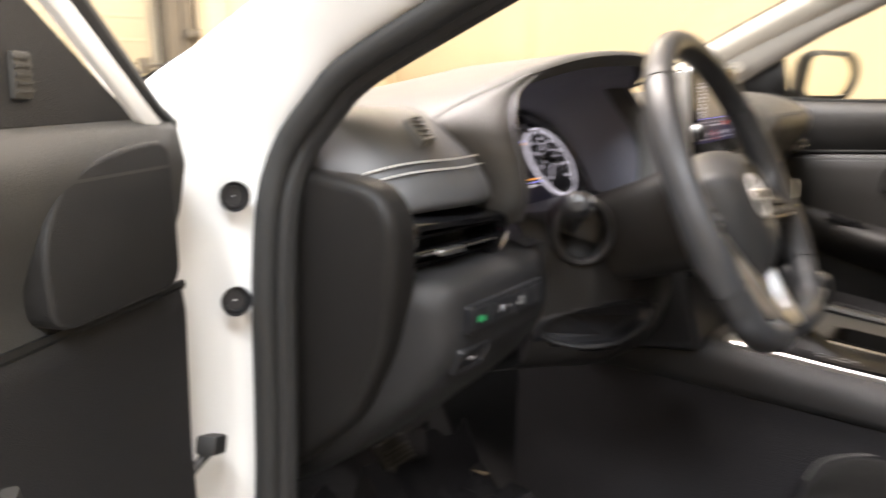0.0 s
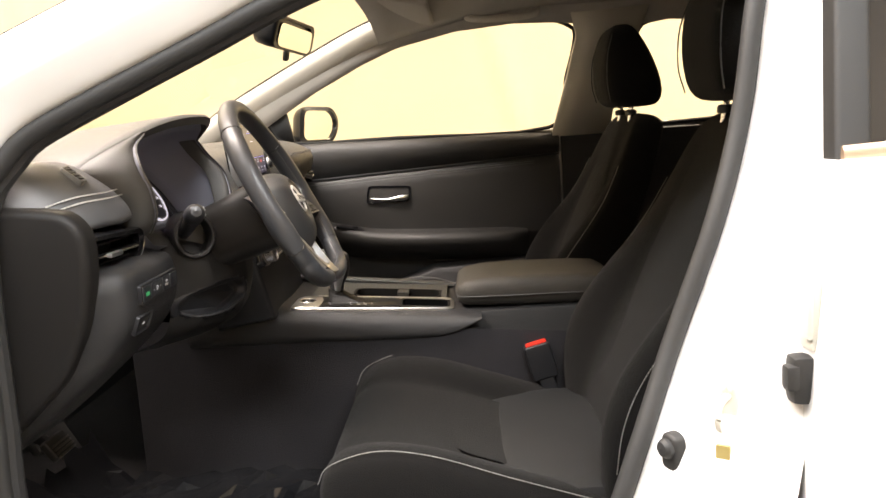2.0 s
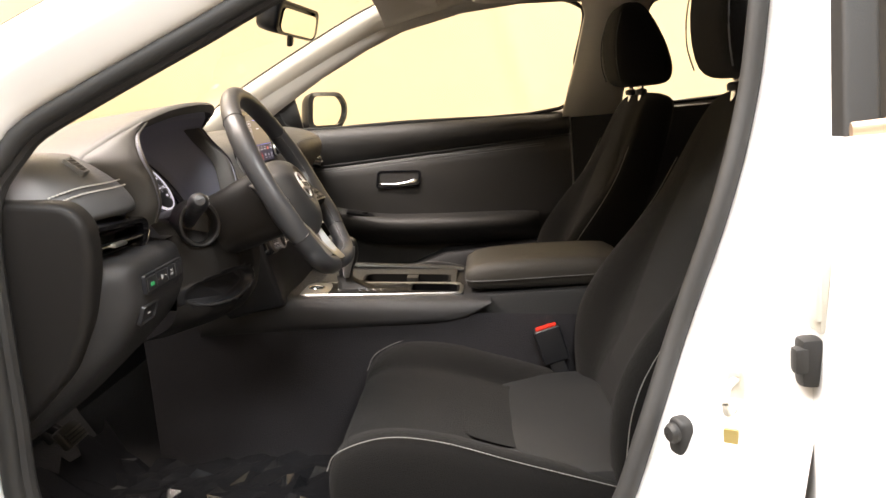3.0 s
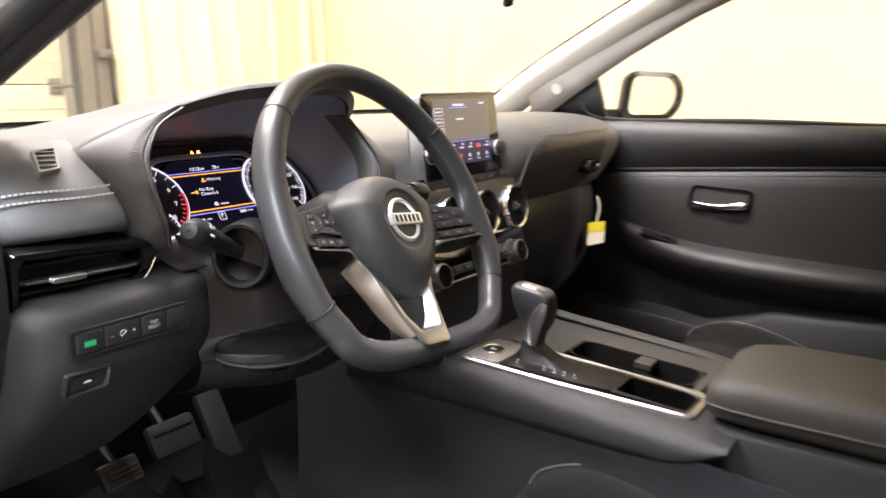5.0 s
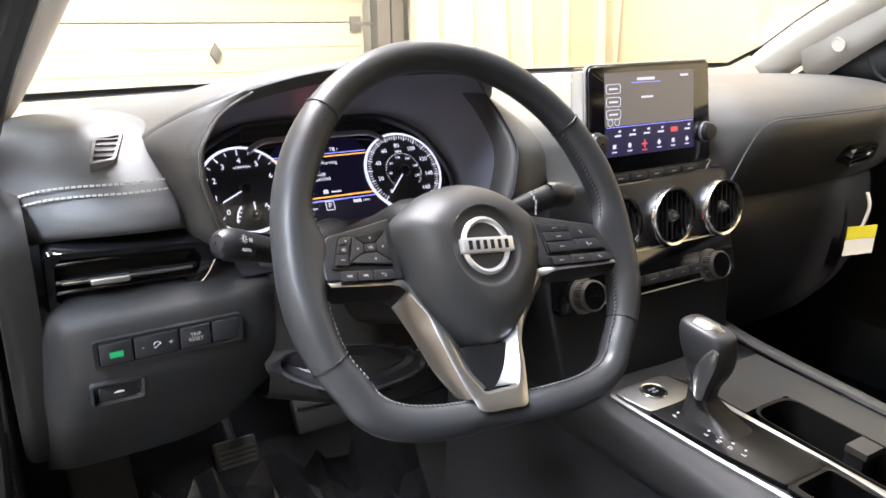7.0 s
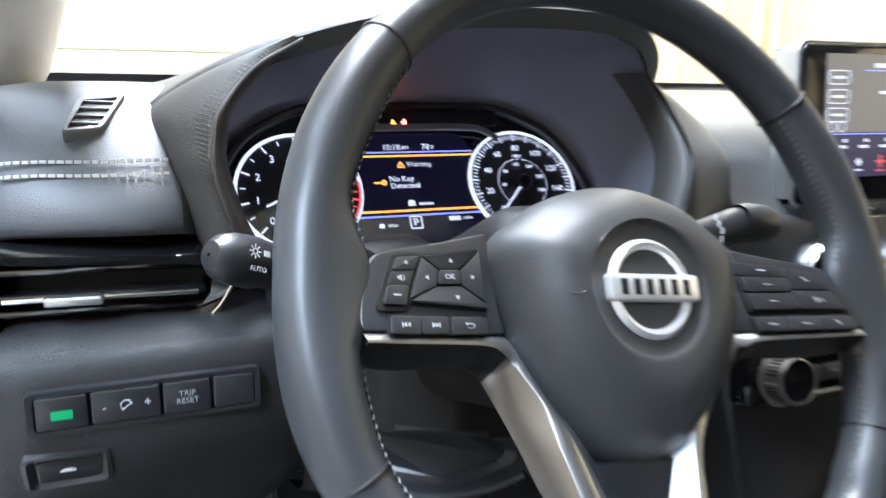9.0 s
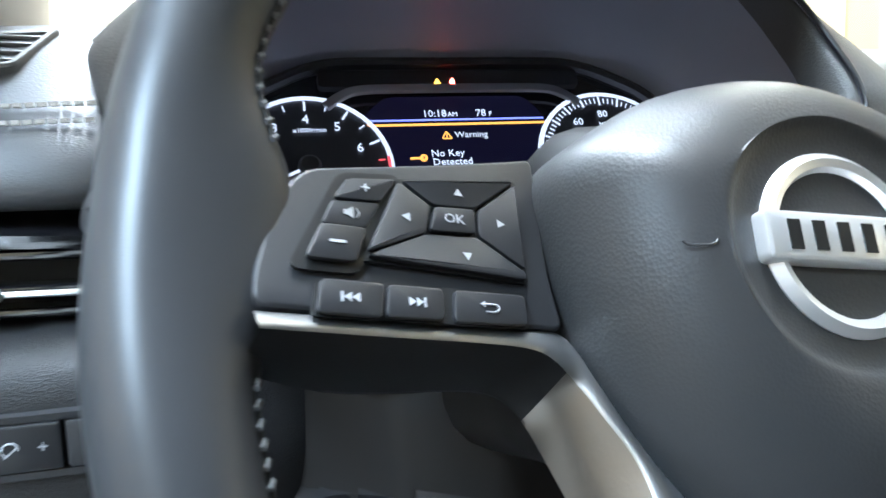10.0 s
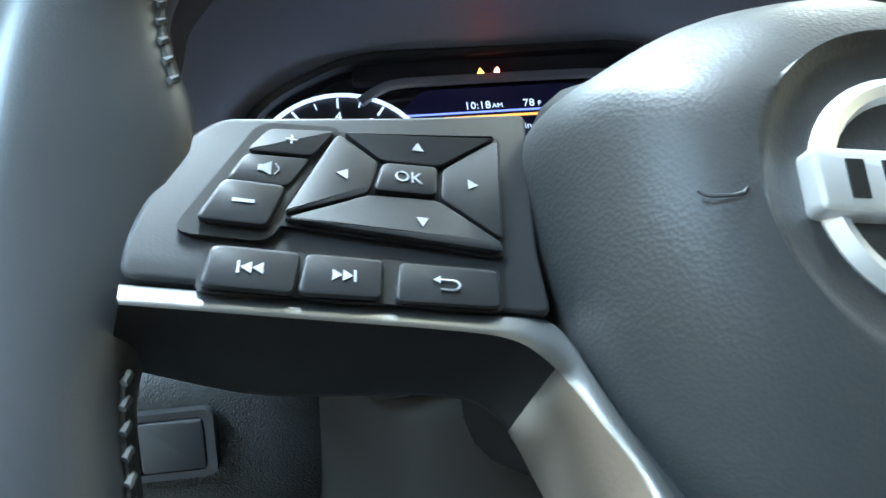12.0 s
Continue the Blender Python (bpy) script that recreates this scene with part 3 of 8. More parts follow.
# fenders and rear quarter, floor pan
for s in (1, -1):
    rows = [[Vector((s * x, y, z)) for y in (0.36, 0.6, 0.9, 1.2, 1.5, 1.7)] for x, z in ((0.79, 0.915), (0.85, 0.88), (0.895, 0.78), (0.90, 0.62), (0.88, 0.45), (0.84, 0.25))]
    thicken(part("fender", loft(bmesh.new(), rows), PAINT, car, "white front fender"), 0.008)
    part("sill", block(bmesh.new(), (0.12, 1.0, 0.14), (s * 0.84, -0.08, 0.30), bevel=0.02), PAINT, car, "white door sill")
    part("rear_quarter", block(bmesh.new(), (0.06, 0.75, 0.62), (s * 0.84, -1.75, 0.60), bevel=0.03), PAINT, car, "white rear quarter panel")
floor_rows = [[Vector((x, y, z)) for x in (-0.80, -0.60, -0.3, -0.14, 0.14, 0.3, 0.60, 0.80)] for y, z in ((0.95, 0.62), (0.80, 0.42), (0.62, 0.30), (0.45, 0.27), (0.0, 0.255), (-0.6, 0.255), (-1.0, 0.30), (-1.6, 0.42))]
thicken(part("floor_carpet", loft(bmesh.new(), floor_rows), CARPET, car, "black footwell carpet"), 0.03)
part("bulkhead", block(bmesh.new(), (1.56, 0.03, 0.55), (0, 0.70, 0.62)), SATIN, car, "dark bulkhead behind the dashboard")
for s in (1, -1):
    part("kick_panel", block(bmesh.new(), (0.03, 0.46, 0.40), (s * 0.745, 0.53, 0.46), bevel=0.01), CARPET, car, "dark carpeted footwell side")
part("parcel_shelf", block(bmesh.new(), (1.20, 0.5, 0.03), (0, -1.72, 0.90), bevel=0.01), CARPET, car, "dark rear parcel shelf")
for sx, sy in ((-0.80, 1.20), (0.80, 1.20), (-0.80, -1.50), (0.80, -1.50)):
    bm = bmesh.new()
    mm = pose(sx, sy, 0.315, 0, 90 if sx > 0 else -90, 0)
    lathe(bm, [(0.20, -0.10), (0.29, -0.10), (0.315, -0.07), (0.315, 0.07), (0.29, 0.10), (0.20, 0.10)], mm, 32)
    w = part("wheel", bm, RUBBER, car, "black tyre on a road wheel")
    bm = bmesh.new()
    lathe(bm, [(0.20, 0.085), (0.19, 0.07), (0.05, 0.085), (0.001, 0.09)], mm, 32)
    part("rim", bm, SILVER, w)

# closed tail of the car: rear screen, boot lid, bumper, rear pillars
spread = [i / 6 for i in range(-6, 7)]
tail = lambda rows_: loft(bmesh.new(), [[Vector((w * k, y + bow * k * k, z - drop * k * k)) for k in spread] for w, y, z, bow, drop in rows_])
thicken(part("rear_screen", tail(((0.60, -1.955, 1.270, 0.02, 0.075), (0.63, -2.04, 1.12, 0.04, 0.05), (0.67, -2.12, 0.965, 0.06, 0.035))), DARKGLASS, car, "dark tinted rear screen"), 0.005)
thicken(part("boot_lid", tail(((0.70, -2.125, 0.958, 0.06, 0.03), (0.74, -2.25, 0.950, 0.08, 0.03), (0.76, -2.34, 0.925, 0.10, 0.03), (0.76, -2.375, 0.86, 0.10, 0.0), (0.75, -2.36, 0.60, 0.10, 0.0))), PAINT, car, "white boot lid"), 0.008)
thicken(part("rear_bumper", tail(((0.86, -2.37, 0.595, 0.16, 0.0), (0.87, -2.42, 0.55, 0.18, 0.0), (0.87, -2.42, 0.40, 0.18, 0.0), (0.84, -2.36, 0.28, 0.16, 0.0))), PAINT, car, "white rear bumper"), 0.008)
for s in (-1, 1):
    rows = [[Vector((s * x, y, z)) for y in ys] for x, z, ys in ((0.855, 0.90, (-1.56, -1.80, -2.10, -2.30)), (0.79, 0.975, (-1.55, -1.74, -1.95, -2.14)), (0.70, 1.12, (-1.53, -1.70, -1.85, -2.02)), (0.64, 1.235, (-1.50, -1.65, -1.80, -1.95)))]
    thicken(part("rear_pillar_panel", loft(bmesh.new(), rows), PAINT, car, "white rear pillar panel"), 0.01)
    rows = [[Vector((s * x, y, z)) for y in (-2.12, -2.20, -2.28)] for x, z in ((0.855, 0.90), (0.870, 0.75), (0.870, 0.56), (0.85, 0.30))]
    thicken(part("rear_corner", loft(bmesh.new(), rows), PAINT, car, "white rear corner panel"), 0.01)

# ---- dashboard ----
dash = thing("dashboard", "black padded dashboard with grey stitching", "dashboard", Matrix.Translation((0, 0.3, 0.80)))
DINV = Matrix.Translation((0, -0.3, -0.80))


def dpart(name, bm, material, label="", parent=None, **k):
    bm.transform(DINV)
    return part(name, bm, material, parent or dash, label, **k)


def across(stations, n=4):
    """Rows of points from (x, [(y, z), ...]) stations, eased along x."""
    return [[Vector((x, y, z)) for y, z in prof] for x, prof in stations]


# padded top, driver's end: from the glass to the vent
L0 = [(0.66, 0.925), (0.52, 0.945), (0.40, 0.952), (0.32, 0.953), (0.275, 0.950), (0.245, 0.9375), (0.222, 0.9205), (0.204, 0.904), (0.192, 0.890), (0.186, 0.878), (0.186, 0.868), (0.20, 0.862), (0.24, 0.860)]
shift = lambda p, dy, dz: [(y + dy * min(1, max(0, (0.40 - y) / 0.15)), z + dz) for y, z in p]
st = [(-0.715, shift(L0, 0.075, -0.035)), (-0.700, shift(L0, 0.05, -0.012)), (-0.680, shift(L0, 0.026, -0.003)), (-0.65, shift(L0, 0.010, 0.0)), (-0.61, L0), (-0.585, shift(L0, -0.001, 0.0)), (-0.567, shift(L0, 0.003, -0.001)), (-0.560, shift(L0, 0.02, -0.006))]
rows = across(st)
smoothed(dpart("driver_pad", loft(bmesh.new(), [cr(r, 3) for r in rows]), LEATHERETTE, "padded black dash end"))
# stitching, two lines along the pad
for dy, dz in ((0.2050, 0.9052), (0.1985, 0.8978)):
    bm = bmesh.new()
    path = cr([(-0.690, dy + 0.036, dz - 0.007), (-0.672, dy + 0.019, dz - 0.001), (-0.65, dy + 0.010, dz + 0.0012), (-0.61, dy, dz + 0.0014), (-0.586, dy - 0.0015, dz + 0.0020), (-0.574, dy - 0.0010, dz + 0.0022)], 8)
    stitches(bm, path, 0.0048, 0.0036, 0.0009)
    dpart("stitching", bm, THREAD, "pale grey stitched seam", smooth=False)
# upper demister vent in the pad
VM = axes((-0.6163, 0.2375, 0.9330), (0.98, 0.18, 0.09), (0, 0.84, 0.55))
bm = bmesh.new()
vo = rounded([(-0.0212, -0.0172), (0.0025, -0.0172), (0.0240, 0.0172), (-0.0050, 0.0172)], 0.004)
vi = rounded([(-0.0170, -0.0138), (0.0008, -0.0138), (0.0185, 0.0138), (-0.0022, 0.0138)], 0.002)
loft(bm, [[VM @ Vector((x, y, h)) for x, y in o] for o, h in ((vo, -0.006), (vo, 0.0010), ([(x * 0.95, y * 0.94) for x, y in vo], 0.0022), (vi, 0.0020), (vi, -0.004))], True)
vent_u = dpart("demister_vent", bm, VENTFRAME, "slanted demister grille with dark slots")
bm = bmesh.new()
prism(bm, vi, 0.0002, VM, back=-0.004)
bm.transform(DINV)
part("vent_back", bm, INK, vent_u)
for sy_ in (-0.0085, -0.0015, 0.0055, 0.0120):
    bm = block(bmesh.new(), (0.0205, 0.0013, 0.003), (0, 0, 0), (0, 0, 0), 0.0004)
    bm.transform(DINV @ VM @ pose(0.62 * sy_ - 0.0005, sy_ - 0.001, 0.0004, 0, 0, -14))
    part("slat", bm, VENTFRAME, vent_u)

# end cap seen with the door open
cap = rounded([(0.30, 0.905), (0.205, 0.893), (0.184, 0.868), (0.184, 0.820), (0.202, 0.745), (0.236, 0.682), (0.297, 0.627), (0.352, 0.585), (0.42, 0.575), (0.42, 0.90)], 0.022, 4)
bm = bmesh.new()
CM = Matrix(((0, 0, -1, -0.690), (1, 0, 0, 0), (0, 1, 0, 0), (0, 0, 0, 1)))
prism(bm, cap, 0.030, CM, 0.012, 3)
dpart("end_cover", bm, COLUMN, "dark grey plastic dash end cover")
bm = bmesh.new()
prism(bm, rounded([(0.44, 0.955), (0.262, 0.943), (0.285, 0.915), (0.300, 0.888), (0.44, 0.885)], 0.008), 0.016, Matrix(((0, 0, -1, -0.70), (1, 0, 0, 0), (0, 1, 0, 0), (0, 0, 0, 1))), 0.006, 2)
dpart("end_trim", bm, HARD, "dark corner trim under the pillar")

# gloss vent at the driver's end
bm = bmesh.new()
fo = rounded([(-0.072, -0.031), (0.050, -0.026), (0.072, -0.002), (0.069, 0.018), (0.060, 0.024), (-0.070, 0.029)], 0.008)
fi = rounded([(-0.064, -0.023), (0.046, -0.019), (0.060, 0.000), (0.056, 0.016), (-0.062, 0.021)], 0.006)
SV = axes((-0.6120, 0.196, 0.829), (0.995, -0.04, -0.012), (0, -0.12, 1))
loft(bm, [[SV @ Vector((x, y, h)) for x, y in o] for o, h in ((fo, -0.05), (fo, 0.001), ([(x * 0.97, y * 0.93) for x, y in fo], 0.004), (fi, 0.002), (fi, -0.045))], True)
svent = dpart("side_vent", bm, GLOSS, "gloss black side air vent")
bm = bmesh.new()
prism(bm, fi, -0.040, SV, back=-0.044)
bm.transform(DINV)
part("vent_back", bm, INK, svent)
for y, d in ((0.012, -0.004), (-0.002, 0.002), (-0.014, -0.004)):
    bm = block(bmesh.new(), (0.118, 0.0048, 0.022), (-0.004, y, d - 0.010), (-10, 0, 0), 0.0023, 3)
    bm.transform(DINV @ SV)
    part("slat", bm, GLOSS, svent)
bm = sweep(bmesh.new(), [Vector((-0.058, -0.0012, 0.003)), Vector((0.050, -0.0012, 0.003))], 0.0018, 0.0018, 10)
bm.transform(DINV @ SV)
part("chrome_strip", bm, CHROME, svent, "thin chrome strip")
bm = block(bmesh.new(), (0.032, 0.0058, 0.008), (-0.020, -0.0012, 0.0060), (0, 0, 0), 0.0022, 3)
bm.transform(DINV @ SV)
part("vent_tab", bm, SILVER, svent, "chrome vent slider")
bm = bmesh.new()
sweep(bm, cr([SV @ Vector(q) for q in ((0.071, 0.003, 0.0035), (0.062, -0.0125, 0.0035), (0.048, -0.0258, 0.0035))], 6), 0.0012, 0.0012, 8)
bm.transform(DINV)
part("vent_edge", bm, CHROME, svent, "chrome vent edge")

# lower panel on the driver's side
P0 = [(0.235, 0.812), (0.195, 0.812), (0.172, 0.808), (0.160, 0.798), (0.157, 0.775), (0.157, 0.755), (0.162, 0.737), (0.180, 0.708), (0.206, 0.681), (0.240, 0.651), (0.285, 0.614), (0.338, 0.577), (0.375, 0.570), (0.42, 0.60)]
back = lambda p, d, z: [(y + d, zz + z) for y, zz in p]
st = [(-0.700, back(P0, 0.07, -0.03)), (-0.692, back(P0, 0.030, -0.012)), (-0.680, back(P0, 0.008, -0.004)), (-0.665, P0), (-0.60, back(P0, -0.002, 0.0)), (-0.53, back(P0, 0.003, 0.0)), (-0.50, [(y + 0.008, z + 0.12 * max(0, 0.70 - z)) for y, z in P0]), (-0.475, [(y + 0.030, z + 0.28 * max(0, 0.70 - z)) for y, z in P0])]
smoothed(dpart("knee_panel", loft(bmesh.new(), [cr(r, 3) for r in across(st)]), HARD2, "dark grey lower dash panel", angle=50))
BM_ = axes((-0.595, 0.1540, 0.774), (1, 0.015, 0), (0, -0.035, 1))
bm = bmesh.new()
bo, bi = rect(0.126, 0.026, 0.004), rect(0.119, 0.0205, 0.003)
loft(bm, [[BM_ @ Vector((x, y, h)) for x, y in o] for o, h in ((bo, -0.004), (bo, 0.0014), (bi, 0.0012), (bi, -0.004))], True, False)
prism(bm, bi, -0.003, BM_, back=-0.005)
swp = dpart("switch_bezel", bm, SATIN, "row of four black switches")
x = -0.0590
for i, w in enumerate((0.0275, 0.0375, 0.0275, 0.0245)):
    bm = bmesh.new()
    prism(bm, rect(w - 0.0012, 0.0195, 0.0015, x + w / 2, 0), 0.0022, BM_, 0.0010, 2, -0.003)
    bm.transform(DINV)
    k = part("switch", bm, KEYCAP, swp)
    if i == 0:
        bm = bmesh.new()
        prism(bm, rect(0.0110, 0.0052, 0.0006, x + w / 2, -0.001), 0.0026, BM_, back=0.002)
        bm.transform(DINV)
        part("lamp", bm, GREEN, k, "lit green lamp")
    elif i == 1:
        for wd, dx in (("-", -0.0115), ("+", 0.0115)):
            text("mark", wd, 0.007, DINV @ BM_ @ Matrix.Translation((x + w / 2 + dx, 0, 0.0024)), PRINT, k)
        bm = bmesh.new()
        sweep(bm, [BM_ @ Vector((x + w / 2 + 0.003 * math.cos(a / 10), 0.0 + 0.003 * math.sin(a / 10), 0.0024)) for a in range(0, 45, 5)], 0.0004, None, 6)
        block(bm, (0.006, 0.0008, 0.0006), BM_ @ Vector((x + w / 2, -0.001, 0.0024)), (0, -40, 0))
        bm.transform(DINV)
        part("mark", bm, PRINT, k, smooth=False)
    elif i == 2:
        text("mark", "TRIP", 0.0048, DINV @ BM_ @ Matrix.Translation((x + w / 2, 0.0022, 0.0024)), DIMPRINT, k)
        text("mark", "RESET", 0.0048, DINV @ BM_ @ Matrix.Translation((x + w / 2, -0.0024, 0.0024)), DIMPRINT, k)
    x += w + 0.0006
TM = axes((-0.641, 0.1625, 0.735), (1, 0.01, 0), (0, -0.42, 1))
bm = bmesh.new()
to, ti = rect(0.046, 0.027, 0.004), rect(0.034, 0.0185, 0.002)
loft(bm, [[TM @ Vector((a, b, h)) for a, b in o] for o, h in ((to, -0.004), (to, 0.0018), ([(a * 0.9, b * 0.88) for a, b in to], 0.0024), (ti, -0.001))], True)
prism(bm, rect(0.032, 0.017, 0.002), 0.0006, TM, 0.0008, 2, -0.003)
tsw = dpart("boot_switch", bm, KEYCAP, "black boot release switch")
bm = bmesh.new()
prism(bm, rounded([(-0.0042, -0.0007), (-0.0031, 0.0004), (-0.0014, 0.0013), (0.0014, 0.0013), (0.0025, 0.0003), (0.0042, 0.0001), (0.0042, -0.0010), (-0.0042, -0.0010)], 0.0004), 0.0011, TM, back=0.0005)
bm.transform(DINV)
part("mark", bm, WHITEINK, tsw)

# column surround: round recess for the stalk and the lower bowl
bm = bmesh.new()
rows = []
for x, prof in ((-0.50, [(0.215, 0.845), (0.185, 0.80), (0.178, 0.76), (0.182, 0.72), (0.20, 0.675), (0.26, 0.65)]),
                (-0.46, [(0.215, 0.835), (0.150, 0.805), (0.130, 0.765), (0.135, 0.72), (0.16, 0.675), (0.25, 0.645)]),
                (-0.42, [(0.220, 0.83), (0.135, 0.805), (0.108, 0.765), (0.112, 0.715), (0.14, 0.668), (0.25, 0.635)]),
                (-0.37, [(0.22, 0.83), (0.130, 0.805), (0.102, 0.765), (0.106, 0.712), (0.135, 0.665), (0.25, 0.63)]),
                (-0.31, [(0.22, 0.83), (0.135, 0.805), (0.108, 0.765), (0.112, 0.715), (0.14, 0.668), (0.25, 0.635)]),
                (-0.25, [(0.215, 0.835), (0.155, 0.805), (0.135, 0.765), (0.14, 0.72), (0.165, 0.675), (0.25, 0.645)]),
                (-0.19, [(0.20, 0.84), (0.185, 0.80), (0.178, 0.76), (0.182, 0.72), (0.20, 0.675), (0.26, 0.65)])):
    rows.append([Vector((x, y, z)) for y, z in prof])
def column_at(x, z):
    """Depth of the column panel's face at x, z."""
    for ra_, rb_ in zip(rows, rows[1:]):
        if ra_[0].x <= x <= rb_[0].x:
            f = (x - ra_[0].x) / (rb_[0].x - ra_[0].x)
            pr = [p.lerp(q, f) for p, q in zip(ra_, rb_)]
            for p, q in zip(pr, pr[1:]):
                if q.z <= z <= p.z:
                    return p.y + (q.y - p.y) * (p.z - z) / (p.z - q.z)
    return 0.18


fine = []
prs = [cr(r, 8) for r in rows]
for ra_, rb_ in zip(prs, prs[1:]):
    for k in range(8):
        fine.append([p.lerp(q, k / 8) for p, q in zip(ra_, rb_)])
fine.append(prs[-1])
KX, KZ, KA, KB = -0.432, 0.718, 0.064, 0.028
bm = bmesh.new()
loft(bm, fine)
gone = [f for f in bm.faces if ((f.calc_center_median().x - KX) / (KA * 1.03)) ** 2 + ((f.calc_center_median().z - KZ) / (KB * 1.03)) ** 2 < 1 and f.calc_center_median().y < 0.20]
bmesh.ops.delete(bm, geom=gone, context="FACES")
dpart("column_panel", bm, COLUMN, "dark grey panel below the steering column", angle=60)
oval = lambda ka, kb, dy: [Vector((KX + ka * math.cos(2 * math.pi * k / 40), column_at(KX + ka * math.cos(2 * math.pi * k / 40), KZ + kb * math.sin(2 * math.pi * k / 40)) + dy, KZ + kb * math.sin(2 * math.pi * k / 40))) for k in range(40)]
bm = bmesh.new()
deep_ = [p + Vector((0, 0.004, 0)) for p in oval(KA - 0.012, KB - 0.010, 0.012)]
loft(bm, [oval(KA + 0.010, KB + 0.007, 0.0005), oval(KA + 0.008, KB + 0.006, -0.0012), oval(KA, KB, -0.0022), oval(KA - 0.004, KB - 0.004, 0.001), oval(KA - 0.006, KB - 0.005, 0.012), deep_], True, False)
bowl = dpart("knee_recess", bm, SATIN, "dark oval recess under the column")
bm = bmesh.new()
bm.faces.new([bm.verts.new(p) for p in deep_])
bm.transform(DINV)
part("recess_back", bm, SATIN, bowl, smooth=False)
bm = bmesh.new()
sweep(bm, [oval(KA - 0.002, KB - 0.002, -0.0015)[k] for k in range(22, 39)], 0.0035, 0.003, 8)
bm.transform(DINV)
part("recess_lip", bm, HARD2, bowl, "grey lower lip")
# collar where the stalk comes out of the shroud
KO = axes((-0.472, 0.142, 0.824), (0.57, -0.82, 0.0), (0.05, 0.08, 1))
ell = lambda a, b: [(a * math.cos(2 * math.pi * k / 40), b * math.sin(2 * math.pi * k / 40)) for k in range(40)]
bm = bmesh.new()
loft(bm, [[KO @ Vector((x, y, h)) for x, y in e] for e, h in ((ell(0.034, 0.038), -0.05), (ell(0.032, 0.036), -0.003), (ell(0.030, 0.034), 0.001), (ell(0.0265, 0.0305), 0.001), (ell(0.024, 0.028), -0.004), (ell(0.022, 0.026), -0.030))], True, False)
colr = dpart("stalk_collar", bm, HARD2, "grey collar round the stalk opening")
bm = bmesh.new()
prism(bm, ell(0.0225, 0.0265), -0.028, KO, 0, 2, -0.032)
bm.transform(DINV)
part("collar_inside", bm, INK, colr)

# cluster hood and its textured cheeks
arch = [(-0.585, 0.252, 0.938), (-0.548, 0.226, 0.962), (-0.500, 0.196, 0.984), (-0.44, 0.172, 1.000), (-0.37, 0.160, 1.006), (-0.30, 0.160, 1.005), (-0.258, 0.171, 0.997), (-0.230, 0.192, 0.983), (-0.214, 0.214, 0.967), (-0.204, 0.236, 0.953), (-0.196, 0.258, 0.944)]
rear = cr(arch, 6)
n = len(rear)
far, inner, deep = [], [], []
for i, p in enumerate(rear):
    k = i / (n - 1)
    w = math.sin(math.pi * k) ** 0.6
    far.append(Vector((-0.60 + 0.47 * k, 0.50 - 0.02 * w, 0.945 + 0.022 * w - 0.02 * k)))
    c = Vector((-0.37, p.y, 0.885))
    inner.append(p + Vector((0, 0.004, -0.010)) + (c - p).normalized() * 0.006)
    d = p + (Vector((-0.385, 0, 0.89)) - Vector((p.x, 0, p.z))) * 0.13
    deep.append(Vector((d.x, 0.335 + 0.03 * w, d.z - 0.012)))
mid = [a.lerp(b, 0.45) + Vector((0, 0, 0.012 * math.sin(math.pi * i / (n - 1)))) for i, (a, b) in enumerate(zip(rear, far))]
lip = [p + Vector((0, -0.003, -0.004)) for p in rear]
thick = [p + Vector((0, 0.012, 0.001)) for p in rear]
dpart("cluster_hood", loft(bmesh.new(), [far, mid, thick, rear, lip, inner]), SOFT, "black soft cluster hood", angle=60)
ch_i = cr([(-0.526, 0.186, 0.838), (-0.541, 0.168, 0.866), (-0.552, 0.166, 0.902), (-0.551, 0.173, 0.921), (-0.546, 0.180, 0.937), (-0.524, 0.192, 0.962), (-0.494, 0.190, 0.980)], 6)
ch_r = cr([(-0.226, 0.208, 0.965), (-0.210, 0.198, 0.940), (-0.206, 0.172, 0.905), (-0.217, 0.160, 0.868), (-0.240, 0.152, 0.828)], 8)
front_edge = ch_i + cr([(-0.470, 0.186, 0.986), (-0.44, 0.180, 0.990), (-0.37, 0.172, 0.995), (-0.30, 0.174, 0.993), (-0.25, 0.189, 0.982)], 6) + ch_r
CLM = axes((-0.384, 0.2835, 0.869), (1, 0, 0), (0, 0.62, 1))
back_edge = [CLM @ p for p in cr([(-0.160, -0.066, 0.002), (-0.168, 0.0, 0.002), (-0.138, 0.055, 0.002), (-0.085, 0.081, 0.002), (0.0, 0.083, 0.002), (0.085, 0.081, 0.002), (0.138, 0.055, 0.002), (0.163, 0.0, 0.002), (0.158, -0.066, 0.002)], 8)]
front_edge, back_edge = resample(front_edge, 90), resample(back_edge, 90)
rows = []
for k in range(9):
    v = k / 8
    rows.append([a_.lerp(b_, v) + Vector((0, 0.012, 0.016)) * math.sin(math.pi * v) for a_, b_ in zip(front_edge, back_edge)])
dpart("hood_lining", loft(bmesh.new(), rows + [[CLM @ Vector((q.x * 0.90, q.y * 0.90, -0.010)) for q in (CLM.inverted() @ p for p in back_edge)]]), LINING, "satin inside of the hood, pale blue-grey for reflected light", angle=60)
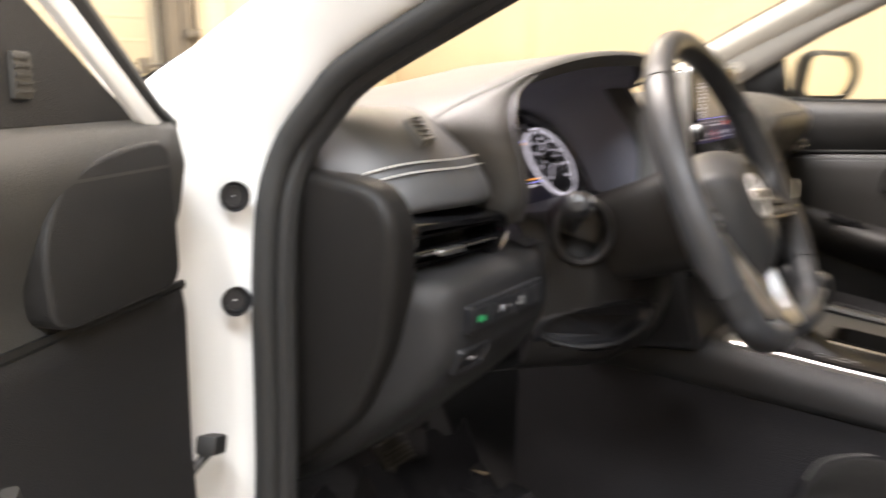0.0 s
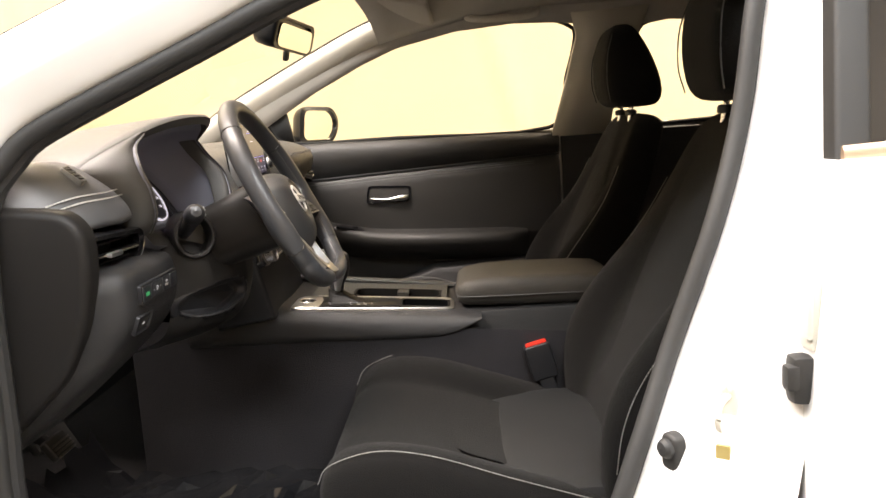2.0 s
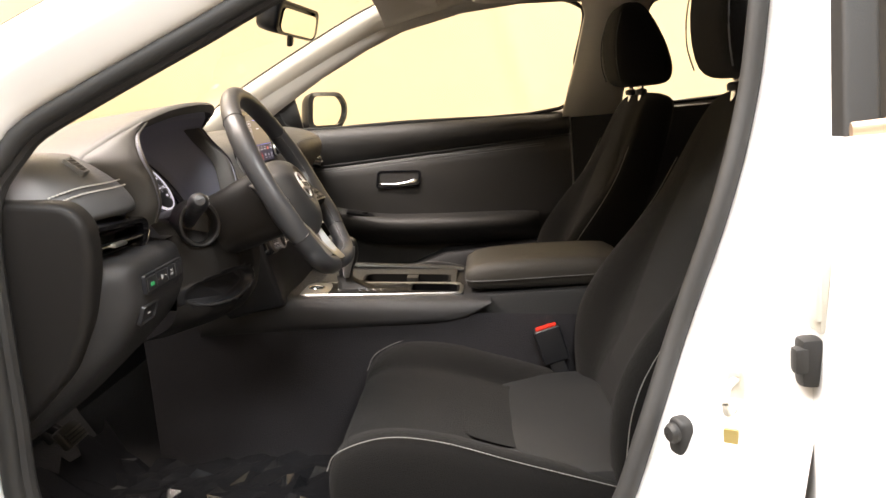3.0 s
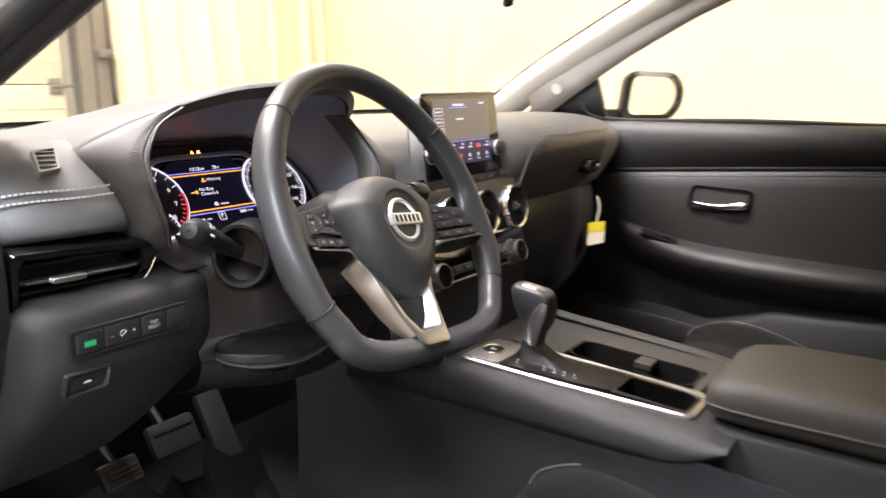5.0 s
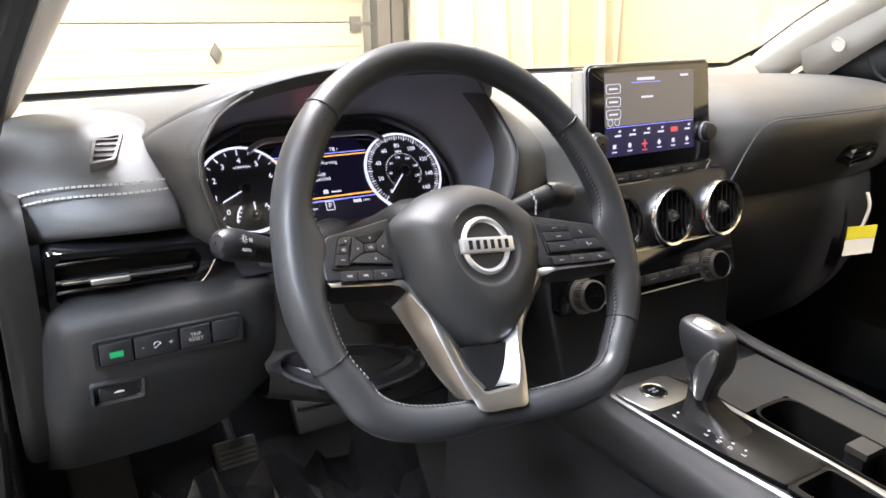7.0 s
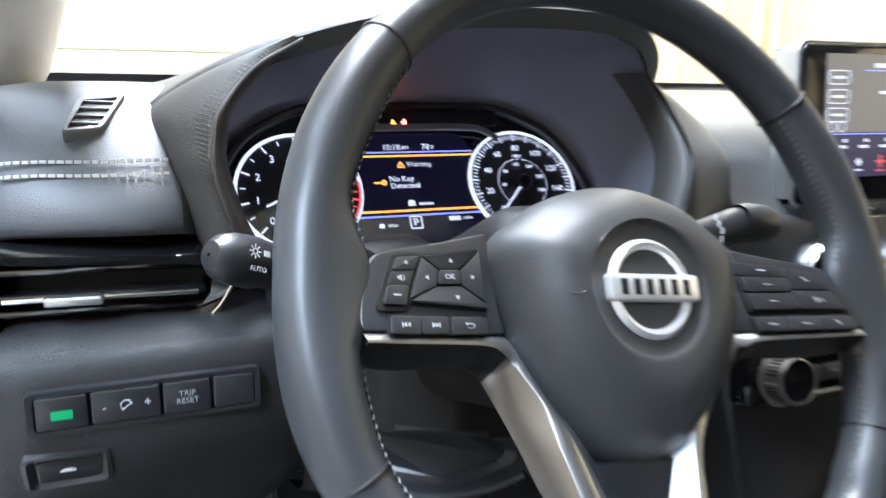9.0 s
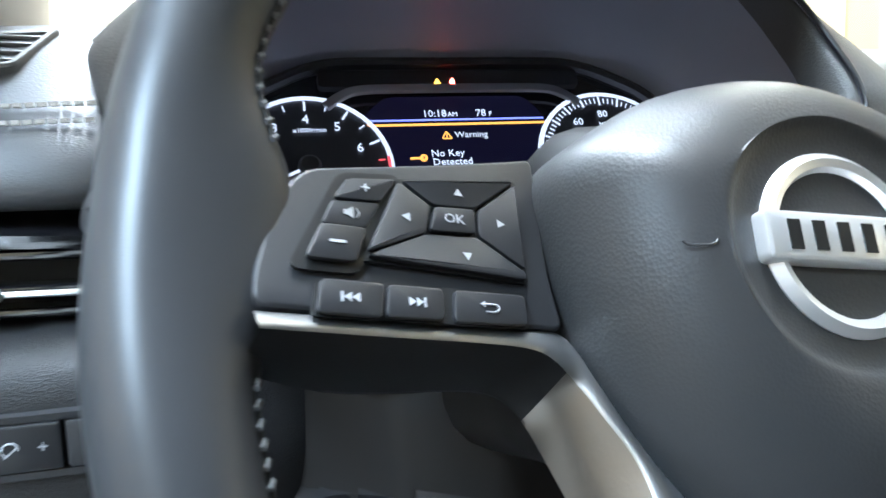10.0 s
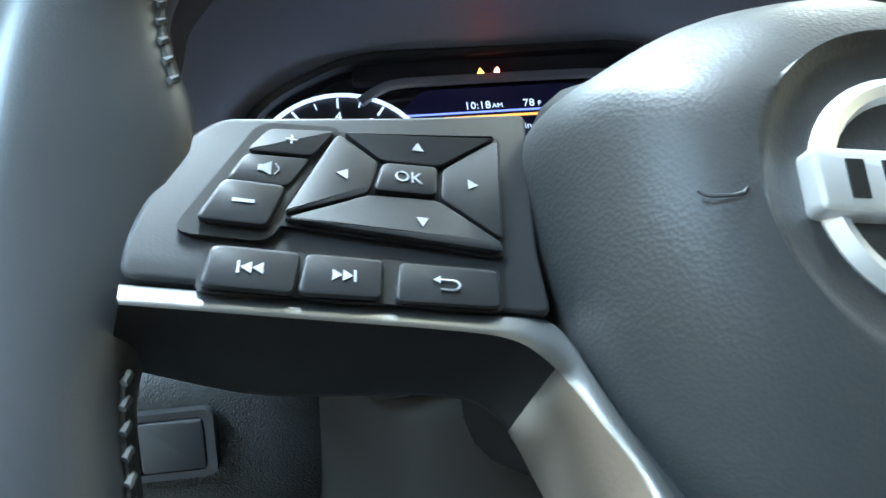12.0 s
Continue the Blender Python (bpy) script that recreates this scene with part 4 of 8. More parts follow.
# cheeks beside the cluster, from the brim and the pads to the edge of the opening
ch_o = cr([(-0.534, 0.202, 0.830), (-0.556, 0.190, 0.852), (-0.568, 0.198, 0.888), (-0.580, 0.222, 0.915), (-0.586, 0.250, 0.936), (-0.550, 0.227, 0.960), (-0.500, 0.197, 0.982)], 6)
bulge = [a_.lerp(b_, 0.5) + Vector((-0.003, -0.004, 0.002)) for a_, b_ in zip(ch_o, ch_i)]
smoothed(dpart("cheek", loft(bmesh.new(), [[p + Vector((0, 0.02, -0.004)) for p in ch_o], ch_o, bulge, ch_i, [p + Vector((0.006, 0.004, 0)) for p in ch_i], [p + Vector((0.012, 0.03, 0)) for p in ch_i]]), SOFT, "textured black cheek beside the cluster", angle=60))
bm = bmesh.new()
rib = resample(ch_i, 60)
rib_o = resample(bulge, 60)
for i, (a_, b_) in enumerate(zip(rib, rib_o)):
    if 3 < i < 57:
        sweep(bm, [a_ + Vector((0, -0.0006, 0)), a_.lerp(b_, 0.22) + Vector((-0.0004, -0.0004, 0.0004)), a_.lerp(b_, 0.42) + Vector((0, 0.0008, 0.0))], 0.0003, None, 5)
dpart("cheek_texture", bm, SOFT, "fine ribbed texture")
# lighter grey than the right edge: its pale reflection is put into the colour
bm = bmesh.new()
sweep(bm, [p + Vector((0.001, -0.001, 0)) for p in ch_i], 0.0016, None, 8)
dpart("cheek_edge", bm, TRAYGREY, "satin edge of the cluster opening")
cr_o = cr([(-0.182, 0.264, 0.948), (-0.158, 0.226, 0.926), (-0.150, 0.196, 0.903), (-0.150, 0.184, 0.875), (-0.160, 0.172, 0.835)], 8)
bulge = [a_.lerp(b_, 0.5) + Vector((0.004, -0.004, 0.003)) for a_, b_ in zip(cr_o, ch_r)]
smoothed(dpart("cheek", loft(bmesh.new(), [[p + Vector((0.02, 0.02, -0.012)) for p in cr_o], cr_o, bulge, ch_r, [p + Vector((-0.006, 0.004, 0)) for p in ch_r], [p + Vector((-0.012, 0.03, 0)) for p in ch_r]]), SOFT, "black cheek beside the cluster", angle=60))
bm = bmesh.new()
sweep(bm, [p + Vector((-0.001, -0.001, 0)) for p in ch_r], 0.0016, None, 8)
dpart("cheek_edge", bm, SATIN, "satin edge of the cluster opening")
dpart("cluster_shelf", loft(bmesh.new(), [[Vector((x, y, z)) for x in (-0.52, -0.48, -0.37, -0.26, -0.15)] for y, z in ((0.180, 0.812), (0.20, 0.818), (0.24, 0.828), (0.32, 0.835), (0.38, 0.83))]), SATIN, "black shelf below the dials")

# padded top, centre and passenger's side
R0 = [(0.66, 0.925), (0.52, 0.945), (0.40, 0.952), (0.30, 0.953), (0.22, 0.948), (0.165, 0.935), (0.135, 0.918), (0.124, 0.904), (0.122, 0.888), (0.128, 0.868), (0.14, 0.848), (0.155, 0.825), (0.175, 0.80)]
C0 = [(0.66, 0.925), (0.52, 0.945), (0.42, 0.948), (0.34, 0.945), (0.27, 0.938), (0.22, 0.925), (0.195, 0.905), (0.185, 0.885), (0.178, 0.870), (0.172, 0.860), (0.168, 0.855), (0.166, 0.852), (0.165, 0.85)]
mix = lambda k: [(a * (1 - k) + c * k, b * (1 - k) + d * k) for (a, b), (c, d) in zip(C0, R0)]
st = [(-0.16, C0), (-0.12, C0), (0.0, C0), (0.09, C0), (0.125, mix(0.15)), (0.15, mix(0.55)), (0.18, mix(0.9)), (0.22, R0), (0.32, R0), (0.42, [(y + 0.008, z) for y, z in R0]), (0.52, [(y + 0.026, z - 0.002) for y, z in R0]), (0.60, [(y + 0.048, z - 0.004) for y, z in R0]), (0.66, [(y + 0.066, z - 0.007) for y, z in R0]), (0.71, [(y + 0.085, z - 0.012) for y, z in R0])]
smoothed(dpart("passenger_pad", loft(bmesh.new(), [cr(r, 3) for r in across(st)]), SOFT, "black padded dash top", angle=50))
bm = bmesh.new()
seam = cr([(0.118, 0.138, 0.840), (0.140, 0.136, 0.875), (0.162, 0.133, 0.902), (0.188, 0.130, 0.913), (0.25, 0.1255, 0.914), (0.35, 0.1262, 0.9145), (0.44, 0.137, 0.914), (0.53, 0.162, 0.912)], 8)
sweep(bm, seam, 0.0012, None, 6)
dpart("seam", bm, LACE, "stitched seam line")
bm = bmesh.new()
stitches(bm, [p + Vector((0, -0.0012, 0.003)) for p in seam], 0.005, 0.0036, 0.0006)
dpart("stitching", bm, DARKTHREAD, smooth=False)
# recessed lower face and glove box
rows = [[Vector((x, y + max(0, x - 0.42) * 0.32, z)) for x in (0.10, 0.16, 0.24, 0.34, 0.44, 0.54, 0.64, 0.70)] for y, z in ((0.165, 0.835), (0.185, 0.815), (0.178, 0.79), (0.165, 0.76), (0.165, 0.70), (0.175, 0.63), (0.21, 0.57), (0.30, 0.53))]
smoothed(dpart("glove_box", loft(bmesh.new(), rows), SATIN, "black glove box and lower dash"))
bm = bmesh.new()
GV = axes((0.415, 0.137, 0.847), (1, 0.2, 0), (0, -0.3, 1))
loft(bm, [[GV @ Vector((x, y, h)) for x, y in o] for o, h in ((rect(0.10, 0.030, 0.012), -0.03), (rect(0.10, 0.030, 0.012), 0.002), (rect(0.088, 0.022, 0.009), 0.0), (rect(0.088, 0.022, 0.009), -0.025))], True, True)
pv = dpart("passenger_vent", bm, GLOSS, "gloss black passenger air vent")
for y in (-0.006, 0.001, 0.008):
    bm = block(bmesh.new(), (0.085, 0.0018, 0.016), (0, y, -0.008), (0, 0, 0), 0.0005)
    bm.transform(DINV @ GV)
    part("slat", bm, SATIN, pv)
bm = block(bmesh.new(), (0.016, 0.006, 0.008), (0.012, 0.002, 0.003), (0, 0, 0), 0.002)
bm.transform(DINV @ GV)
part("vent_tab", bm, CHROME, pv)
# centre stack body behind the controls
CS = axes((0.0, 0.165, 0.80), (1, 0, 0), (0, 0.16, 1))
bm = bmesh.new()
prism(bm, rounded([(-0.165, -0.20), (0.115, -0.20), (0.135, -0.06), (0.138, 0.055), (-0.175, 0.055), (-0.185, -0.06)], 0.02), 0.016, CS, 0.008, 3, -0.10)
dpart("centre_panel", bm, SATIN, "satin black centre panel behind the controls")
for x in (-0.078, 0.0145, 0.108):
    vm = axes((x, 0.146, 0.805), (1, 0.03, 0), (0, 0.10, 1))
    bm = bmesh.new()
    lathe(bm, [(0.0365, -0.012), (0.0385, -0.004), (0.0385, 0.006), (0.0365, 0.0105), (0.0335, 0.0095), (0.0325, 0.004), (0.0325, -0.015)], vm, 40)
    v = dpart("round_vent", bm, CHROME, "round air vent with chrome ring")
    bm = bmesh.new()
    lathe(bm, [(0.0325, -0.014), (0.0325, -0.006), (0.001, -0.006)], vm, 32)
    bm.transform(DINV)
    part("vent_back", bm, INK, v)
    bm = bmesh.new()
    for k in range(9):
        a = -70 + k * 17.5
        h = 0.031 * math.cos(radians(a))
        block(bm, (0.0016, 2 * h, 0.010), (0.031 * math.sin(radians(a)), 0, 0.0))
    bm.transform(vm)
    bm.transform(DINV)
    part("vane", bm, SATIN, v, smooth=False)
    bm = bmesh.new()
    lathe(bm, [(0.0085, -0.004), (0.0085, 0.004), (0.007, 0.007), (0.004, 0.008), (0.001, 0.008)], vm, 20)
    block(bm, (0.008, 0.010, 0.006), vm @ Vector((0, 0, 0.009)), (10, 0, 0), 0.003)
    bm.transform(DINV)
    part("vent_knob", bm, TRAYGREY, v, "grey turning knob")
bm = bmesh.new()
HM = axes((0.055, 0.1475, 0.785), (1, 0, 0), (0, 0.1, 1))
prism(bm, rounded([(-0.0035, -0.003), (0.0035, -0.003), (0.0, 0.0035)], 0.0005), 0.002, HM, back=-0.003)
dpart("hazard_switch", bm, REDLAMP, "small red lit hazard switch")
# climate panel with two knobs and a key row
KM = axes((-0.024, 0.142, 0.742), (1, 0, 0), (0, 0.28, 1))
bm = bmesh.new()
prism(bm, rect(0.31, 0.062, 0.012), 0.008, KM, 0.003, 2, -0.05)
clim = dpart("climate_panel", bm, GLOSS, "gloss black climate control panel")
bm = bmesh.new()
sweep(bm, [KM @ Vector((x, y, 0.008)) for x, y in ((-0.145, 0.026), (0.145, 0.026))], 0.0012, None, 8)
sweep(bm, [KM @ Vector((x, y, 0.008)) for x, y in ((-0.105, -0.027), (0.105, -0.027))], 0.0012, None, 8)
bm.transform(DINV)
part("chrome_strip", bm, SILVER, clim)
for x in (-0.114, 0.104):
    bm = bmesh.new()
    km = KM @ Matrix.Translation((x, -0.012, 0.004)) @ Matrix.Diagonal((0.86, 0.86, 0.9, 1))
    lathe(bm, [(0.025, -0.004), (0.025, 0.006), (0.0215, 0.008), (0.021, 0.024), (0.0203, 0.0270), (0.0190, 0.0276), (0.0186, 0.0255), (0.001, 0.0255)], km, 36)
    bm.transform(DINV)
    kb = part("knob", bm, PEWTER, clim, "ribbed satin metal turning knob")
    bm = bmesh.new()
    for k in range(36):
        a = 2 * math.pi * k / 36
        block(bm, (0.0014, 0.0014, 0.013), (0.0212 * math.cos(a), 0.0212 * math.sin(a), 0.016), (0, 0, math.degrees(a)))
    bm.transform(DINV @ km)
    part("knurl", bm, CHROME, kb, smooth=False)
    bm = bmesh.new()
    lathe(bm, [(0.0186, 0.0245), (0.0186, 0.0262), (0.001, 0.0264)], km, 24)
    block(bm, (0.012, 0.0014, 0.0006), km @ Vector((0, 0, 0.0266)))
    bm.transform(DINV)
    part("knob_face", bm, GLOSS, kb)
for i in range(7):
    bm = bmesh.new()
    prism(bm, rect(0.0255, 0.013, 0.002, -0.084 + i * 0.027, -0.012), 0.011, KM, 0.0012, 2, 0.004)
    bm.transform(DINV)
    k = part("key", bm, KEYCAP, clim)
    bm = bmesh.new()
    block(bm, (0.008, 0.0012, 0.0004), KM @ Vector((-0.084 + i * 0.027, -0.012, 0.0111)), (-16, 0, 0))
    bm.transform(DINV)
    part("mark", bm, PRINT, k, smooth=False)
# storage nook under the climate panel
bm = bmesh.new()
NM = axes((-0.02, 0.165, 0.665), (1, 0, 0), (0, 0.2, 1))
loft(bm, [[NM @ Vector((x, y, h)) for x, y in o] for o, h in ((rect(0.26, 0.09, 0.02), -0.02), (rect(0.26, 0.09, 0.02), 0.018), (rect(0.235, 0.072, 0.016), 0.014), (rect(0.22, 0.06, 0.014), -0.04))], True, True)
dpart("storage_nook", bm, HARD, "black open storage nook")

# ---- instrument cluster ----
clus = thing("instrument_cluster", "lit instrument cluster with two white dials and a colour display", "instrument panel", axes((-0.384, 0.2835, 0.869), (1, 0, 0), (0, 0.62, 1)))
bm = bmesh.new()
shape = rounded([(-0.160, -0.062), (0.155, -0.062), (0.160, 0.0), (0.135, 0.052), (0.085, 0.078), (-0.085, 0.078), (-0.135, 0.052), (-0.165, 0.0)], 0.02)
prism(bm, shape, -0.004, None, 0, 2, -0.02)
part("face", bm, GLOSS, clus, "gloss black dial face")
bm = bmesh.new()
sweep(bm, [Vector((x * 1.0, y * 1.0, -0.001)) for x, y in shape], 0.004, 0.005, 8, True)
part("surround", bm, SATIN, clus)
bm = bmesh.new()
prism(bm, rounded([(-0.062, -0.050), (0.066, -0.050), (0.056, 0.040), (0.045, 0.054), (-0.045, 0.054), (-0.060, 0.040)], 0.006), -0.002, None, 0, 2, -0.005)
disp = part("display", bm, DISPLAY, clus, "dark blue information display")
bm = bmesh.new()
sweep(bm, cr([(-0.082, 0.0465, 0), (-0.072, 0.0530, 0.001), (-0.060, 0.0566, 0.002), (-0.03, 0.0574, 0.002), (0.03, 0.0574, 0.002), (0.060, 0.0566, 0.002), (0.072, 0.0530, 0.001), (0.082, 0.0465, 0)], 5), 0.0035, 0.002, 8)
part("display_brow", bm, SILVER, clus, "silver brow over the display")


def dial(cx, cy, r, marks, label):
    d = part("dial", lathe(bmesh.new(), [(r, -0.003), (r, 0.0), (r - 0.002, 0.0015), (r - 0.003, 0.0)], Matrix.Translation((cx, cy, 0)), 48), GAUGEWHITE, clus, label)
    bm = bmesh.new()
    lathe(bm, [(r - 0.003, -0.003), (r - 0.003, -0.001), (0.001, -0.001)], Matrix.Translation((cx, cy, 0)), 40)
    part("dial_face", bm, DIALGREY, d)
    return d


TR = 0.0497
DY = 0.0045
tach = dial(-0.0945, DY, TR, 9, "white lit rev counter ring")
sped = dial(0.0965, DY, TR, 9, "white lit speedometer ring")
bm, bmr = bmesh.new(), bmesh.new()
for i in range(33):
    a = radians(225 - 270 * i / 32)
    big = i % 4 == 0
    if i % 2 == 0 or i > 25:
        block(bmr if i > 25 else bm, (0.0065 if big else 0.004, 0.0012 if big else 0.0007, 0.0006), (-0.0945 + (TR - 0.007) * math.cos(a), DY + (TR - 0.007) * math.sin(a), 0.0), (0, 0, math.degrees(a)))
part("scale", bm, GAUGEWHITE, tach, smooth=False)
sweep(bmr, [Vector((-0.0945 + (TR - 0.0028) * math.cos(radians(b)), DY + (TR - 0.0028) * math.sin(radians(b)), 0.0008)) for b in range(-45, 8, 4)], 0.0010, None, 6)
part("red_zone", bmr, GAUGERED, tach, "red zone of the rev counter", smooth=False)
for i in range(9):
    a = radians(225 - 270 * i / 8)
    text("numeral", str(i), 0.0085, Matrix.Translation((-0.0945 + 0.0330 * math.cos(a), DY + 0.0330 * math.sin(a), 0.0002)), GAUGEWHITE, tach)
text("caption", "x1000r/min", 0.0042, Matrix.Translation((-0.0925, DY + 0.0255, 0.0002)), GAUGEWHITE, tach)
bm = bmesh.new()
for i in range(65):
    a = radians(225 - 270 * i / 64)
    big = i % 4 == 0
    block(bm, (0.006 if big else 0.0035, 0.0011 if big else 0.0006, 0.0006), (0.0965 + (TR - 0.0065) * math.cos(a), DY + (TR - 0.0065) * math.sin(a), 0.0), (0, 0, math.degrees(a)))
for i in range(53):
    a = radians(225 - 270 * i / 52)
    block(bm, (0.0012, 0.0004, 0.0006), (0.0965 + 0.0225 * math.cos(a), DY + 0.0225 * math.sin(a), 0.0), (0, 0, math.degrees(a)))
part("scale", bm, GAUGEWHITE, sped, smooth=False)
for i in range(9):
    a = radians(225 - 270 * i / 8)
    text("numeral", str(i * 20), 0.0072, Matrix.Translation((0.0965 + 0.0328 * math.cos(a), DY + 0.0328 * math.sin(a), 0.0002)), GAUGEWHITE, sped)
    if 0 < i < 7:
        a = radians(225 - 270 * (i * 40 / 260))
        text("numeral", str(i * 40), 0.0042, Matrix.Translation((0.0965 + 0.0178 * math.cos(a), DY + 0.0178 * math.sin(a), 0.0002)), GAUGEWHITE, sped)
text("caption", "MPH", 0.0040, Matrix.Translation((0.0965, DY + 0.0250, 0.0002)), GAUGEWHITE, sped)
for cx, cy, ang, ln, ow in ((-0.0945, DY, 205, 0.030, tach), (0.0965, DY, 226, 0.036, sped), (-0.0905, DY - 0.030, 88, 0.014, tach)):
    bm = bmesh.new()
    a = radians(ang)
    block(bm, (ln, 0.0016, 0.0012), (cx + ln / 2 * math.cos(a), cy + ln / 2 * math.sin(a), 0.003), (0, 0, ang), 0.0004)
    part("needle", bm, GAUGEWHITE, ow, smooth=False)
    bm = bmesh.new()
    lathe(bm, [(0.0068 if ln > 0.02 else 0.005, -0.001), (0.0068 if ln > 0.02 else 0.005, 0.004), (0.005 if ln > 0.02 else 0.0035, 0.006), (0.001, 0.0062)], Matrix.Translation((cx, cy, 0)), 20)
    part("hub", bm, SATIN, ow)
bm = bmesh.new()
for sx in (-1, 1):
    sweep(bm, [Vector((-0.0905 + sx * (0.006 + 0.014 * math.sin(radians(b))), DY - 0.030 + 0.020 * math.cos(radians(b)) - 0.006, 0.0)) for b in range(30, 100, 10)], 0.0008, None, 6)
    for j in range(4):
        block(bm, (0.004, 0.0009, 0.0006), (-0.0905 + sx * (0.0135 + 0.002 * j), DY - 0.020 - 0.0045 * j, 0.0), (0, 0, sx * (60 - 18 * j)))
part("fuel_scale", bm, GAUGEWHITE, tach, smooth=False)
for words, size, x, y, mt in (("10:18", 0.0070, -0.0150, 0.0412, GAUGEWHITE), ("AM", 0.0045, -0.0035, 0.0406, GAUGEWHITE), ("78", 0.0070, 0.0150, 0.0412, GAUGEWHITE), ("F", 0.0045, 0.0212, 0.0406, GAUGEWHITE), ("Warning", 0.0060, 0.0062, 0.0256, SCREENWHITE), ("No Key", 0.0066, -0.0108, 0.0128, GAUGEWHITE), ("Detected", 0.0066, -0.0085, 0.0068, GAUGEWHITE), ("miles", 0.0040, 0.0400, -0.0236, SCREENWHITE), ("miles", 0.0040, -0.0250, -0.0270, SCREENWHITE)):
    text("words", words, size, Matrix.Translation((x, y, -0.0018)), mt, disp)
bm = bmesh.new()
block(bm, (0.010, 0.0036, 0.0004), (0.0285, -0.0236, -0.0018)), block(bm, (0.004, 0.0036, 0.0004), (-0.0340, -0.0270, -0.0018))
block(bm, (0.006, 0.0036, 0.0004), (-0.0060, -0.0092, -0.0018)), block(bm, (0.0045, 0.0015, 0.0004), (-0.0060, -0.0068, -0.0018)), block(bm, (0.012, 0.0018, 0.0004), (0.0065, -0.0096, -0.0018))
part("odometer", bm, SCREENWHITE, disp, smooth=False)
bm = bmesh.new()
block(bm, (0.112, 0.0010, 0.0005), (0, 0.0368, -0.0018)), block(bm, (0.116, 0.0012, 0.0005), (-0.001, -0.0192, -0.0018))
part("blue_line", bm, GAUGEBLUE, disp, smooth=False)
bm = bmesh.new()
block(bm, (0.120, 0.0014, 0.0005), (0, 0.0335, -0.0018)), block(bm, (0.110, 0.0016, 0.0005), (-0.001, -0.0150, -0.0018))
sweep(bm, [Vector((x, y, -0.0018)) for x, y in rounded([(-0.0125, 0.0232), (-0.0065, 0.0232), (-0.0095, 0.0284)], 0.0008)], 0.0005, None, 5, True)
block(bm, (0.0006, 0.0018, 0.0004), (-0.0095, 0.0257, -0.0018)), block(bm, (0.0006, 0.0005, 0.0004), (-0.0095, 0.0242, -0.0018))
sweep(bm, [Vector((-0.0345, 0.0100, -0.0018)), Vector((-0.0265, 0.0100, -0.0018))], 0.0008, None, 6)
lathe(bm, [(0.0024, -0.0022), (0.0024, -0.0014), (0.0008, -0.0014)], Matrix.Translation((-0.0262, 0.0100, 0)), 12)
part("orange_line", bm, ORANGE, disp, smooth=False)
text("words", "P", 0.0085, Matrix.Translation((-0.0052, -0.0254, -0.0018)), GAUGEWHITE, disp)
bm = bmesh.new()
o = rect(0.0095, 0.0100, 0.001, -0.0052, -0.0254)
sweep(bm, [Vector((x, y, -0.0018)) for x, y in o], 0.0005, None, 5, True)
part("gear_frame", bm, GAUGEWHITE, disp, smooth=False)
bm = bmesh.new()
prism(bm, [(-0.0135, 0.0602), (-0.0080, 0.0602), (-0.01075, 0.0652)], 0.002, None, 0, 2, 0.001)
part("warning_lamp", bm, AMBER, clus, "amber warning lamp")
bm = bmesh.new()
prism(bm, [(-0.0025, 0.0602), (0.0005, 0.0602), (0.0005, 0.0634), (-0.0007, 0.0654), (-0.0025, 0.0630)], 0.002, None, 0, 2, 0.001)
part("warning_lamp", bm, REDWARN, clus, "red warning lamp")
part("lamp_band", prism(bmesh.new(), rect(0.17, 0.012, 0.003, 0, 0.0660), 0.001, None, 0, 2, -0.004), SATIN, clus, "black band of warning lamps")
bm = bmesh.new()
cv = []
for k in range(9):
    v = k / 8
    cv.append([Vector((x * (1 - 0.06 * v), -0.062 + 0.146 * v, 0.020 - 0.014 * v + 0.004 * math.sin(math.pi * v))) for x in [-0.160 + 0.032 * i for i in range(11)]])
lens = part("lens", loft(bm, cv), glass("cluster_lens", (0.97, 0.97, 0.97)), clus, "clear curved cover lens")
lens.visible_shadow = False

# ---- touch screen ----
scr = thing("touchscreen", "upright touchscreen in a dark bezel, switched on", "touchscreen", axes((-0.004, 0.1735, 0.930), (1, 0.02, 0), (0, 0.09, 1)))
bm = bmesh.new()
prism(bm, rounded([(-0.106, -0.066), (0.110, -0.066), (0.104, 0.062), (-0.104, 0.060)], 0.008), 0.006, None, 0.003, 3, -0.024)
part("bezel", bm, GLOSS, scr, "gloss black bezel")
bm = bmesh.new()
o = rounded([(-0.107, -0.067), (0.111, -0.067), (0.105, 0.063), (-0.105, 0.061)], 0.008)
sweep(bm, [Vector((x, y, 0.001)) for x, y in o], 0.0016, 0.0022, 8, True, (0, 0, 1))
part("bezel_edge", bm, SILVER, scr, "thin silver bezel edge")
bm = bmesh.new()
block(bm, (0.0035, 0.118, 0.020), (-0.1068, -0.003, -0.010), (0, 0, -0.9), 0.0015)
part("bezel_side", bm, SILVER, scr, "satin silver side of the screen")
bm = bmesh.new()
prism(bm, [(-0.080, -0.010), (0.074, -0.010), (0.074, 0.052), (-0.080, 0.052)], 0.0068, None, 0, 2, 0.005)
part("picture", bm, SCREENGREY, scr, "grey lit upper picture")
bm = bmesh.new()
prism(bm, [(-0.083, -0.046), (0.076, -0.046), (0.074, -0.0105), (-0.080, -0.0105)], 0.0067, None, 0, 2, 0.005)
part("menu", bm, SCREENBLUE, scr, "dark blue lit menu strip")
def menu_mark(size, at, material=SCREENWHITE, turn=0):
    part("menu_mark", block(bmesh.new(), size, at, (0, 0, turn)), material, scr, smooth=False)


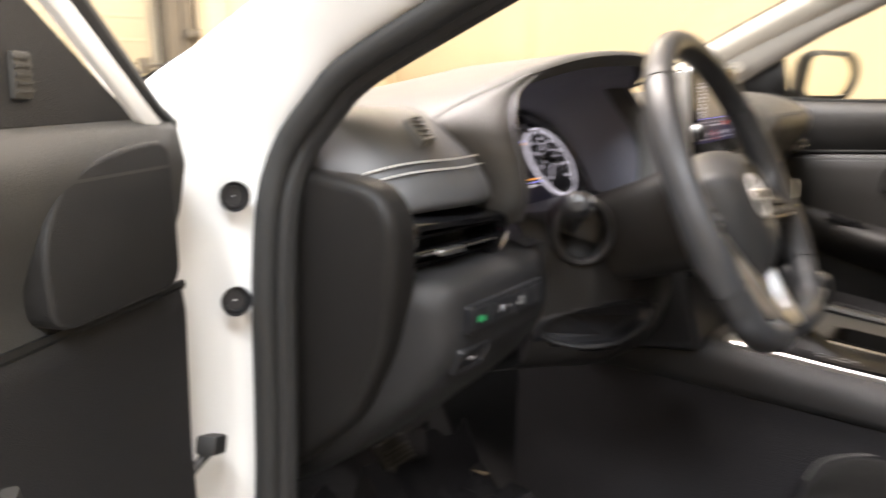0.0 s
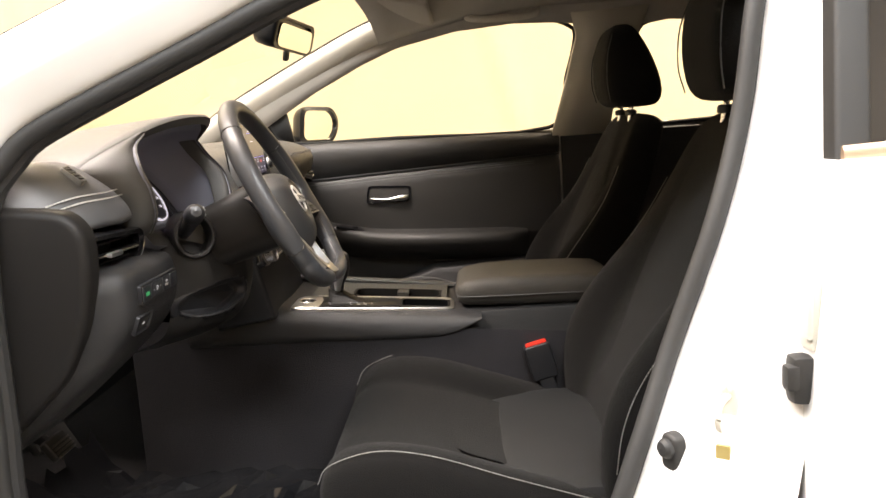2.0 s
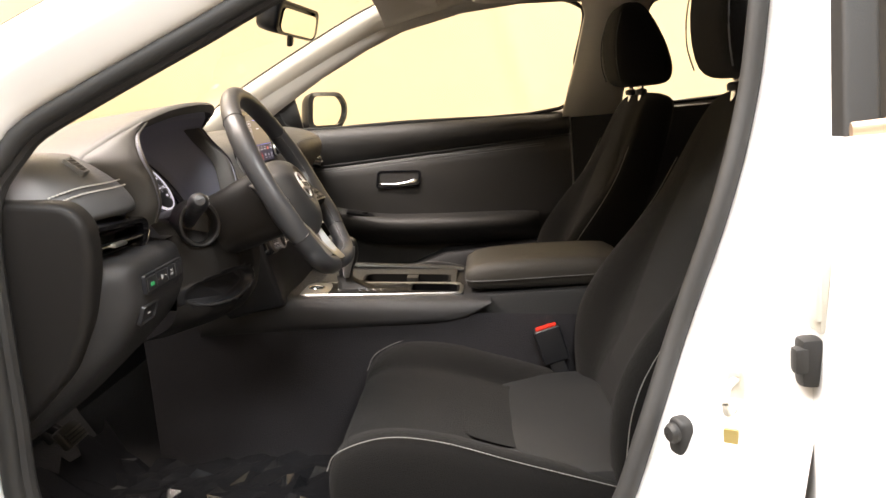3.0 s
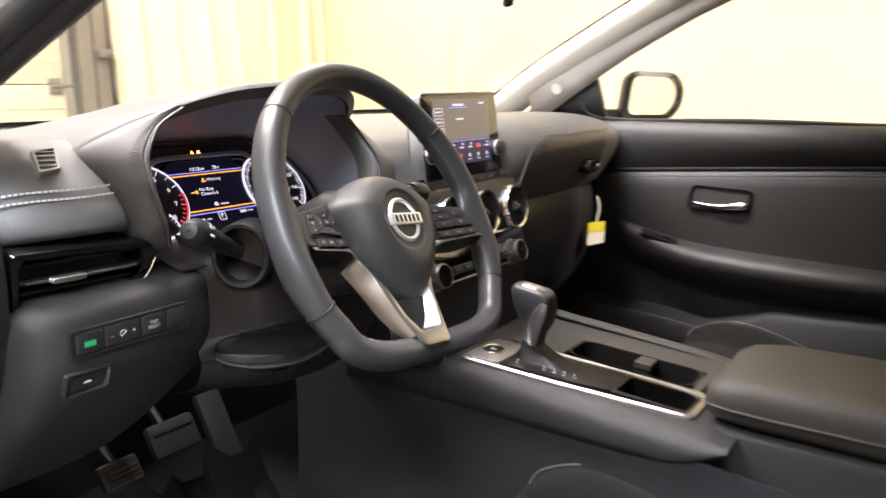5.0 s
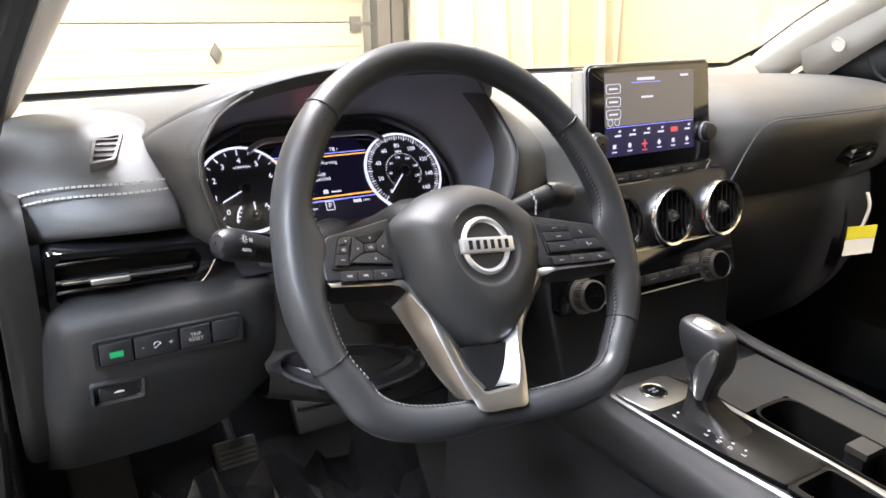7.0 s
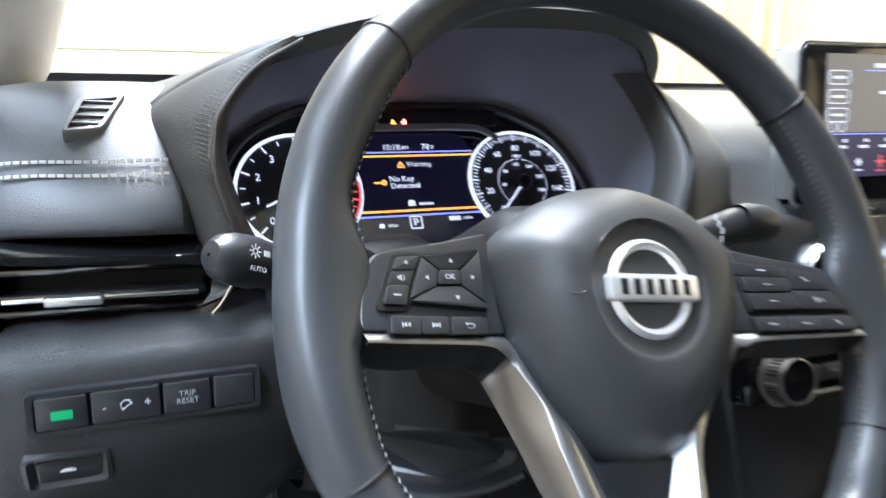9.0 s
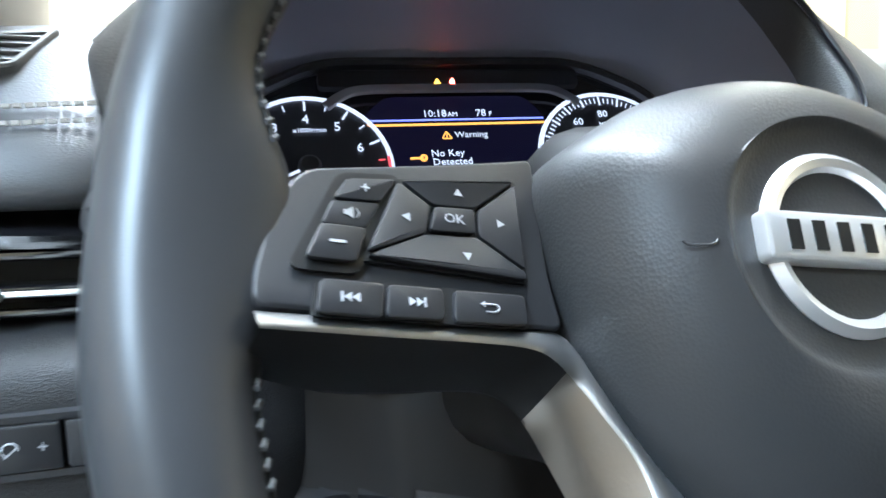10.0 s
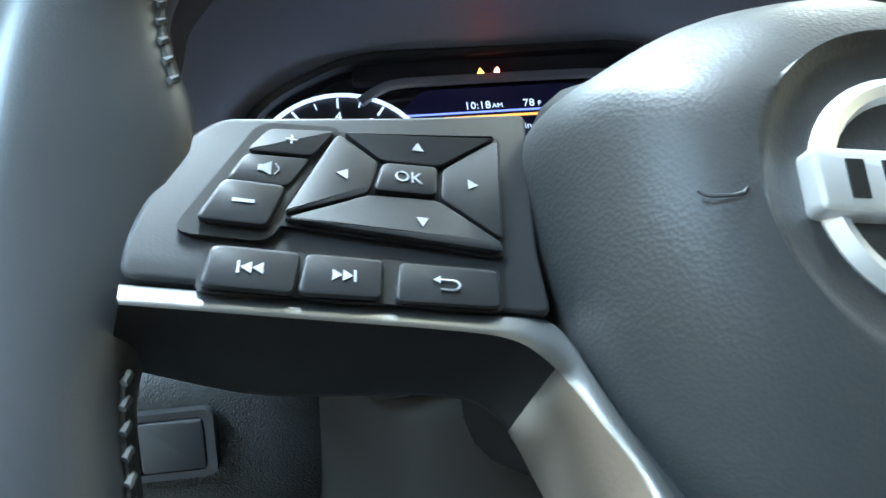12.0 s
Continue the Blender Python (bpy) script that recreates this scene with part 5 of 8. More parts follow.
for y in (0.0335, 0.0185, 0.0040):
    o = rect(0.023, 0.0105, 0.003, -0.0665, y)
    part("menu_key", sweep(bmesh.new(), [Vector((a, b, 0.0069)) for a, b in o], 0.0005, None, 5, True), SCREENWHITE, scr, smooth=False)
    menu_mark((0.014, 0.0022, 0.0004), (-0.0665, y, 0.007))
for x in (-0.072, -0.061):
    part("menu_ring", sweep(bmesh.new(), [Vector((x + 0.004 * math.cos(a * 0.5236), -0.0055 + 0.004 * math.sin(a * 0.5236), 0.0069)) for a in range(12)], 0.0004, None, 5, True), SCREENWHITE, scr, smooth=False)
for size, at in (((0.030, 0.0035, 0.0004), (-0.012, 0.0435, 0.007)), ((0.020, 0.0025, 0.0004), (-0.010, 0.022, 0.007)), ((0.014, 0.003, 0.0004), (0.056, 0.0455, 0.007))):
    menu_mark(size, at)
for i in range(6):
    if i != 4:
        menu_mark((0.0105, 0.0024, 0.0004), (-0.060 + i * 0.0245, -0.0215, 0.007))
        menu_mark((0.004, 0.0028, 0.0004), (-0.057 + i * 0.0245, -0.0165, 0.007))
    if i != 2:
        menu_mark((0.005, 0.005, 0.0004), (-0.066 + i * 0.0255, -0.034, 0.007), turn=45 if i % 2 else 0)
        menu_mark((0.008, 0.0016, 0.0004), (-0.066 + i * 0.0255, -0.0405, 0.007))
menu_mark((0.0125, 0.006, 0.0004), (0.038, -0.0205, 0.007), SCREENRED)
menu_mark((0.009, 0.0016, 0.0004), (-0.015, -0.0415, 0.007), SCREENRED)
bm = block(bmesh.new(), (0.010, 0.0022, 0.0004), (-0.015, -0.034, 0.007))
block(bm, (0.0022, 0.010, 0.0004), (-0.015, -0.034, 0.0071))
part("menu_cross", bm, SCREENRED, scr, smooth=False)
bm = bmesh.new()
block(bm, (0.050, 0.0008, 0.0004), (-0.012, 0.0395, 0.007)), block(bm, (0.15, 0.0008, 0.0004), (-0.003, -0.0112, 0.0069))
part("menu_line", bm, GAUGEBLUE, scr, smooth=False)
for x in (-0.0965, 0.0955):
    bm = bmesh.new()
    mm = Matrix.Translation((x, -0.028, 0.005))
    lathe(bm, [(0.0125, -0.002), (0.0125, 0.004), (0.0112, 0.012), (0.0095, 0.0135), (0.001, 0.0138)], mm, 28)
    kn = part("knob", bm, SATIN, scr, "black turning knob beside the screen")
    part("knob_ring", lathe(bmesh.new(), [(0.0128, 0.002), (0.0133, 0.004), (0.0126, 0.006), (0.0121, 0.006)], mm, 28), SILVER, kn, "thin silver ring")
bm = bmesh.new()
prism(bm, rounded([(-0.100, -0.079), (0.104, -0.079), (0.110, -0.066), (-0.106, -0.066)], 0.004), 0.007, None, 0.002, 2, -0.02)
kr = part("key_strip", bm, HARD, scr, "row of grey keys below the screen")
for i in range(5):
    bm = block(bmesh.new(), (0.028, 0.0085, 0.003), (-0.058 + i * 0.031, -0.0725, 0.0075), bevel=0.0012)
    k = part("key", bm, KEYCAP, kr)
    part("mark", block(bmesh.new(), (0.008, 0.0014, 0.0004), (-0.058 + i * 0.031, -0.0725, 0.0092)), DIMPRINT, k, smooth=False)
bm = bmesh.new()
sweep(bm, [Vector((-0.09, -0.080, 0.0075)), Vector((0.095, -0.080, 0.0075)), Vector((0.108, -0.066, 0.006))], 0.0012, None, 6)
part("chrome_strip", bm, SILVER, kr)

# ---- steering wheel ----
WU, WV = (0.994, 0.024, -0.110), (0.097, 0.439, 0.892)
WM = axes((-0.362, 0.0077, 0.864), WU, WV)
wheel = thing("steering_wheel", "black leather steering wheel with silver spokes, flat at the bottom", "steering wheel", WM)


def rim_path(n=240):
    pts = []
    for i in range(n):
        a = 2 * math.pi * i / n
        r = 0.1715
        x, y = r * math.sin(a), r * math.cos(a)
        if y < -0.108:
            k = (-0.108 - y) / (0.1715 - 0.108)
            y = -0.108 - 0.036 * (1 - (1 - k) ** 2) * 1.0
            x *= 1 + 0.05 * k * (1 - k) * 4
        x *= 1 + 0.030 * max(0, min(1, -y / 0.08))
        pts.append(Vector((x * 0.980, y * 0.990, -0.014 - 0.013 * math.exp(-(x / 0.032) ** 2) * (1 if y < 0 else 0))))
    return resample(pts, n, True)


rp = rim_path()
bm = bmesh.new()
rows = []
RIMR = 0.0136
thumb = lambda a: 0.0014 * math.exp(-((abs(a) - 65) / 14) ** 2) + 0.0020 * math.exp(-((abs(a) - 108) / 9) ** 2)
# the leather runs out from the rim to the switch panels
bridge = lambda a: 0.0145 * math.exp(-(abs(abs(a) - 91.5) / 10.8) ** 3)
for i, p in enumerate(rp):
    t = (rp[(i + 1) % 240] - rp[i - 1]).normalized()
    s = Vector((t.y, -t.x, 0))
    if s.dot(p) < 0:
        s = -s
    grip = thumb(math.degrees(math.atan2(p.x, p.y)))
    deg = math.degrees(math.atan2(p.x, p.y))
    ring = []
    for k in range(32):
        c, h = math.cos(2 * math.pi * k / 32), math.sin(2 * math.pi * k / 32)
        reach = (RIMR + 0.4 * grip) * c if c > 0 else (RIMR + 2 * grip) * c + bridge(deg) * c ** 3
        ring.append(p + s * reach + Vector((0, 0, (0.0150 + grip) * h)))
    rows.append(ring)
rim = part("rim", loft(bm, rows, True, False, True), LEATHER, wheel, "smooth black leather rim")
# leather joints across the rim and lacing along its inside
for a in (-49, 49, -119, 119):
    base = min(range(240), key=lambda j: abs(((math.degrees(math.atan2(rp[j].x, rp[j].y)) - a + 180) % 360) - 180))
    part("joint", sweep(bmesh.new(), [rp[base] + (v - rp[base]) * 1.012 for v in rows[base]], 0.0009, None, 6, True, (0, 0.01, 1)), INK, rim, "stitched leather joint")
for lo, hi, side in ((50, 84, 1), (50, 84, -1), (104, 170, 1), (104, 170, -1)):
    bm, bmd = bmesh.new(), bmesh.new()
    seam_ = []
    for i in range(240):
        a = math.degrees(math.atan2(rp[i].x, rp[i].y)) * side
        if lo < a < hi:
            for f in (0.0,):
                p, q = rp[i], rp[(i + 1) % 240]
                t = (q - p).normalized()
                s = Vector((t.y, -t.x, 0))
                s = s if s.dot(p) < 0 else -s
                c = p.lerp(q, f) + s * ((RIMR + 2 * thumb(a)) * 0.955 + 0.87 * bridge(a)) + Vector((0, 0, 0.0047))
                seam_.append(c)
                sweep(bm, [c - t * 0.0013 + Vector((0, 0, 0.0012)), c + s * 0.0009 + Vector((0, 0, 0.0002)), c + t * 0.0013 + Vector((0, 0, -0.0016))], 0.0008, None, 6)
    sweep(bmd, seam_, 0.0009, None, 6)
    part("lacing_seam", bmd, INK, rim, "dark seam under the lacing")
    part("lacing", bm, LACE, rim, "grey lacing thread inside the rim")

# airbag hub: a shield that swells to a round dish for the badge
HUBC = Vector((0.0, -0.0065, 0))
top_ = [(-0.0715, 0.0225), (-0.060, 0.0325), (-0.036, 0.0480), (0.0, 0.0560), (0.036, 0.0480), (0.060, 0.0325), (0.0715, 0.0225)]
low_ = [(0.0735, 0.008), (0.0695, -0.020), (0.0575, -0.048), (0.037, -0.073), (0.014, -0.0885), (-0.014, -0.0885), (-0.037, -0.073), (-0.0575, -0.048), (-0.0695, -0.020), (-0.0735, 0.008)]
shield = resample(cr([(x, y, 0) for x, y in top_ + low_], 4, True), 72, True)
HUBPROF = ((1.0, -0.055), (1.0, -0.036), (0.985, -0.028), (0.95, -0.0195), (0.87, -0.0095), (0.75, -0.0010), (0.62, 0.0035), (0.54, 0.0048))
rows = [[HUBC + (p - HUBC) * k + Vector((0, 0, h)) for p in shield] for k, h in HUBPROF]
BADGEC = Vector((-0.004, -0.0066, 0))
for r, h in ((0.0355, 0.0051), (0.0340, 0.0046), (0.0325, 0.0032), (0.0300, 0.0024), (0.018, 0.0020), (0.0008, 0.0020)):
    rows.append([BADGEC + (p - BADGEC).normalized() * r + Vector((0, 0, h)) for p in shield])
smoothed(part("hub", loft(bmesh.new(), rows, True, True), AIRBAG, wheel, "grained black airbag cover", angle=70))
for s in (-1, 1):
    bm = bmesh.new()
    sweep(bm, [(s * x, y, 0.0002 + 0.0050 - 0.19 * (x - 0.040) * (1 + 14 * (x - 0.040))) for x, y in ((0.0425, -0.0082), (0.0432, -0.0091), (0.0448, -0.0095), (0.0487, -0.0095), (0.0502, -0.0091), (0.0510, -0.0083))], 0.0004, 0.00025, 6)
    part("hub_mark", bm, AIRBAG, wheel)
# ring and bar badge, unlettered
BD = Matrix.Translation((BADGEC.x, BADGEC.y, 0.0040)) @ Matrix.Diagonal((0.92, 0.92, 1, 1))
em = part("badge", lathe(bmesh.new(), [(0.0205, -0.006), (0.0268, -0.0045), (0.0270, -0.0012), (0.0245, 0.0010), (0.0222, 0.0002), (0.0200, -0.0050)], BD, 48), BRIGHT, wheel, "chrome ring badge with a cross bar")
bm = bmesh.new()
prism(bm, rect(0.0575, 0.0142, 0.002), 0.0030, BD, 0.0015, 2, -0.0045)
part("badge_bar", bm, BRIGHT, em)
for i in range(6):
    part("dark_bar", block(bmesh.new(), (0.0036, 0.0076, 0.0005), BD @ Vector((-0.0200 + i * 0.0080, 0, 0.0031))), INK, em, smooth=False)


def panel_frame(s):
    """The plane of the keys on a switch panel: it falls away towards the hub."""
    return Matrix(((1.0393, -s * 0.0114, 0, s * 0.0054), (-s * 0.0362, 0.9805, 0, -0.0102), (s * 0.2847, -0.246, 1, -0.0369), (0, 0, 0, 1)))


# silver fork: the strips under the switches bend into both lower spokes and their common foot
fork_o = cr([(-0.1470, -0.0302, -0.0004), (-0.1228, -0.0301, -0.0069), (-0.0930, -0.0299, -0.0150), (-0.0818, -0.0306, -0.0180), (-0.0757, -0.0327, -0.0205), (-0.0696, -0.0369, -0.0239), (-0.0640, -0.0451, -0.0226), (-0.0563, -0.0581, -0.0205), (-0.0515, -0.0780, -0.0170), (-0.0435, -0.106, -0.0125), (-0.0365, -0.128, -0.0070),
             (-0.0305, -0.139, -0.0025), (-0.005, -0.1405, -0.002), (0.0130, -0.1400, -0.0025),
             (0.0195, -0.1290, -0.0070), (0.0260, -0.1060, -0.0125), (0.0295, -0.0860, -0.0155), (0.0390, -0.068, -0.0188), (0.0540, -0.0498, -0.0219), (0.0690, -0.0345, -0.0243), (0.0757, -0.0327, -0.0210), (0.0818, -0.0306, -0.0180), (0.0930, -0.0299, -0.0150), (0.1228, -0.0301, -0.0069), (0.1445, -0.0300, -0.0010)], 6)
fork_i = cr([(-0.1481, -0.0259, -0.0037), (-0.1231, -0.0256, -0.0104), (-0.0923, -0.0253, -0.0188), (-0.0800, -0.0250, -0.0222), (-0.0718, -0.0250, -0.0256), (-0.0674, -0.0293, -0.0251), (-0.0629, -0.038, -0.0237), (-0.052, -0.0582, -0.0205), (-0.0425, -0.0755, -0.0172), (-0.0335, -0.1045, -0.0125), (-0.0260, -0.1185, -0.0090),
             (-0.0215, -0.124, -0.0075), (-0.005, -0.1236, -0.0070), (0.0065, -0.1232, -0.0075),
             (0.0125, -0.1200, -0.0090), (0.0195, -0.1057, -0.0125), (0.0240, -0.0850, -0.0155), (0.0310, -0.066, -0.0188), (0.0450, -0.0470, -0.0222), (0.0630, -0.0305, -0.0248), (0.0718, -0.0252, -0.0256), (0.0800, -0.0250, -0.0222), (0.0923, -0.0253, -0.0188), (0.1231, -0.0256, -0.0104), (0.1450, -0.0258, -0.0045)], 6)
low = Vector((0, 0, -0.006))
crown = [[o.lerp(i, k) + Vector((0, 0, 0.0008)) for o, i in zip(fork_o, fork_i)] for k in (0.16, 0.5, 0.84)]
part("spoke_fork", loft(bmesh.new(), [fork_o] + crown + [fork_i, [p + low for p in fork_i]]), SILVER, wheel, "satin silver strip and fork of the lower spokes", angle=70)
# rear edge of the broad satin face behind that strip
back_l = [(-0.149, -0.0370, -0.016), (-0.127, -0.0385, -0.034), (-0.098, -0.0374, -0.040), (-0.0864, -0.0381, -0.042), (-0.0800, -0.0415, -0.042), (-0.0762, -0.0470, -0.041), (-0.0730, -0.0545, -0.039), (-0.0680, -0.0665, -0.0365), (-0.0625, -0.080, -0.034), (-0.0540, -0.103, -0.0295), (-0.0440, -0.124, -0.021)]
back_r = [(0.147, -0.0370, -0.016), (0.127, -0.0385, -0.034), (0.098, -0.0374, -0.040), (0.0864, -0.0381, -0.042), (0.0800, -0.0415, -0.042), (0.0750, -0.0470, -0.041), (0.0640, -0.058, -0.039), (0.0500, -0.073, -0.036), (0.0400, -0.089, -0.033), (0.0340, -0.107, -0.0285), (0.0270, -0.128, -0.021)]


def spoke_side(s):
    """Switch panel, bright under-trim and its keys on one side (s = -1 left, 1 right)."""
    name = "switch_panel"
    Q = panel_frame(s)
    plane = Matrix(((1, 0, 0, 0), (0, 1, 0, 0), (s * 0.2653, -0.2478, 1, -0.0454), (0, 0, 0, 1)))
    out = rounded([(s * x, y) for x, y in ((0.1368, 0.0112), (0.100, 0.0205), (0.0700, 0.0290), (0.0715, 0.010), (0.0725, -0.010), (0.0712, -0.0246), (0.1484, -0.0252), (0.1486, -0.0184), (0.1462, -0.0053), (0.1418, 0.0056))], 0.003)
    bm = bmesh.new()
    prism(bm, out, -0.0026, plane, 0.0012, 3, -0.026)
    pan = part(name, bm, KEYCAP, wheel, "black switch panel on the wheel spoke")
    # broad satin face behind the strip and down the lower spoke
    edge, inside, rear_ = (fork_o, fork_i, cr(back_l, 6)) if s < 0 else (fork_o[::-1], fork_i[::-1], cr(back_r, 6))
    edge = edge[:len(rear_)]
    rows = [[a.lerp(b, k) + Vector((s * 0.0012, -0.0012, 0)) * math.sin(math.pi * k) for a, b in zip(edge, rear_)] for k in (0, 0.08, 0.35, 0.7, 0.93, 1)]
    rows.append([p + Vector((-s * 0.004, 0.004, -0.006)) for p in rear_])
    # upper part in dark COLUMN: the metal's dark reflection is put into the colour
    part("spoke_shell", loft(bmesh.new(), [r[:29] for r in rows]), COLUMN, wheel, "upper back of the spoke, dark reflection put into its colour", angle=60)
    part("lower_spoke", loft(bmesh.new(), [r[28:] for r in rows]), PEWTER, wheel, "satin silver lower spoke", angle=60)
    inside = inside[30:64]
    m_ = len(inside) - 1
    ease = [min(1, max(0, (k / m_ - 0.20) / 0.45)) for k in range(m_ + 1)]
    ease = [f * f * (3 - 2 * f) for f in ease]
    inn = [p + Vector((-s * (0.003 + 0.024 * f), 0.001, -0.008 - 0.022 * f)) for p, f in zip(inside, ease)]
    part("spoke_inside", loft(bmesh.new(), [inside, inn, [p + Vector((-s * 0.004, 0, -0.014)) for p in inn]]), SILVER, wheel, "satin silver inner side of the spoke")
    # keys
    kz = -0.0055
    def key(pts, mark=None, h=0.0020, r=0.0015, kind=None):
        h *= 0.8
        bm = bmesh.new()
        prism(bm, rounded(pts, r), kz + h, Q, 0.0006, 2, kz - 0.004)
        k = part("key", bm, KEYCAP, pan)
        cx, cy = sum(p[0] for p in pts) / len(pts), sum(p[1] for p in pts) / len(pts)
        zz = kz + h + 0.0001
        if mark in ("+", "OK"):
            text("mark", mark, 0.0044 if mark != "OK" else 0.0038, Q @ Matrix.Translation((cx, cy, zz)), PRINT, k)
        elif mark:
            bm = bmesh.new()
            if mark in "udlr":
                rot = {"u": 0, "l": 90, "d": 180, "r": 270}[mark]
                prism(bm, [(-0.0022, -0.0014), (0.0022, -0.0014), (0, 0.0024)], 0.0002, Matrix.Translation((cx, cy, zz)) @ pose(0, 0, 0, 0, 0, rot))
            elif mark == "-":
                block(bm, (0.0064, 0.0013, 0.0003), (cx, cy, zz))
            elif mark in ("prev", "next"):
                d = -1 if mark == "prev" else 1
                for dx in (-0.0016, 0.0016):
                    prism(bm, ccw([(d * (dx - 0.0015), -0.002), (d * (dx + 0.0015), 0.0), (d * (dx - 0.0015), 0.002)]), 0.0002, Matrix.Translation((cx, cy, zz)))
                block(bm, (0.0008, 0.0042, 0.0004), (cx + d * 0.0037, cy, zz))
            elif mark == "back":
                sweep(bm, cr([(cx - 0.0035, cy + 0.0014, zz), (cx + 0.0018, cy + 0.0014, zz), (cx + 0.0035, cy - 0.0002, zz), (cx + 0.0018, cy - 0.0020, zz), (cx - 0.003, cy - 0.0020, zz)], 4), 0.0005, None, 5)
                prism(bm, [(-0.0055, 0.0014), (-0.003, 0.0000), (-0.003, 0.0030)], 0.0003, Matrix.Translation((cx, cy, zz)))
            elif mark == "speaker":
                prism(bm, [(-0.003, -0.0012), (-0.0015, -0.0012), (0.001, -0.003), (0.001, 0.003), (-0.0015, 0.0012), (-0.003, 0.0012)], 0.0002, Matrix.Translation((cx, cy, zz)))
                sweep(bm, cr([(cx + 0.0022, cy - 0.0024, zz), (cx + 0.0034, cy, zz), (cx + 0.0022, cy + 0.0024, zz)], 4), 0.0003, None, 5)
            elif mark == "slash":
                block(bm, (0.0012, 0.0062, 0.0003), (cx, cy, zz), (0, 0, 38))
            elif mark == "columns":
                block(bm, (0.0020, 0.0064, 0.0003), (cx - 0.002, cy, zz), (0, 0, 20)), block(bm, (0.0012, 0.0034, 0.0003), (cx + 0.003, cy, zz), (0, 0, 20))
            else:
                block(bm, (0.0075, 0.0012, 0.0003), (cx, cy, zz))
            c_ = Matrix.Translation((cx, cy, 0))
            bm.transform(Q @ c_ @ Matrix.Diagonal((0.56, 0.56, 1, 1)) @ c_.inverted())
            part("mark", bm, DIMPRINT if mark == "speaker" else PRINT, k, smooth=False)
        return k
    f = lambda pts: [(s * x, y) for x, y in pts]
    if s < 0:
        # flat black slabs round the keys: the shade of the gaps is in their colour
        bm = bmesh.new()
        well = rounded(f([(0.1197, 0.0258), (0.1042, 0.0278), (0.1158, -0.0016), (0.1312, -0.0012)]), 0.003)
        prism(bm, well, kz - 0.0002, Q, 0, 2, kz - 0.003)
        part("key_gap_patch", bm, INK, pan)
        bm = bmesh.new()
        prism(bm, rounded(f([(0.1065, 0.0262), (0.0705, 0.0320), (0.0722, -0.0003), (0.1155, 0.0022)]), 0.0015), kz - 0.0002, Q, 0, 2, kz - 0.003)
        part("key_gap_patch", bm, INK, pan)
        bm = bmesh.new()
        prism(bm, rounded(f([(0.1250, -0.0031), (0.0738, -0.0033), (0.0742, -0.0127), (0.1264, -0.0122)]), 0.0015), kz - 0.0002, Q, 0, 2, kz - 0.003)
        part("key_gap_patch", bm, INK, pan)
        key(f([(0.1177, 0.0239), (0.1056, 0.0257), (0.1096, 0.0184), (0.1212, 0.0176)]), "+", 0.0016)
        key(f([(0.1213, 0.0174), (0.1098, 0.0181), (0.1136, 0.0106), (0.1240, 0.0106)]), "speaker", 0.0010)
        key(f([(0.1241, 0.0104), (0.1137, 0.0104), (0.1164, 0.0010), (0.1276, 0.0012)]), "-", 0.0022)
        key(f([(0.1052, 0.0251), (0.0971, 0.0189), (0.0991, 0.0110), (0.1140, 0.0040)]), "l")
        key(f([(0.1044, 0.0256), (0.0716, 0.0310), (0.0850, 0.0201), (0.0966, 0.0194)]), "u")
        key(f([(0.0713, 0.0304), (0.0728, 0.0033), (0.0852, 0.0118), (0.0845, 0.0193)]), "r")
        key(f([(0.1142, 0.0030), (0.0992, 0.0106), (0.0855, 0.0113), (0.0730, 0.0026), (0.0731, 0.0004)]), "d")
        key(f([(0.0965, 0.0188), (0.0854, 0.0196), (0.0859, 0.0121), (0.0984, 0.0115)]), "OK", 0.0028)
        key(f([(0.1243, -0.0037), (0.1104, -0.0039), (0.1113, -0.0122), (0.1255, -0.0117)]), "prev", 0.0024)
        key(f([(0.1097, -0.0040), (0.0964, -0.0040), (0.0968, -0.0120), (0.1107, -0.0121)]), "next", 0.0024)
        key(f([(0.0936, -0.0040), (0.0746, -0.0040), (0.0749, -0.0122), (0.0945, -0.0123)]), "back", 0.0018)
    else:
        # black slabs again carry the shade between these keys
        for o in ([(0.0735, 0.0318), (0.1180, 0.0252), (0.1262, 0.0118), (0.1312, -0.0006), (0.0742, -0.0010)], [(0.0738, -0.0033), (0.1290, -0.0031), (0.1312, -0.0118), (0.0742, -0.0127)]):
            bm = bmesh.new()
            prism(bm, rounded(f(o), 0.002), kz - 0.0002, Q, 0, 2, kz - 0.003)
            part("key_gap_patch", bm, INK, pan)
        key(f([(0.0745, 0.0304), (0.1008, 0.0268), (0.1012, 0.0200), (0.0750, 0.0212)]), "bar")
        key(f([(0.0750, 0.0206), (0.1012, 0.0194), (0.1016, 0.0112), (0.0754, 0.0110)]), "bar", 0.0028)
        key(f([(0.0754, 0.0104), (0.1016, 0.0106), (0.1020, 0.0008), (0.0758, 0.0002)]), "bar")
        key(f([(0.1018, 0.0266), (0.1168, 0.0240), (0.1232, 0.0122), (0.1024, 0.0124)]), "slash")
        key(f([(0.1024, 0.0117), (0.1236, 0.0115), (0.1286, 0.0004), (0.1028, 0.0006)]), "columns")
        key(f([(0.0746, -0.0040), (0.0920, -0.0040), (0.0920, -0.0121), (0.0749, -0.0122)]), "bar", 0.0018)
        key(f([(0.0934, -0.0040), (0.1100, -0.0040), (0.1104, -0.0120), (0.0934, -0.0121)]), "bar", 0.0024)
        key(f([(0.1110, -0.0038), (0.1276, -0.0037), (0.1292, -0.0114), (0.1114, -0.0119)]), "slash", 0.0024)


spoke_side(-1)
spoke_side(1)
# dark recess in the fork
bm = bmesh.new()
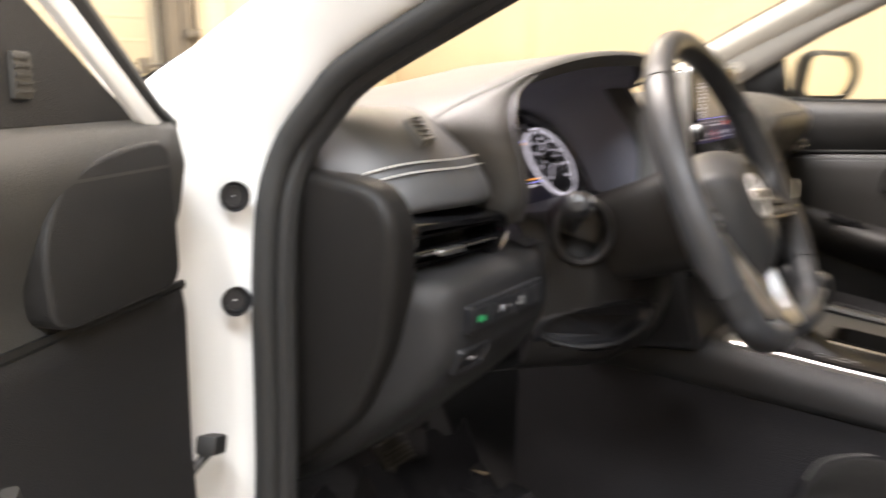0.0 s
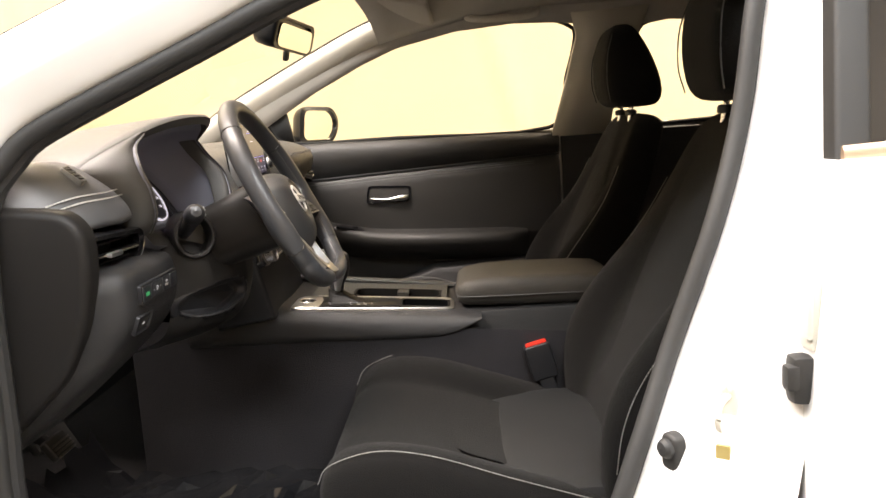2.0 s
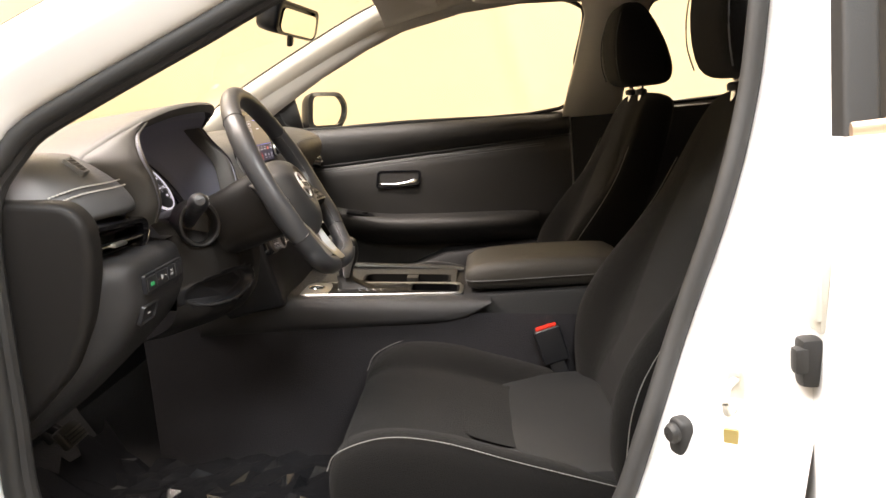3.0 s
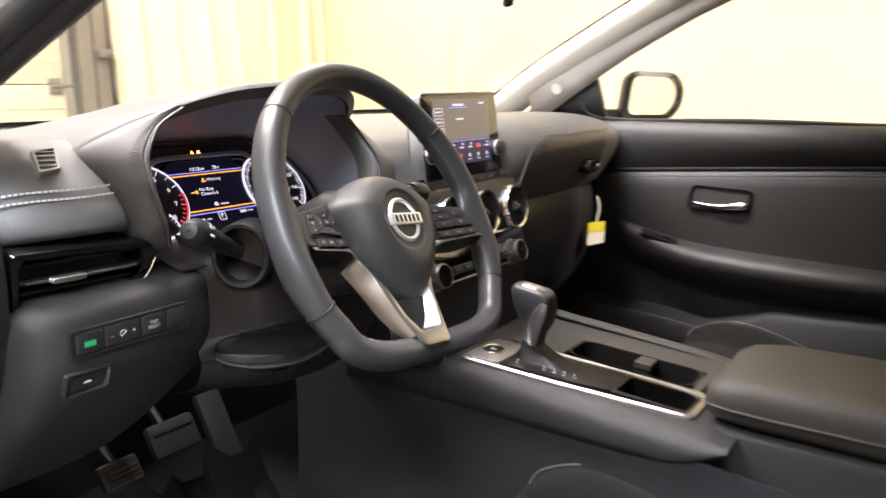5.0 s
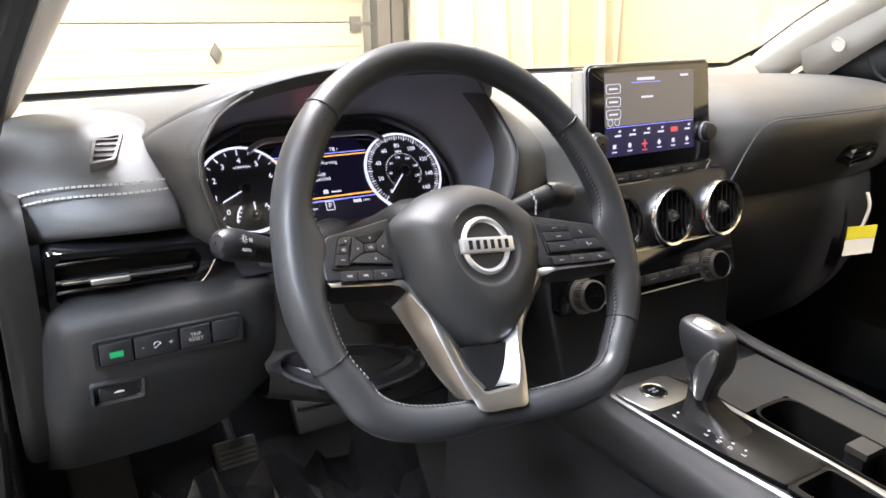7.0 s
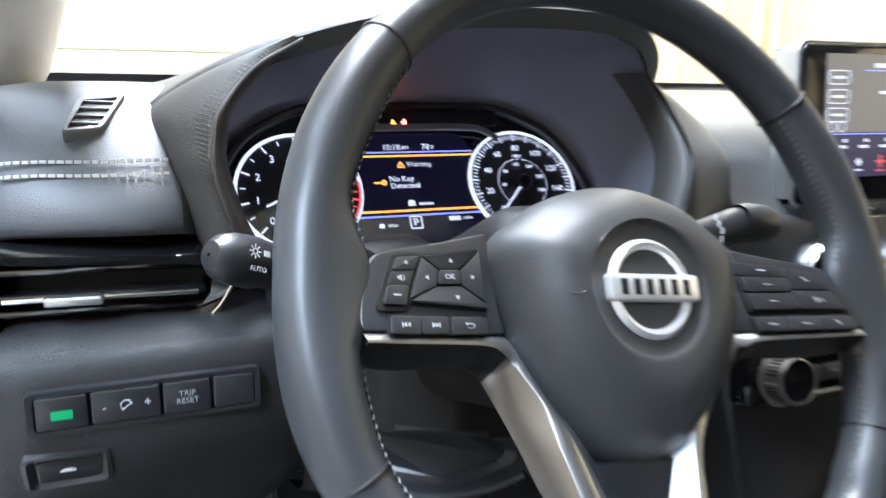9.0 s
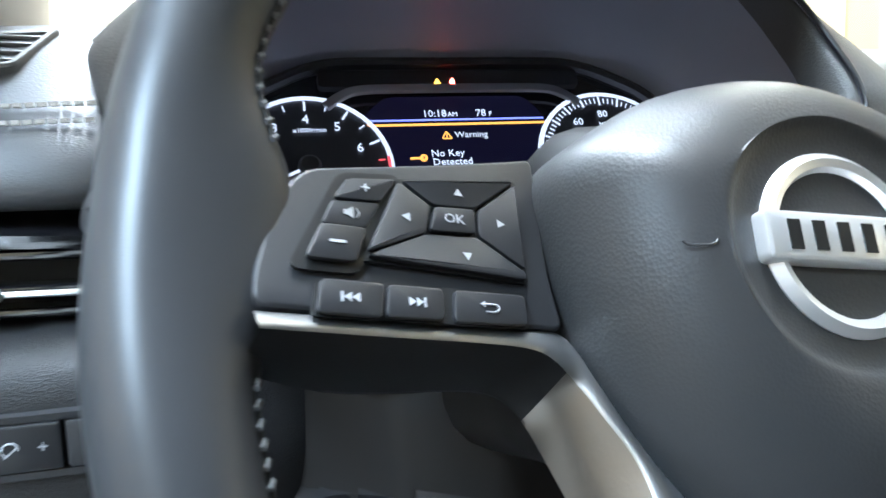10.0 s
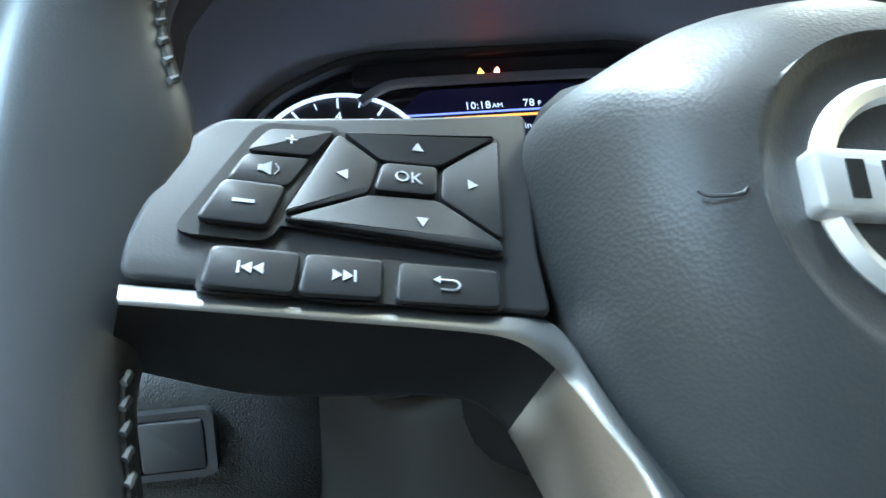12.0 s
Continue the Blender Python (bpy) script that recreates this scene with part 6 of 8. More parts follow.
prism(bm, rounded([(-0.030, -0.086), (0.030, -0.086), (0.022, -0.130), (-0.022, -0.130)], 0.003), -0.022, None, 0.002, 2, -0.04)
part("spoke_recess", bm, SATIN, wheel)

# column shroud and stalks
col = thing("steering_column", "black steering column shroud with two stalks", "steering column", WM)
bm = bmesh.new()
rows = []
for z, w, h, dy in ((-0.036, 0.062, 0.055, 0.0), (-0.050, 0.070, 0.062, 0.0), (-0.10, 0.068, 0.058, 0.004), (-0.16, 0.070, 0.055, 0.010), (-0.22, 0.072, 0.055, 0.014)):
    rows.append([Vector((x, y + dy, z)) for x, y in rounded([(-w, -h), (w, -h), (w * 0.95, h * 0.8), (-w * 0.95, h * 0.8)], 0.03, 5)])
part("shroud", loft(bm, rows, True, True), COLUMN, col, "black plastic column shroud", angle=50)
for s in (-1, 1):
    bm = bmesh.new()
    sweep(bm, cr([(-0.085, 0.0255, -0.1650), (-0.112, 0.0264, -0.1485), (-0.145, 0.0276, -0.1280), (-0.168, 0.0284, -0.1140)] if s < 0 else [(0.055, 0.030, -0.100), (0.10, 0.043, -0.095), (0.13, 0.052, -0.090), (0.158, 0.059, -0.086)], 5), lambda k: 0.0085 + 0.005 * k, lambda k: 0.007 + 0.004 * k, 14, False, (0, 0, 1))
    stk = part("stalk", bm, SATIN, col, "black control stalk")
    bm = bmesh.new()
    lathe(bm, [(0.0125, 0.0), (0.0142, 0.008), (0.0138, 0.022), (0.0118, 0.030), (0.0075, 0.035), (0.001, 0.036)], Matrix.Translation((0.152, 0.060, -0.085)) @ pose(0, 0, 0, 0, 90, 0) if s > 0 else axes((-0.166, 0.0283, -0.1150), (0, -1, 0), (0.517, 0.0, 0.855)), 24)
    part("stalk_end", bm, SATIN, stk, "turning stalk end")
    if s < 0:
        onknob = axes((-0.1727, 0.0287, -0.0934), (0.855, -0.03, -0.517), (0, 1, 0))
        text("mark", "AUTO", 0.0040, onknob @ Matrix.Translation((0.002, -0.0075, -0.0018)), PRINT, stk)
        bm = bmesh.new()
        for k in range(8):
            a = k * math.pi / 4
            block(bm, (0.0016, 0.0005, 0.0004), (-0.0020 + 0.0030 * math.cos(a), 0.0010 + 0.0030 * math.sin(a), 0.0004), (0, 0, math.degrees(a)))
        sweep(bm, [Vector((-0.0020 + 0.0016 * math.cos(a * 0.785), 0.0010 + 0.0016 * math.sin(a * 0.785), 0.0004)) for a in range(8)], 0.0003, None, 5, True)
        block(bm, (0.004, 0.0030, 0.0004), (0.0060, 0.0010, 0.0002))
        bm.transform(onknob)
        part("mark", bm, PRINT, stk, smooth=False)
    else:
        bm = bmesh.new()
        for k in range(5):
            block(bm, (0.0022, 0.0045, 0.0004), (0.128, 0.040 + k * 0.0052, -0.0755 - 0.0018 * abs(k - 2)), (0, 0, -15))
        part("mark", bm, PRINT, stk, smooth=False)

# ---- centre console ----
con = thing("centre_console", "black centre console with silver-edged gear panel and cup holders", "console", Matrix.Translation((0, -0.1, 0.3)))
CINV = Matrix.Translation((0, 0.1, -0.3))


def cpart(name, bm, material, label="", parent=None, **k):
    bm.transform(CINV)
    return part(name, bm, material, parent or con, label, **k)


top = lambda y: 0.612 + 0.085 * (y - 0.074)
rows = []
for y, lift, zb in ((0.30, 0.02, 0.557), (0.20, 0.012, 0.556), (0.12, 0.004, 0.555), (0.06, 0.0, 0.554), (-0.012, 0.0, 0.552), (-0.05, 0.0, 0.551), (-0.122, 0.0, 0.549), (-0.13, 0.0, 0.549), (-0.18, 0.0, 0.549), (-0.203, 0.0, 0.5505), (-0.21, 0.0, 0.551), (-0.222, 0.0, 0.553), (-0.235, 0.001, 0.556), (-0.255, 0.001, 0.563), (-0.272, 0.0, 0.571), (-0.286, 0.0, 0.578)):
    z = top(y) + lift
    k = (z - zb) / (top(0.06) - 0.554)
    rows.append([Vector((x, y, z + dz * k)) for x, dz in ((-0.1455, -0.060), (-0.1495, -0.056), (-0.1500, -0.046), (-0.148, -0.026), (-0.142, -0.010), (-0.132, -0.002), (-0.10, 0.0), (-0.088, 0.0), (-0.028, -0.001), (-0.010, -0.002), (0.058, -0.001), (0.10, 0.0), (0.132, -0.002), (0.142, -0.010), (0.148, -0.026), (0.150, -0.058))])
bm = loft(bmesh.new(), rows)
holes = ((-0.011, 0.059, -0.204, -0.011), (-0.089, -0.027, -0.223, -0.121))
gone = [f for f in bm.faces if any(a_ < f.calc_center_median().x < b_ and c_ < f.calc_center_median().y < d_ for a_, b_, c_, d_ in holes)]
bmesh.ops.delete(bm, geom=gone, context="FACES")
cpart("console_top", bm, HARD2, "dark grey console upper moulding", angle=50)
for s in (-1, 1):
    rows = [[Vector((s * x, y, min(z, top(y) - 0.025))) for y in (0.42, 0.30, 0.15, 0.0, -0.15, -0.30, -0.45, -0.62)] for x, z in ((0.144, 0.70), (0.146, 0.54), (0.146, 0.48), (0.150, 0.40), (0.155, 0.30), (0.16, 0.24))]
    cpart("console_side", loft(bmesh.new(), rows), FELT, "charcoal felt-covered console side")
PT = axes((0, 0, top(0.0) + 0.001), (1, 0, 0), (0, 1, 0.085))
# gear panel, bright framed
bm = bmesh.new()
go_ = rounded([(-0.128, 0.098), (-0.030, 0.098), (-0.022, 0.075), (-0.013, -0.215), (-0.024, -0.232), (-0.098, -0.232), (-0.118, -0.05)], 0.012)
o1 = [Vector((x, y, 0)) for x, y in go_]
loft(bm, [[PT @ (p + Vector((0, 0, h))) for p in resample(o1, 90, True)] for h in (-0.004, 0.003)] + [[PT @ (Vector((-0.06, -0.06, 0)) + (p - Vector((-0.06, -0.06, 0))) * 0.955 + Vector((0, 0, 0.0055))) for p in resample(o1, 90, True)]], True)
frame_ = cpart("gear_frame", bm, SILVER, "bright silver frame of the gear panel")
bm = bmesh.new()
prism(bm, rounded([(-0.122, 0.092), (-0.036, 0.092), (-0.028, 0.070), (-0.028, 0.050), (-0.060, 0.040), (-0.114, 0.040)], 0.010), 0.0062, PT, 0.001, 2, 0.0)
bm.transform(CINV)
part("start_plate", bm, SILVER, frame_, "satin silver plate round the start button")
bm = bmesh.new()
prism(bm, rounded([(-0.1145, 0.042), (-0.060, 0.042), (-0.026, 0.050), (-0.024, -0.108), (-0.034, -0.120), (-0.094, -0.120), (-0.106, -0.05)], 0.006), 0.0058, PT, 0.001, 2, 0.0)
bm.transform(CINV)
gp = part("gear_plate", bm, BLACKPLATE, frame_, "satin black gear plate with gear letters")
for i, c in enumerate("PRNDL"):
    at = PT @ Matrix.Translation((-0.0960 + i * 0.0016, (0.020, -0.022, -0.037, -0.051, -0.066)[i], 0.0062))
    text("gear_letter", c, 0.0075, CINV @ at, PRINT, gp)
    bm = bmesh.new()
    lathe(bm, [(0.0016, -0.0002), (0.0016, 0.0004), (0.0001, 0.0004)], CINV @ at @ Matrix.Translation((0.0085, 0.004, 0)), 10)
    part("gear_dot", bm, PRINT, gp)
bm = bmesh.new()
prism(bm, rounded([(-0.032, 0.036), (-0.023, 0.060), (-0.015, -0.215), (-0.024, -0.227), (-0.036, -0.227), (-0.027, -0.205), (-0.0235, -0.12)], 0.003), 0.0066, PT, 0.001, 2, 0.0)
bm.transform(CINV)
part("rear_plate", bm, SILVER, frame_, "satin silver band beside the gear plate")
bm = bmesh.new()
po = rounded([(-0.096, -0.1195), (-0.0255, -0.1195), (-0.0265, -0.206), (-0.034, -0.2235), (-0.092, -0.2235)], 0.006)
pi_ = rounded([(-0.086, -0.124), (-0.031, -0.124), (-0.031, -0.204), (-0.038, -0.219), (-0.086, -0.219)], 0.006)
loft(bm, [[PT @ Vector((x, y, h)) for x, y in o] for o, h in ((po, 0.002), (po, 0.0052), (pi_, 0.0048), (pi_, -0.030), ([(-0.058 + (x + 0.058) * 0.1, -0.17 + (y + 0.17) * 0.1) for x, y in pi_], -0.031))], True, False)
bm.transform(CINV)
part("rear_well", bm, BLACKPLATE, frame_, "black open tray behind the gear plate")
SB = PT @ Matrix.Translation((-0.078, 0.070, 0.006))
bm = bmesh.new()
lathe(bm, [(0.0168, -0.002), (0.0168, 0.002), (0.0158, 0.0030), (0.0140, 0.0022), (0.0136, 0.0005)], SB, 36)
sb = cpart("start_button", bm, CHROME, "round engine start button with a bright ring")
bm = bmesh.new()
lathe(bm, [(0.0134, -0.001), (0.0134, 0.0014), (0.0125, 0.0020), (0.001, 0.0016)], SB, 32)
bm.transform(CINV)
part("button_face", bm, GLOSS, sb)
text("mark", "START", 0.0040, CINV @ SB @ Matrix.Translation((0, 0.0028, 0.0022)), PRINT, sb)
text("mark", "STOP", 0.0040, CINV @ SB @ Matrix.Translation((0, -0.0028, 0.0022)), PRINT, sb)
# gear lever
SH = PT @ Matrix.Translation((-0.062, 0.012, 0.006))
bm = bmesh.new()
rows = []
for k in range(9):
    v = k / 8
    w, d = 0.011 * (1 - v) ** 1.4 + 0.012, 0.022 * (1 - v) ** 1.6 + 0.014
    rows.append([SH @ Vector((a, b - 0.020 * (1 - v) ** 1.6 + 0.004 * v, 0.026 * v)) for a, b in rect(2 * w, 2 * d, min(w, d) * 0.6)])
sh = cpart("gear_lever", loft(bm, rows, True, True), GAITER, "gear lever with black gaiter and silver-faced knob", angle=60)
bm = bmesh.new()
rows = []
for z, w, d, y in ((0.018, 0.0125, 0.015, 0.000), (0.034, 0.0115, 0.014, 0.001), (0.046, 0.0135, 0.018, 0.000), (0.058, 0.0175, 0.0245, 0.000), (0.072, 0.0195, 0.0300, 0.003), (0.086, 0.0200, 0.0325, 0.006), (0.097, 0.0195, 0.0320, 0.008), (0.1035, 0.0175, 0.0290, 0.008), (0.1065, 0.0135, 0.0230, 0.008)):
    rows.append([SH @ Vector((-0.002 + w * math.copysign(abs(math.cos(k * 0.2618)) ** 0.55, math.cos(k * 0.2618)), y + d * math.copysign(abs(math.sin(k * 0.2618)) ** 0.55, math.sin(k * 0.2618)), z + 0.10 * d * math.sin(k * 0.2618))) for k in range(24)])
loft(bm, rows, True, True)
bm.transform(CINV)
smoothed(part("lever_knob", bm, LEATHER, sh, "black leather lever knob", angle=80))
bm = bmesh.new()
rows = []
for y, w, z in ((0.030, 0.009, 0.1062), (0.020, 0.012, 0.1076), (0.004, 0.012, 0.1066), (-0.010, 0.010, 0.1036)):
    rows.append([SH @ Vector((-0.002 + w * s_, y, z - 0.0022 * s_ * s_)) for s_ in (-1, -0.5, 0, 0.5, 1)])
loft(bm, rows)
bm.transform(CINV)
thicken(part("knob_inlay", bm, SILVER, sh, "satin knob inlay"), 0.001, 1)
bm = bmesh.new()
sweep(bm, cr([SH @ Vector(q) for q in ((-0.0215, -0.020, 0.090), (-0.0228, -0.014, 0.074), (-0.0200, -0.006, 0.050), (-0.0150, -0.003, 0.024))], 6), lambda k: 0.0015 + 0.0085 * math.sin(math.pi * min(1, 0.10 + 0.75 * k)), 0.003, 10, False, (1, 0, 0.3))
bm.transform(CINV)
part("shift_blade", bm, SILVER, sh, "satin silver blade on the lever")
# cup holder tray beside the gear panel: grey plate with two wells and a raised outer rail
bm = bmesh.new()
for x0, x1, y0, y1 in ((0.058, 0.118, -0.215, 0.075), (-0.016, 0.058, -0.012, 0.075), (0.026, 0.058, -0.130, -0.106), (-0.012, 0.058, -0.215, -0.203)):
    block(bm, (x1 - x0, y1 - y0, 0.008), ((x0 + x1) / 2, (y0 + y1) / 2, 0.001))
bmesh.ops.remove_doubles(bm, verts=bm.verts, dist=0.0002)
bm.transform(PT)
tray = cpart("cup_tray", bm, TRAYGREY, "warm grey cup holder tray", smooth=False)
for y0, y1, r in ((-0.203, -0.012, 0.022),):
    w_o = rect(0.070, y1 - y0, r, 0.0235, (y0 + y1) / 2)
    w_i = [(0.0235 + (x - 0.0235) * 0.95, (y0 + y1) / 2 + (y - (y0 + y1) / 2) * 0.95) for x, y in w_o]
    bm = bmesh.new()
    loft(bm, [[PT @ Vector((x, y, h)) for x, y in o] for o, h in ((w_o, 0.0045), (w_o, 0.0062), (w_i, 0.0058), (w_i, -0.052), ([(0.0235 + (x - 0.0235) * 0.1, (y0 + y1) / 2 + (y - (y0 + y1) / 2) * 0.1) for x, y in w_i], -0.053))], True, False)
    bm.transform(CINV)
    part("cup_well", bm, COLUMN, tray, "dark cup well")
bm = bmesh.new()
sweep(bm, cr([PT @ Vector(q) for q in ((0.126, 0.235, 0.040), (0.128, 0.15, 0.020), (0.128, 0.08, 0.012), (0.127, -0.05, 0.009), (0.125, -0.18, 0.006), (0.122, -0.23, 0.002))], 6), 0.010, 0.006, 10)
bm.transform(CINV)
part("outer_rail", bm, TRAYGREY, tray, "raised grey outer rail")
bm = block(bmesh.new(), (0.026, 0.022, 0.044), PT @ Vector((0.040, -0.118, -0.026)), (0, 0, 0), 0.004)
bm.transform(CINV)
part("cup_clip", bm, SATIN, tray)
# armrest lid
arm = thing("armrest", "padded dark grey armrest lid on the console", "armrest", Matrix.Translation((0, -0.39, 0.590)))
rows = []
for y, w, h0, h1 in ((0.152, 0.072, 0.016, 0.030), (0.148, 0.086, 0.006, 0.042), (0.130, 0.096, 0.000, 0.052), (0.09, 0.100, -0.002, 0.057), (0.0, 0.102, -0.004, 0.057), (-0.10, 0.102, -0.008, 0.054), (-0.15, 0.100, -0.008, 0.050), (-0.17, 0.085, 0.0, 0.040)):
    rows.append([Vector((x, y, z)) for x, z in rounded([(-w, h0), (w, h0), (w, h1), (-w, h1)], 0.024, 4)])
lid = part("lid", loft(bmesh.new(), rows, True, True), ARMPAD, arm, "dark grey-brown armrest pad", angle=60)
bm = bmesh.new()
ringp = [Vector((x, y, 0.022 - 0.01 * (0.15 - y))) for x, y in [(-0.1035, -0.15), (-0.1035, 0.0), (-0.1015, 0.09), (-0.0955, 0.133), (-0.08, 0.150), (0.0, 0.1535), (0.08, 0.150), (0.0955, 0.133), (0.1015, 0.09), (0.1035, 0.0), (0.1035, -0.15)]]
sweep(bm, cr(ringp, 4), 0.0015, None, 6)
part("piping", bm, DARKTHREAD, lid)
part("box", block(bmesh.new(), (0.215, 0.36, 0.30), (0, -0.03, -0.155), bevel=0.012), HARD, arm, "black armrest box")


# ---- front seats ----
def front_seat(x, label, back=0.0):
    """Seat with its origin on the floor under the cushion's middle."""
    seat = thing("front_seat", label, "car seat", Matrix.Translation((x, -0.25 - back, 0.26)), "front seats")
    U = Matrix.Translation((0, 0.25, -0.26))
    # cushion: rows across at each y
    rows = []
    for y, zc, zb, w in ((-0.045, 0.370, 0.000, 0.185), (-0.016, 0.415, 0.002, 0.208), (-0.006, 0.448, 0.006, 0.226), (-0.022, 0.478, 0.012, 0.238), (-0.060, 0.492, 0.020, 0.247), (-0.11, 0.490, 0.028, 0.251), (-0.18, 0.474, 0.034, 0.252), (-0.24, 0.450, 0.036, 0.252), (-0.30, 0.430, 0.036, 0.252), (-0.38, 0.404, 0.033, 0.250), (-0.46, 0.378, 0.028, 0.246), (-0.54, 0.358, 0.020, 0.235)):
        prof = []
        for s_ in (-1.0, -0.985, -0.95, -0.86, -0.74, -0.64, -0.58, -0.45, -0.2, 0, 0.2, 0.45, 0.58, 0.64, 0.74, 0.86, 0.95, 0.985, 1.0):
            a = abs(s_)
            if a >= 0.985:
                z = zc - 0.14 if a == 1 else zc - 0.060
            else:
                z = zc + zb * max(0, math.sin(math.pi * min(1, max(0, (a - 0.56) / 0.52)))) - 0.006 * (1 if abs(a - 0.58) < 0.03 else 0)
            prof.append(U @ Vector((w * s_, y, z)))
        rows.append(prof)
    cu = part("cushion", loft(bmesh.new(), rows), CLOTH, seat, "black cloth seat cushion with side bolsters", angle=70)
    smoothed(cu, 2)
    bm = bmesh.new()
    rows = []
    for y, zc in ((-0.200, 0.4670), (-0.24, 0.4515), (-0.30, 0.4315), (-0.36, 0.4125), (-0.44, 0.3865)):
        rows.append([U @ Vector((0.128 * s_, y - 0.015 * s_ * s_, zc + 0.003 - 0.004 * abs(s_))) for s_ in (-1, -0.9, -0.5, 0, 0.5, 0.9, 1)])
    insert = smoothed(part("cushion_insert", loft(bm, rows), CLOTH2, cu, "charcoal cloth insert"), 2)
    bm = bmesh.new()
    for y in (-0.320,):
        sweep(bm, [U @ Vector((xx, y - 0.25 * xx * xx, 0.4285 + 0.08 * xx * xx)) for xx in (-0.125, -0.08, -0.04, 0, 0.04, 0.08, 0.125)], 0.0022, 0.0012, 6)
    part("insert_seam", bm, CLOTH, cu)
    for s_ in (-1, 1):
        bm = bmesh.new()
        line = cr([(s_ * 0.208, -0.008, 0.462), (s_ * 0.218, -0.030, 0.495), (s_ * 0.2260, -0.10, 0.5165), (s_ * 0.2275, -0.18, 0.5050), (s_ * 0.2280, -0.28, 0.4695), (s_ * 0.2260, -0.40, 0.4275), (s_ * 0.220, -0.50, 0.391)], 8)
        stitches(bm, [U @ p for p in line], 0.0055, 0.0042, 0.0006)
        part("cushion_stitching", bm, SEATTHREAD, cu, "pale stitched seam", smooth=False)
    # backrest: stacked rings, leaning back
    lean = lambda z: -0.462 - 0.41 * (z - 0.43)
    rows = []
    for z, w, front, b in ((0.355, 0.215, 0.008, 0.010), (0.40, 0.225, 0.010, 0.020), (0.46, 0.240, 0.016, 0.045), (0.52, 0.248, 0.016, 0.066), (0.57, 0.250, 0.014, 0.070), (0.63, 0.249, 0.006, 0.062), (0.69, 0.243, 0.0, 0.042), (0.75, 0.230, -0.004, 0.018), (0.82, 0.212, -0.006, 0.008), (0.90, 0.185, -0.006, 0.004), (0.935, 0.158, -0.010, 0.002), (0.952, 0.125, -0.022, 0.0)):
        y0 = lean(z)
        thick = 0.115 - 0.09 * max(0, (z - 0.80)) - (0.05 if z > 0.95 else 0)
        ring = []
        for s_ in (-1.0, -0.97, -0.86, -0.74, -0.62, -0.56, -0.3, 0, 0.3, 0.56, 0.62, 0.74, 0.86, 0.97, 1.0):
            a = abs(s_)
            bol = b * max(0, math.sin(math.pi * min(1, max(0, (a - 0.54) / 0.56))))
            ring.append(U @ Vector((w * s_, y0 + front + bol - (0.030 if a == 1 else 0.0), z + 0.25 * bol)))
        for s_ in (0.97, 0.6, 0, -0.6, -0.97):
            ring.append(U @ Vector((w * s_, y0 - thick + 0.02 * abs(s_), z)))
        rows.append(ring)
    bk = part("backrest", loft(bmesh.new(), rows, True, True), CLOTH, seat, "black cloth backrest with side bolsters", angle=70)
    smoothed(bk, 2)
    bm = bmesh.new()
    rows = [[U @ Vector((w * s_, lean(z) + f + 0.004 - 0.003 * abs(s_), z)) for s_ in (-1, -0.5, 0, 0.5, 1)] for z, w, f in ((0.50, 0.125, 0.018), (0.60, 0.130, 0.012), (0.72, 0.125, 0.002), (0.82, 0.112, -0.002))]
    smoothed(part("backrest_insert", loft(bm, rows), CLOTH2, bk, "charcoal cloth insert"), 2)
    for s_ in (-1, 1):
        bm = bmesh.new()
        line = cr([(s_ * 0.233, lean(0.46) + 0.040, 0.465), (s_ * 0.240, lean(0.52) + 0.056, 0.53), (s_ * 0.2425, lean(0.57) + 0.057, 0.585), (s_ * 0.2415, lean(0.63) + 0.046, 0.642), (s_ * 0.234, lean(0.70) + 0.026, 0.705), (s_ * 0.220, lean(0.76) + 0.008, 0.765), (s_ * 0.200, lean(0.83) + 0.0, 0.835)], 8)
        stitches(bm, [U @ p for p in line], 0.0055, 0.0042, 0.0006)
        part("backrest_stitching", bm, SEATTHREAD, bk, "pale stitched seam", smooth=False)
    # headrest on two chrome posts
    rows = []
    for z, w, yf, yb in ((0.966, 0.090, -0.660, -0.740), (0.975, 0.112, -0.636, -0.757), (1.00, 0.124, -0.623, -0.766), (1.05, 0.127, -0.618, -0.754), (1.10, 0.120, -0.622, -0.732), (1.14, 0.106, -0.634, -0.710), (1.160, 0.088, -0.648, -0.694), (1.168, 0.06, -0.660, -0.682)):
        d = (yf - yb) / 2
        rows.append([U @ Vector((a, (yf + yb) / 2 + bb, z)) for a, bb in rounded([(-w, -d), (w, -d), (w * 0.92, d), (-w * 0.92, d)], d * 0.8, 4)])
    hr = part("headrest", loft(bmesh.new(), rows, True, True), CLOTH, seat, "black cloth headrest", angle=80)
    smoothed(hr)
    for s_ in (-1, 1):
        bm = bmesh.new()
        sweep(bm, cr([(s_ * 0.097, -0.632, 0.985), (s_ * 0.108, -0.624, 1.03), (s_ * 0.106, -0.627, 1.09), (s_ * 0.092, -0.642, 1.14)], 5), 0.0013, None, 6)
        bm.transform(U)
        part("headrest_seam", bm, DARKTHREAD, hr)
    for s_ in (-1, 1):
        bm = bmesh.new()
        sweep(bm, [U @ Vector((s_ * 0.062, -0.680, 0.90)), U @ Vector((s_ * 0.062, -0.694, 1.0))], 0.0058, None, 12)
        part("headrest_post", bm, CHROME, seat, "chrome headrest post")
        bm = bmesh.new()
        lathe(bm, [(0.014, 0.0), (0.014, 0.010), (0.011, 0.013), (0.007, 0.014)], U @ Matrix.Translation((s_ * 0.062, -0.688, 0.948)), 16)
        part("post_collar", bm, SATIN, seat)
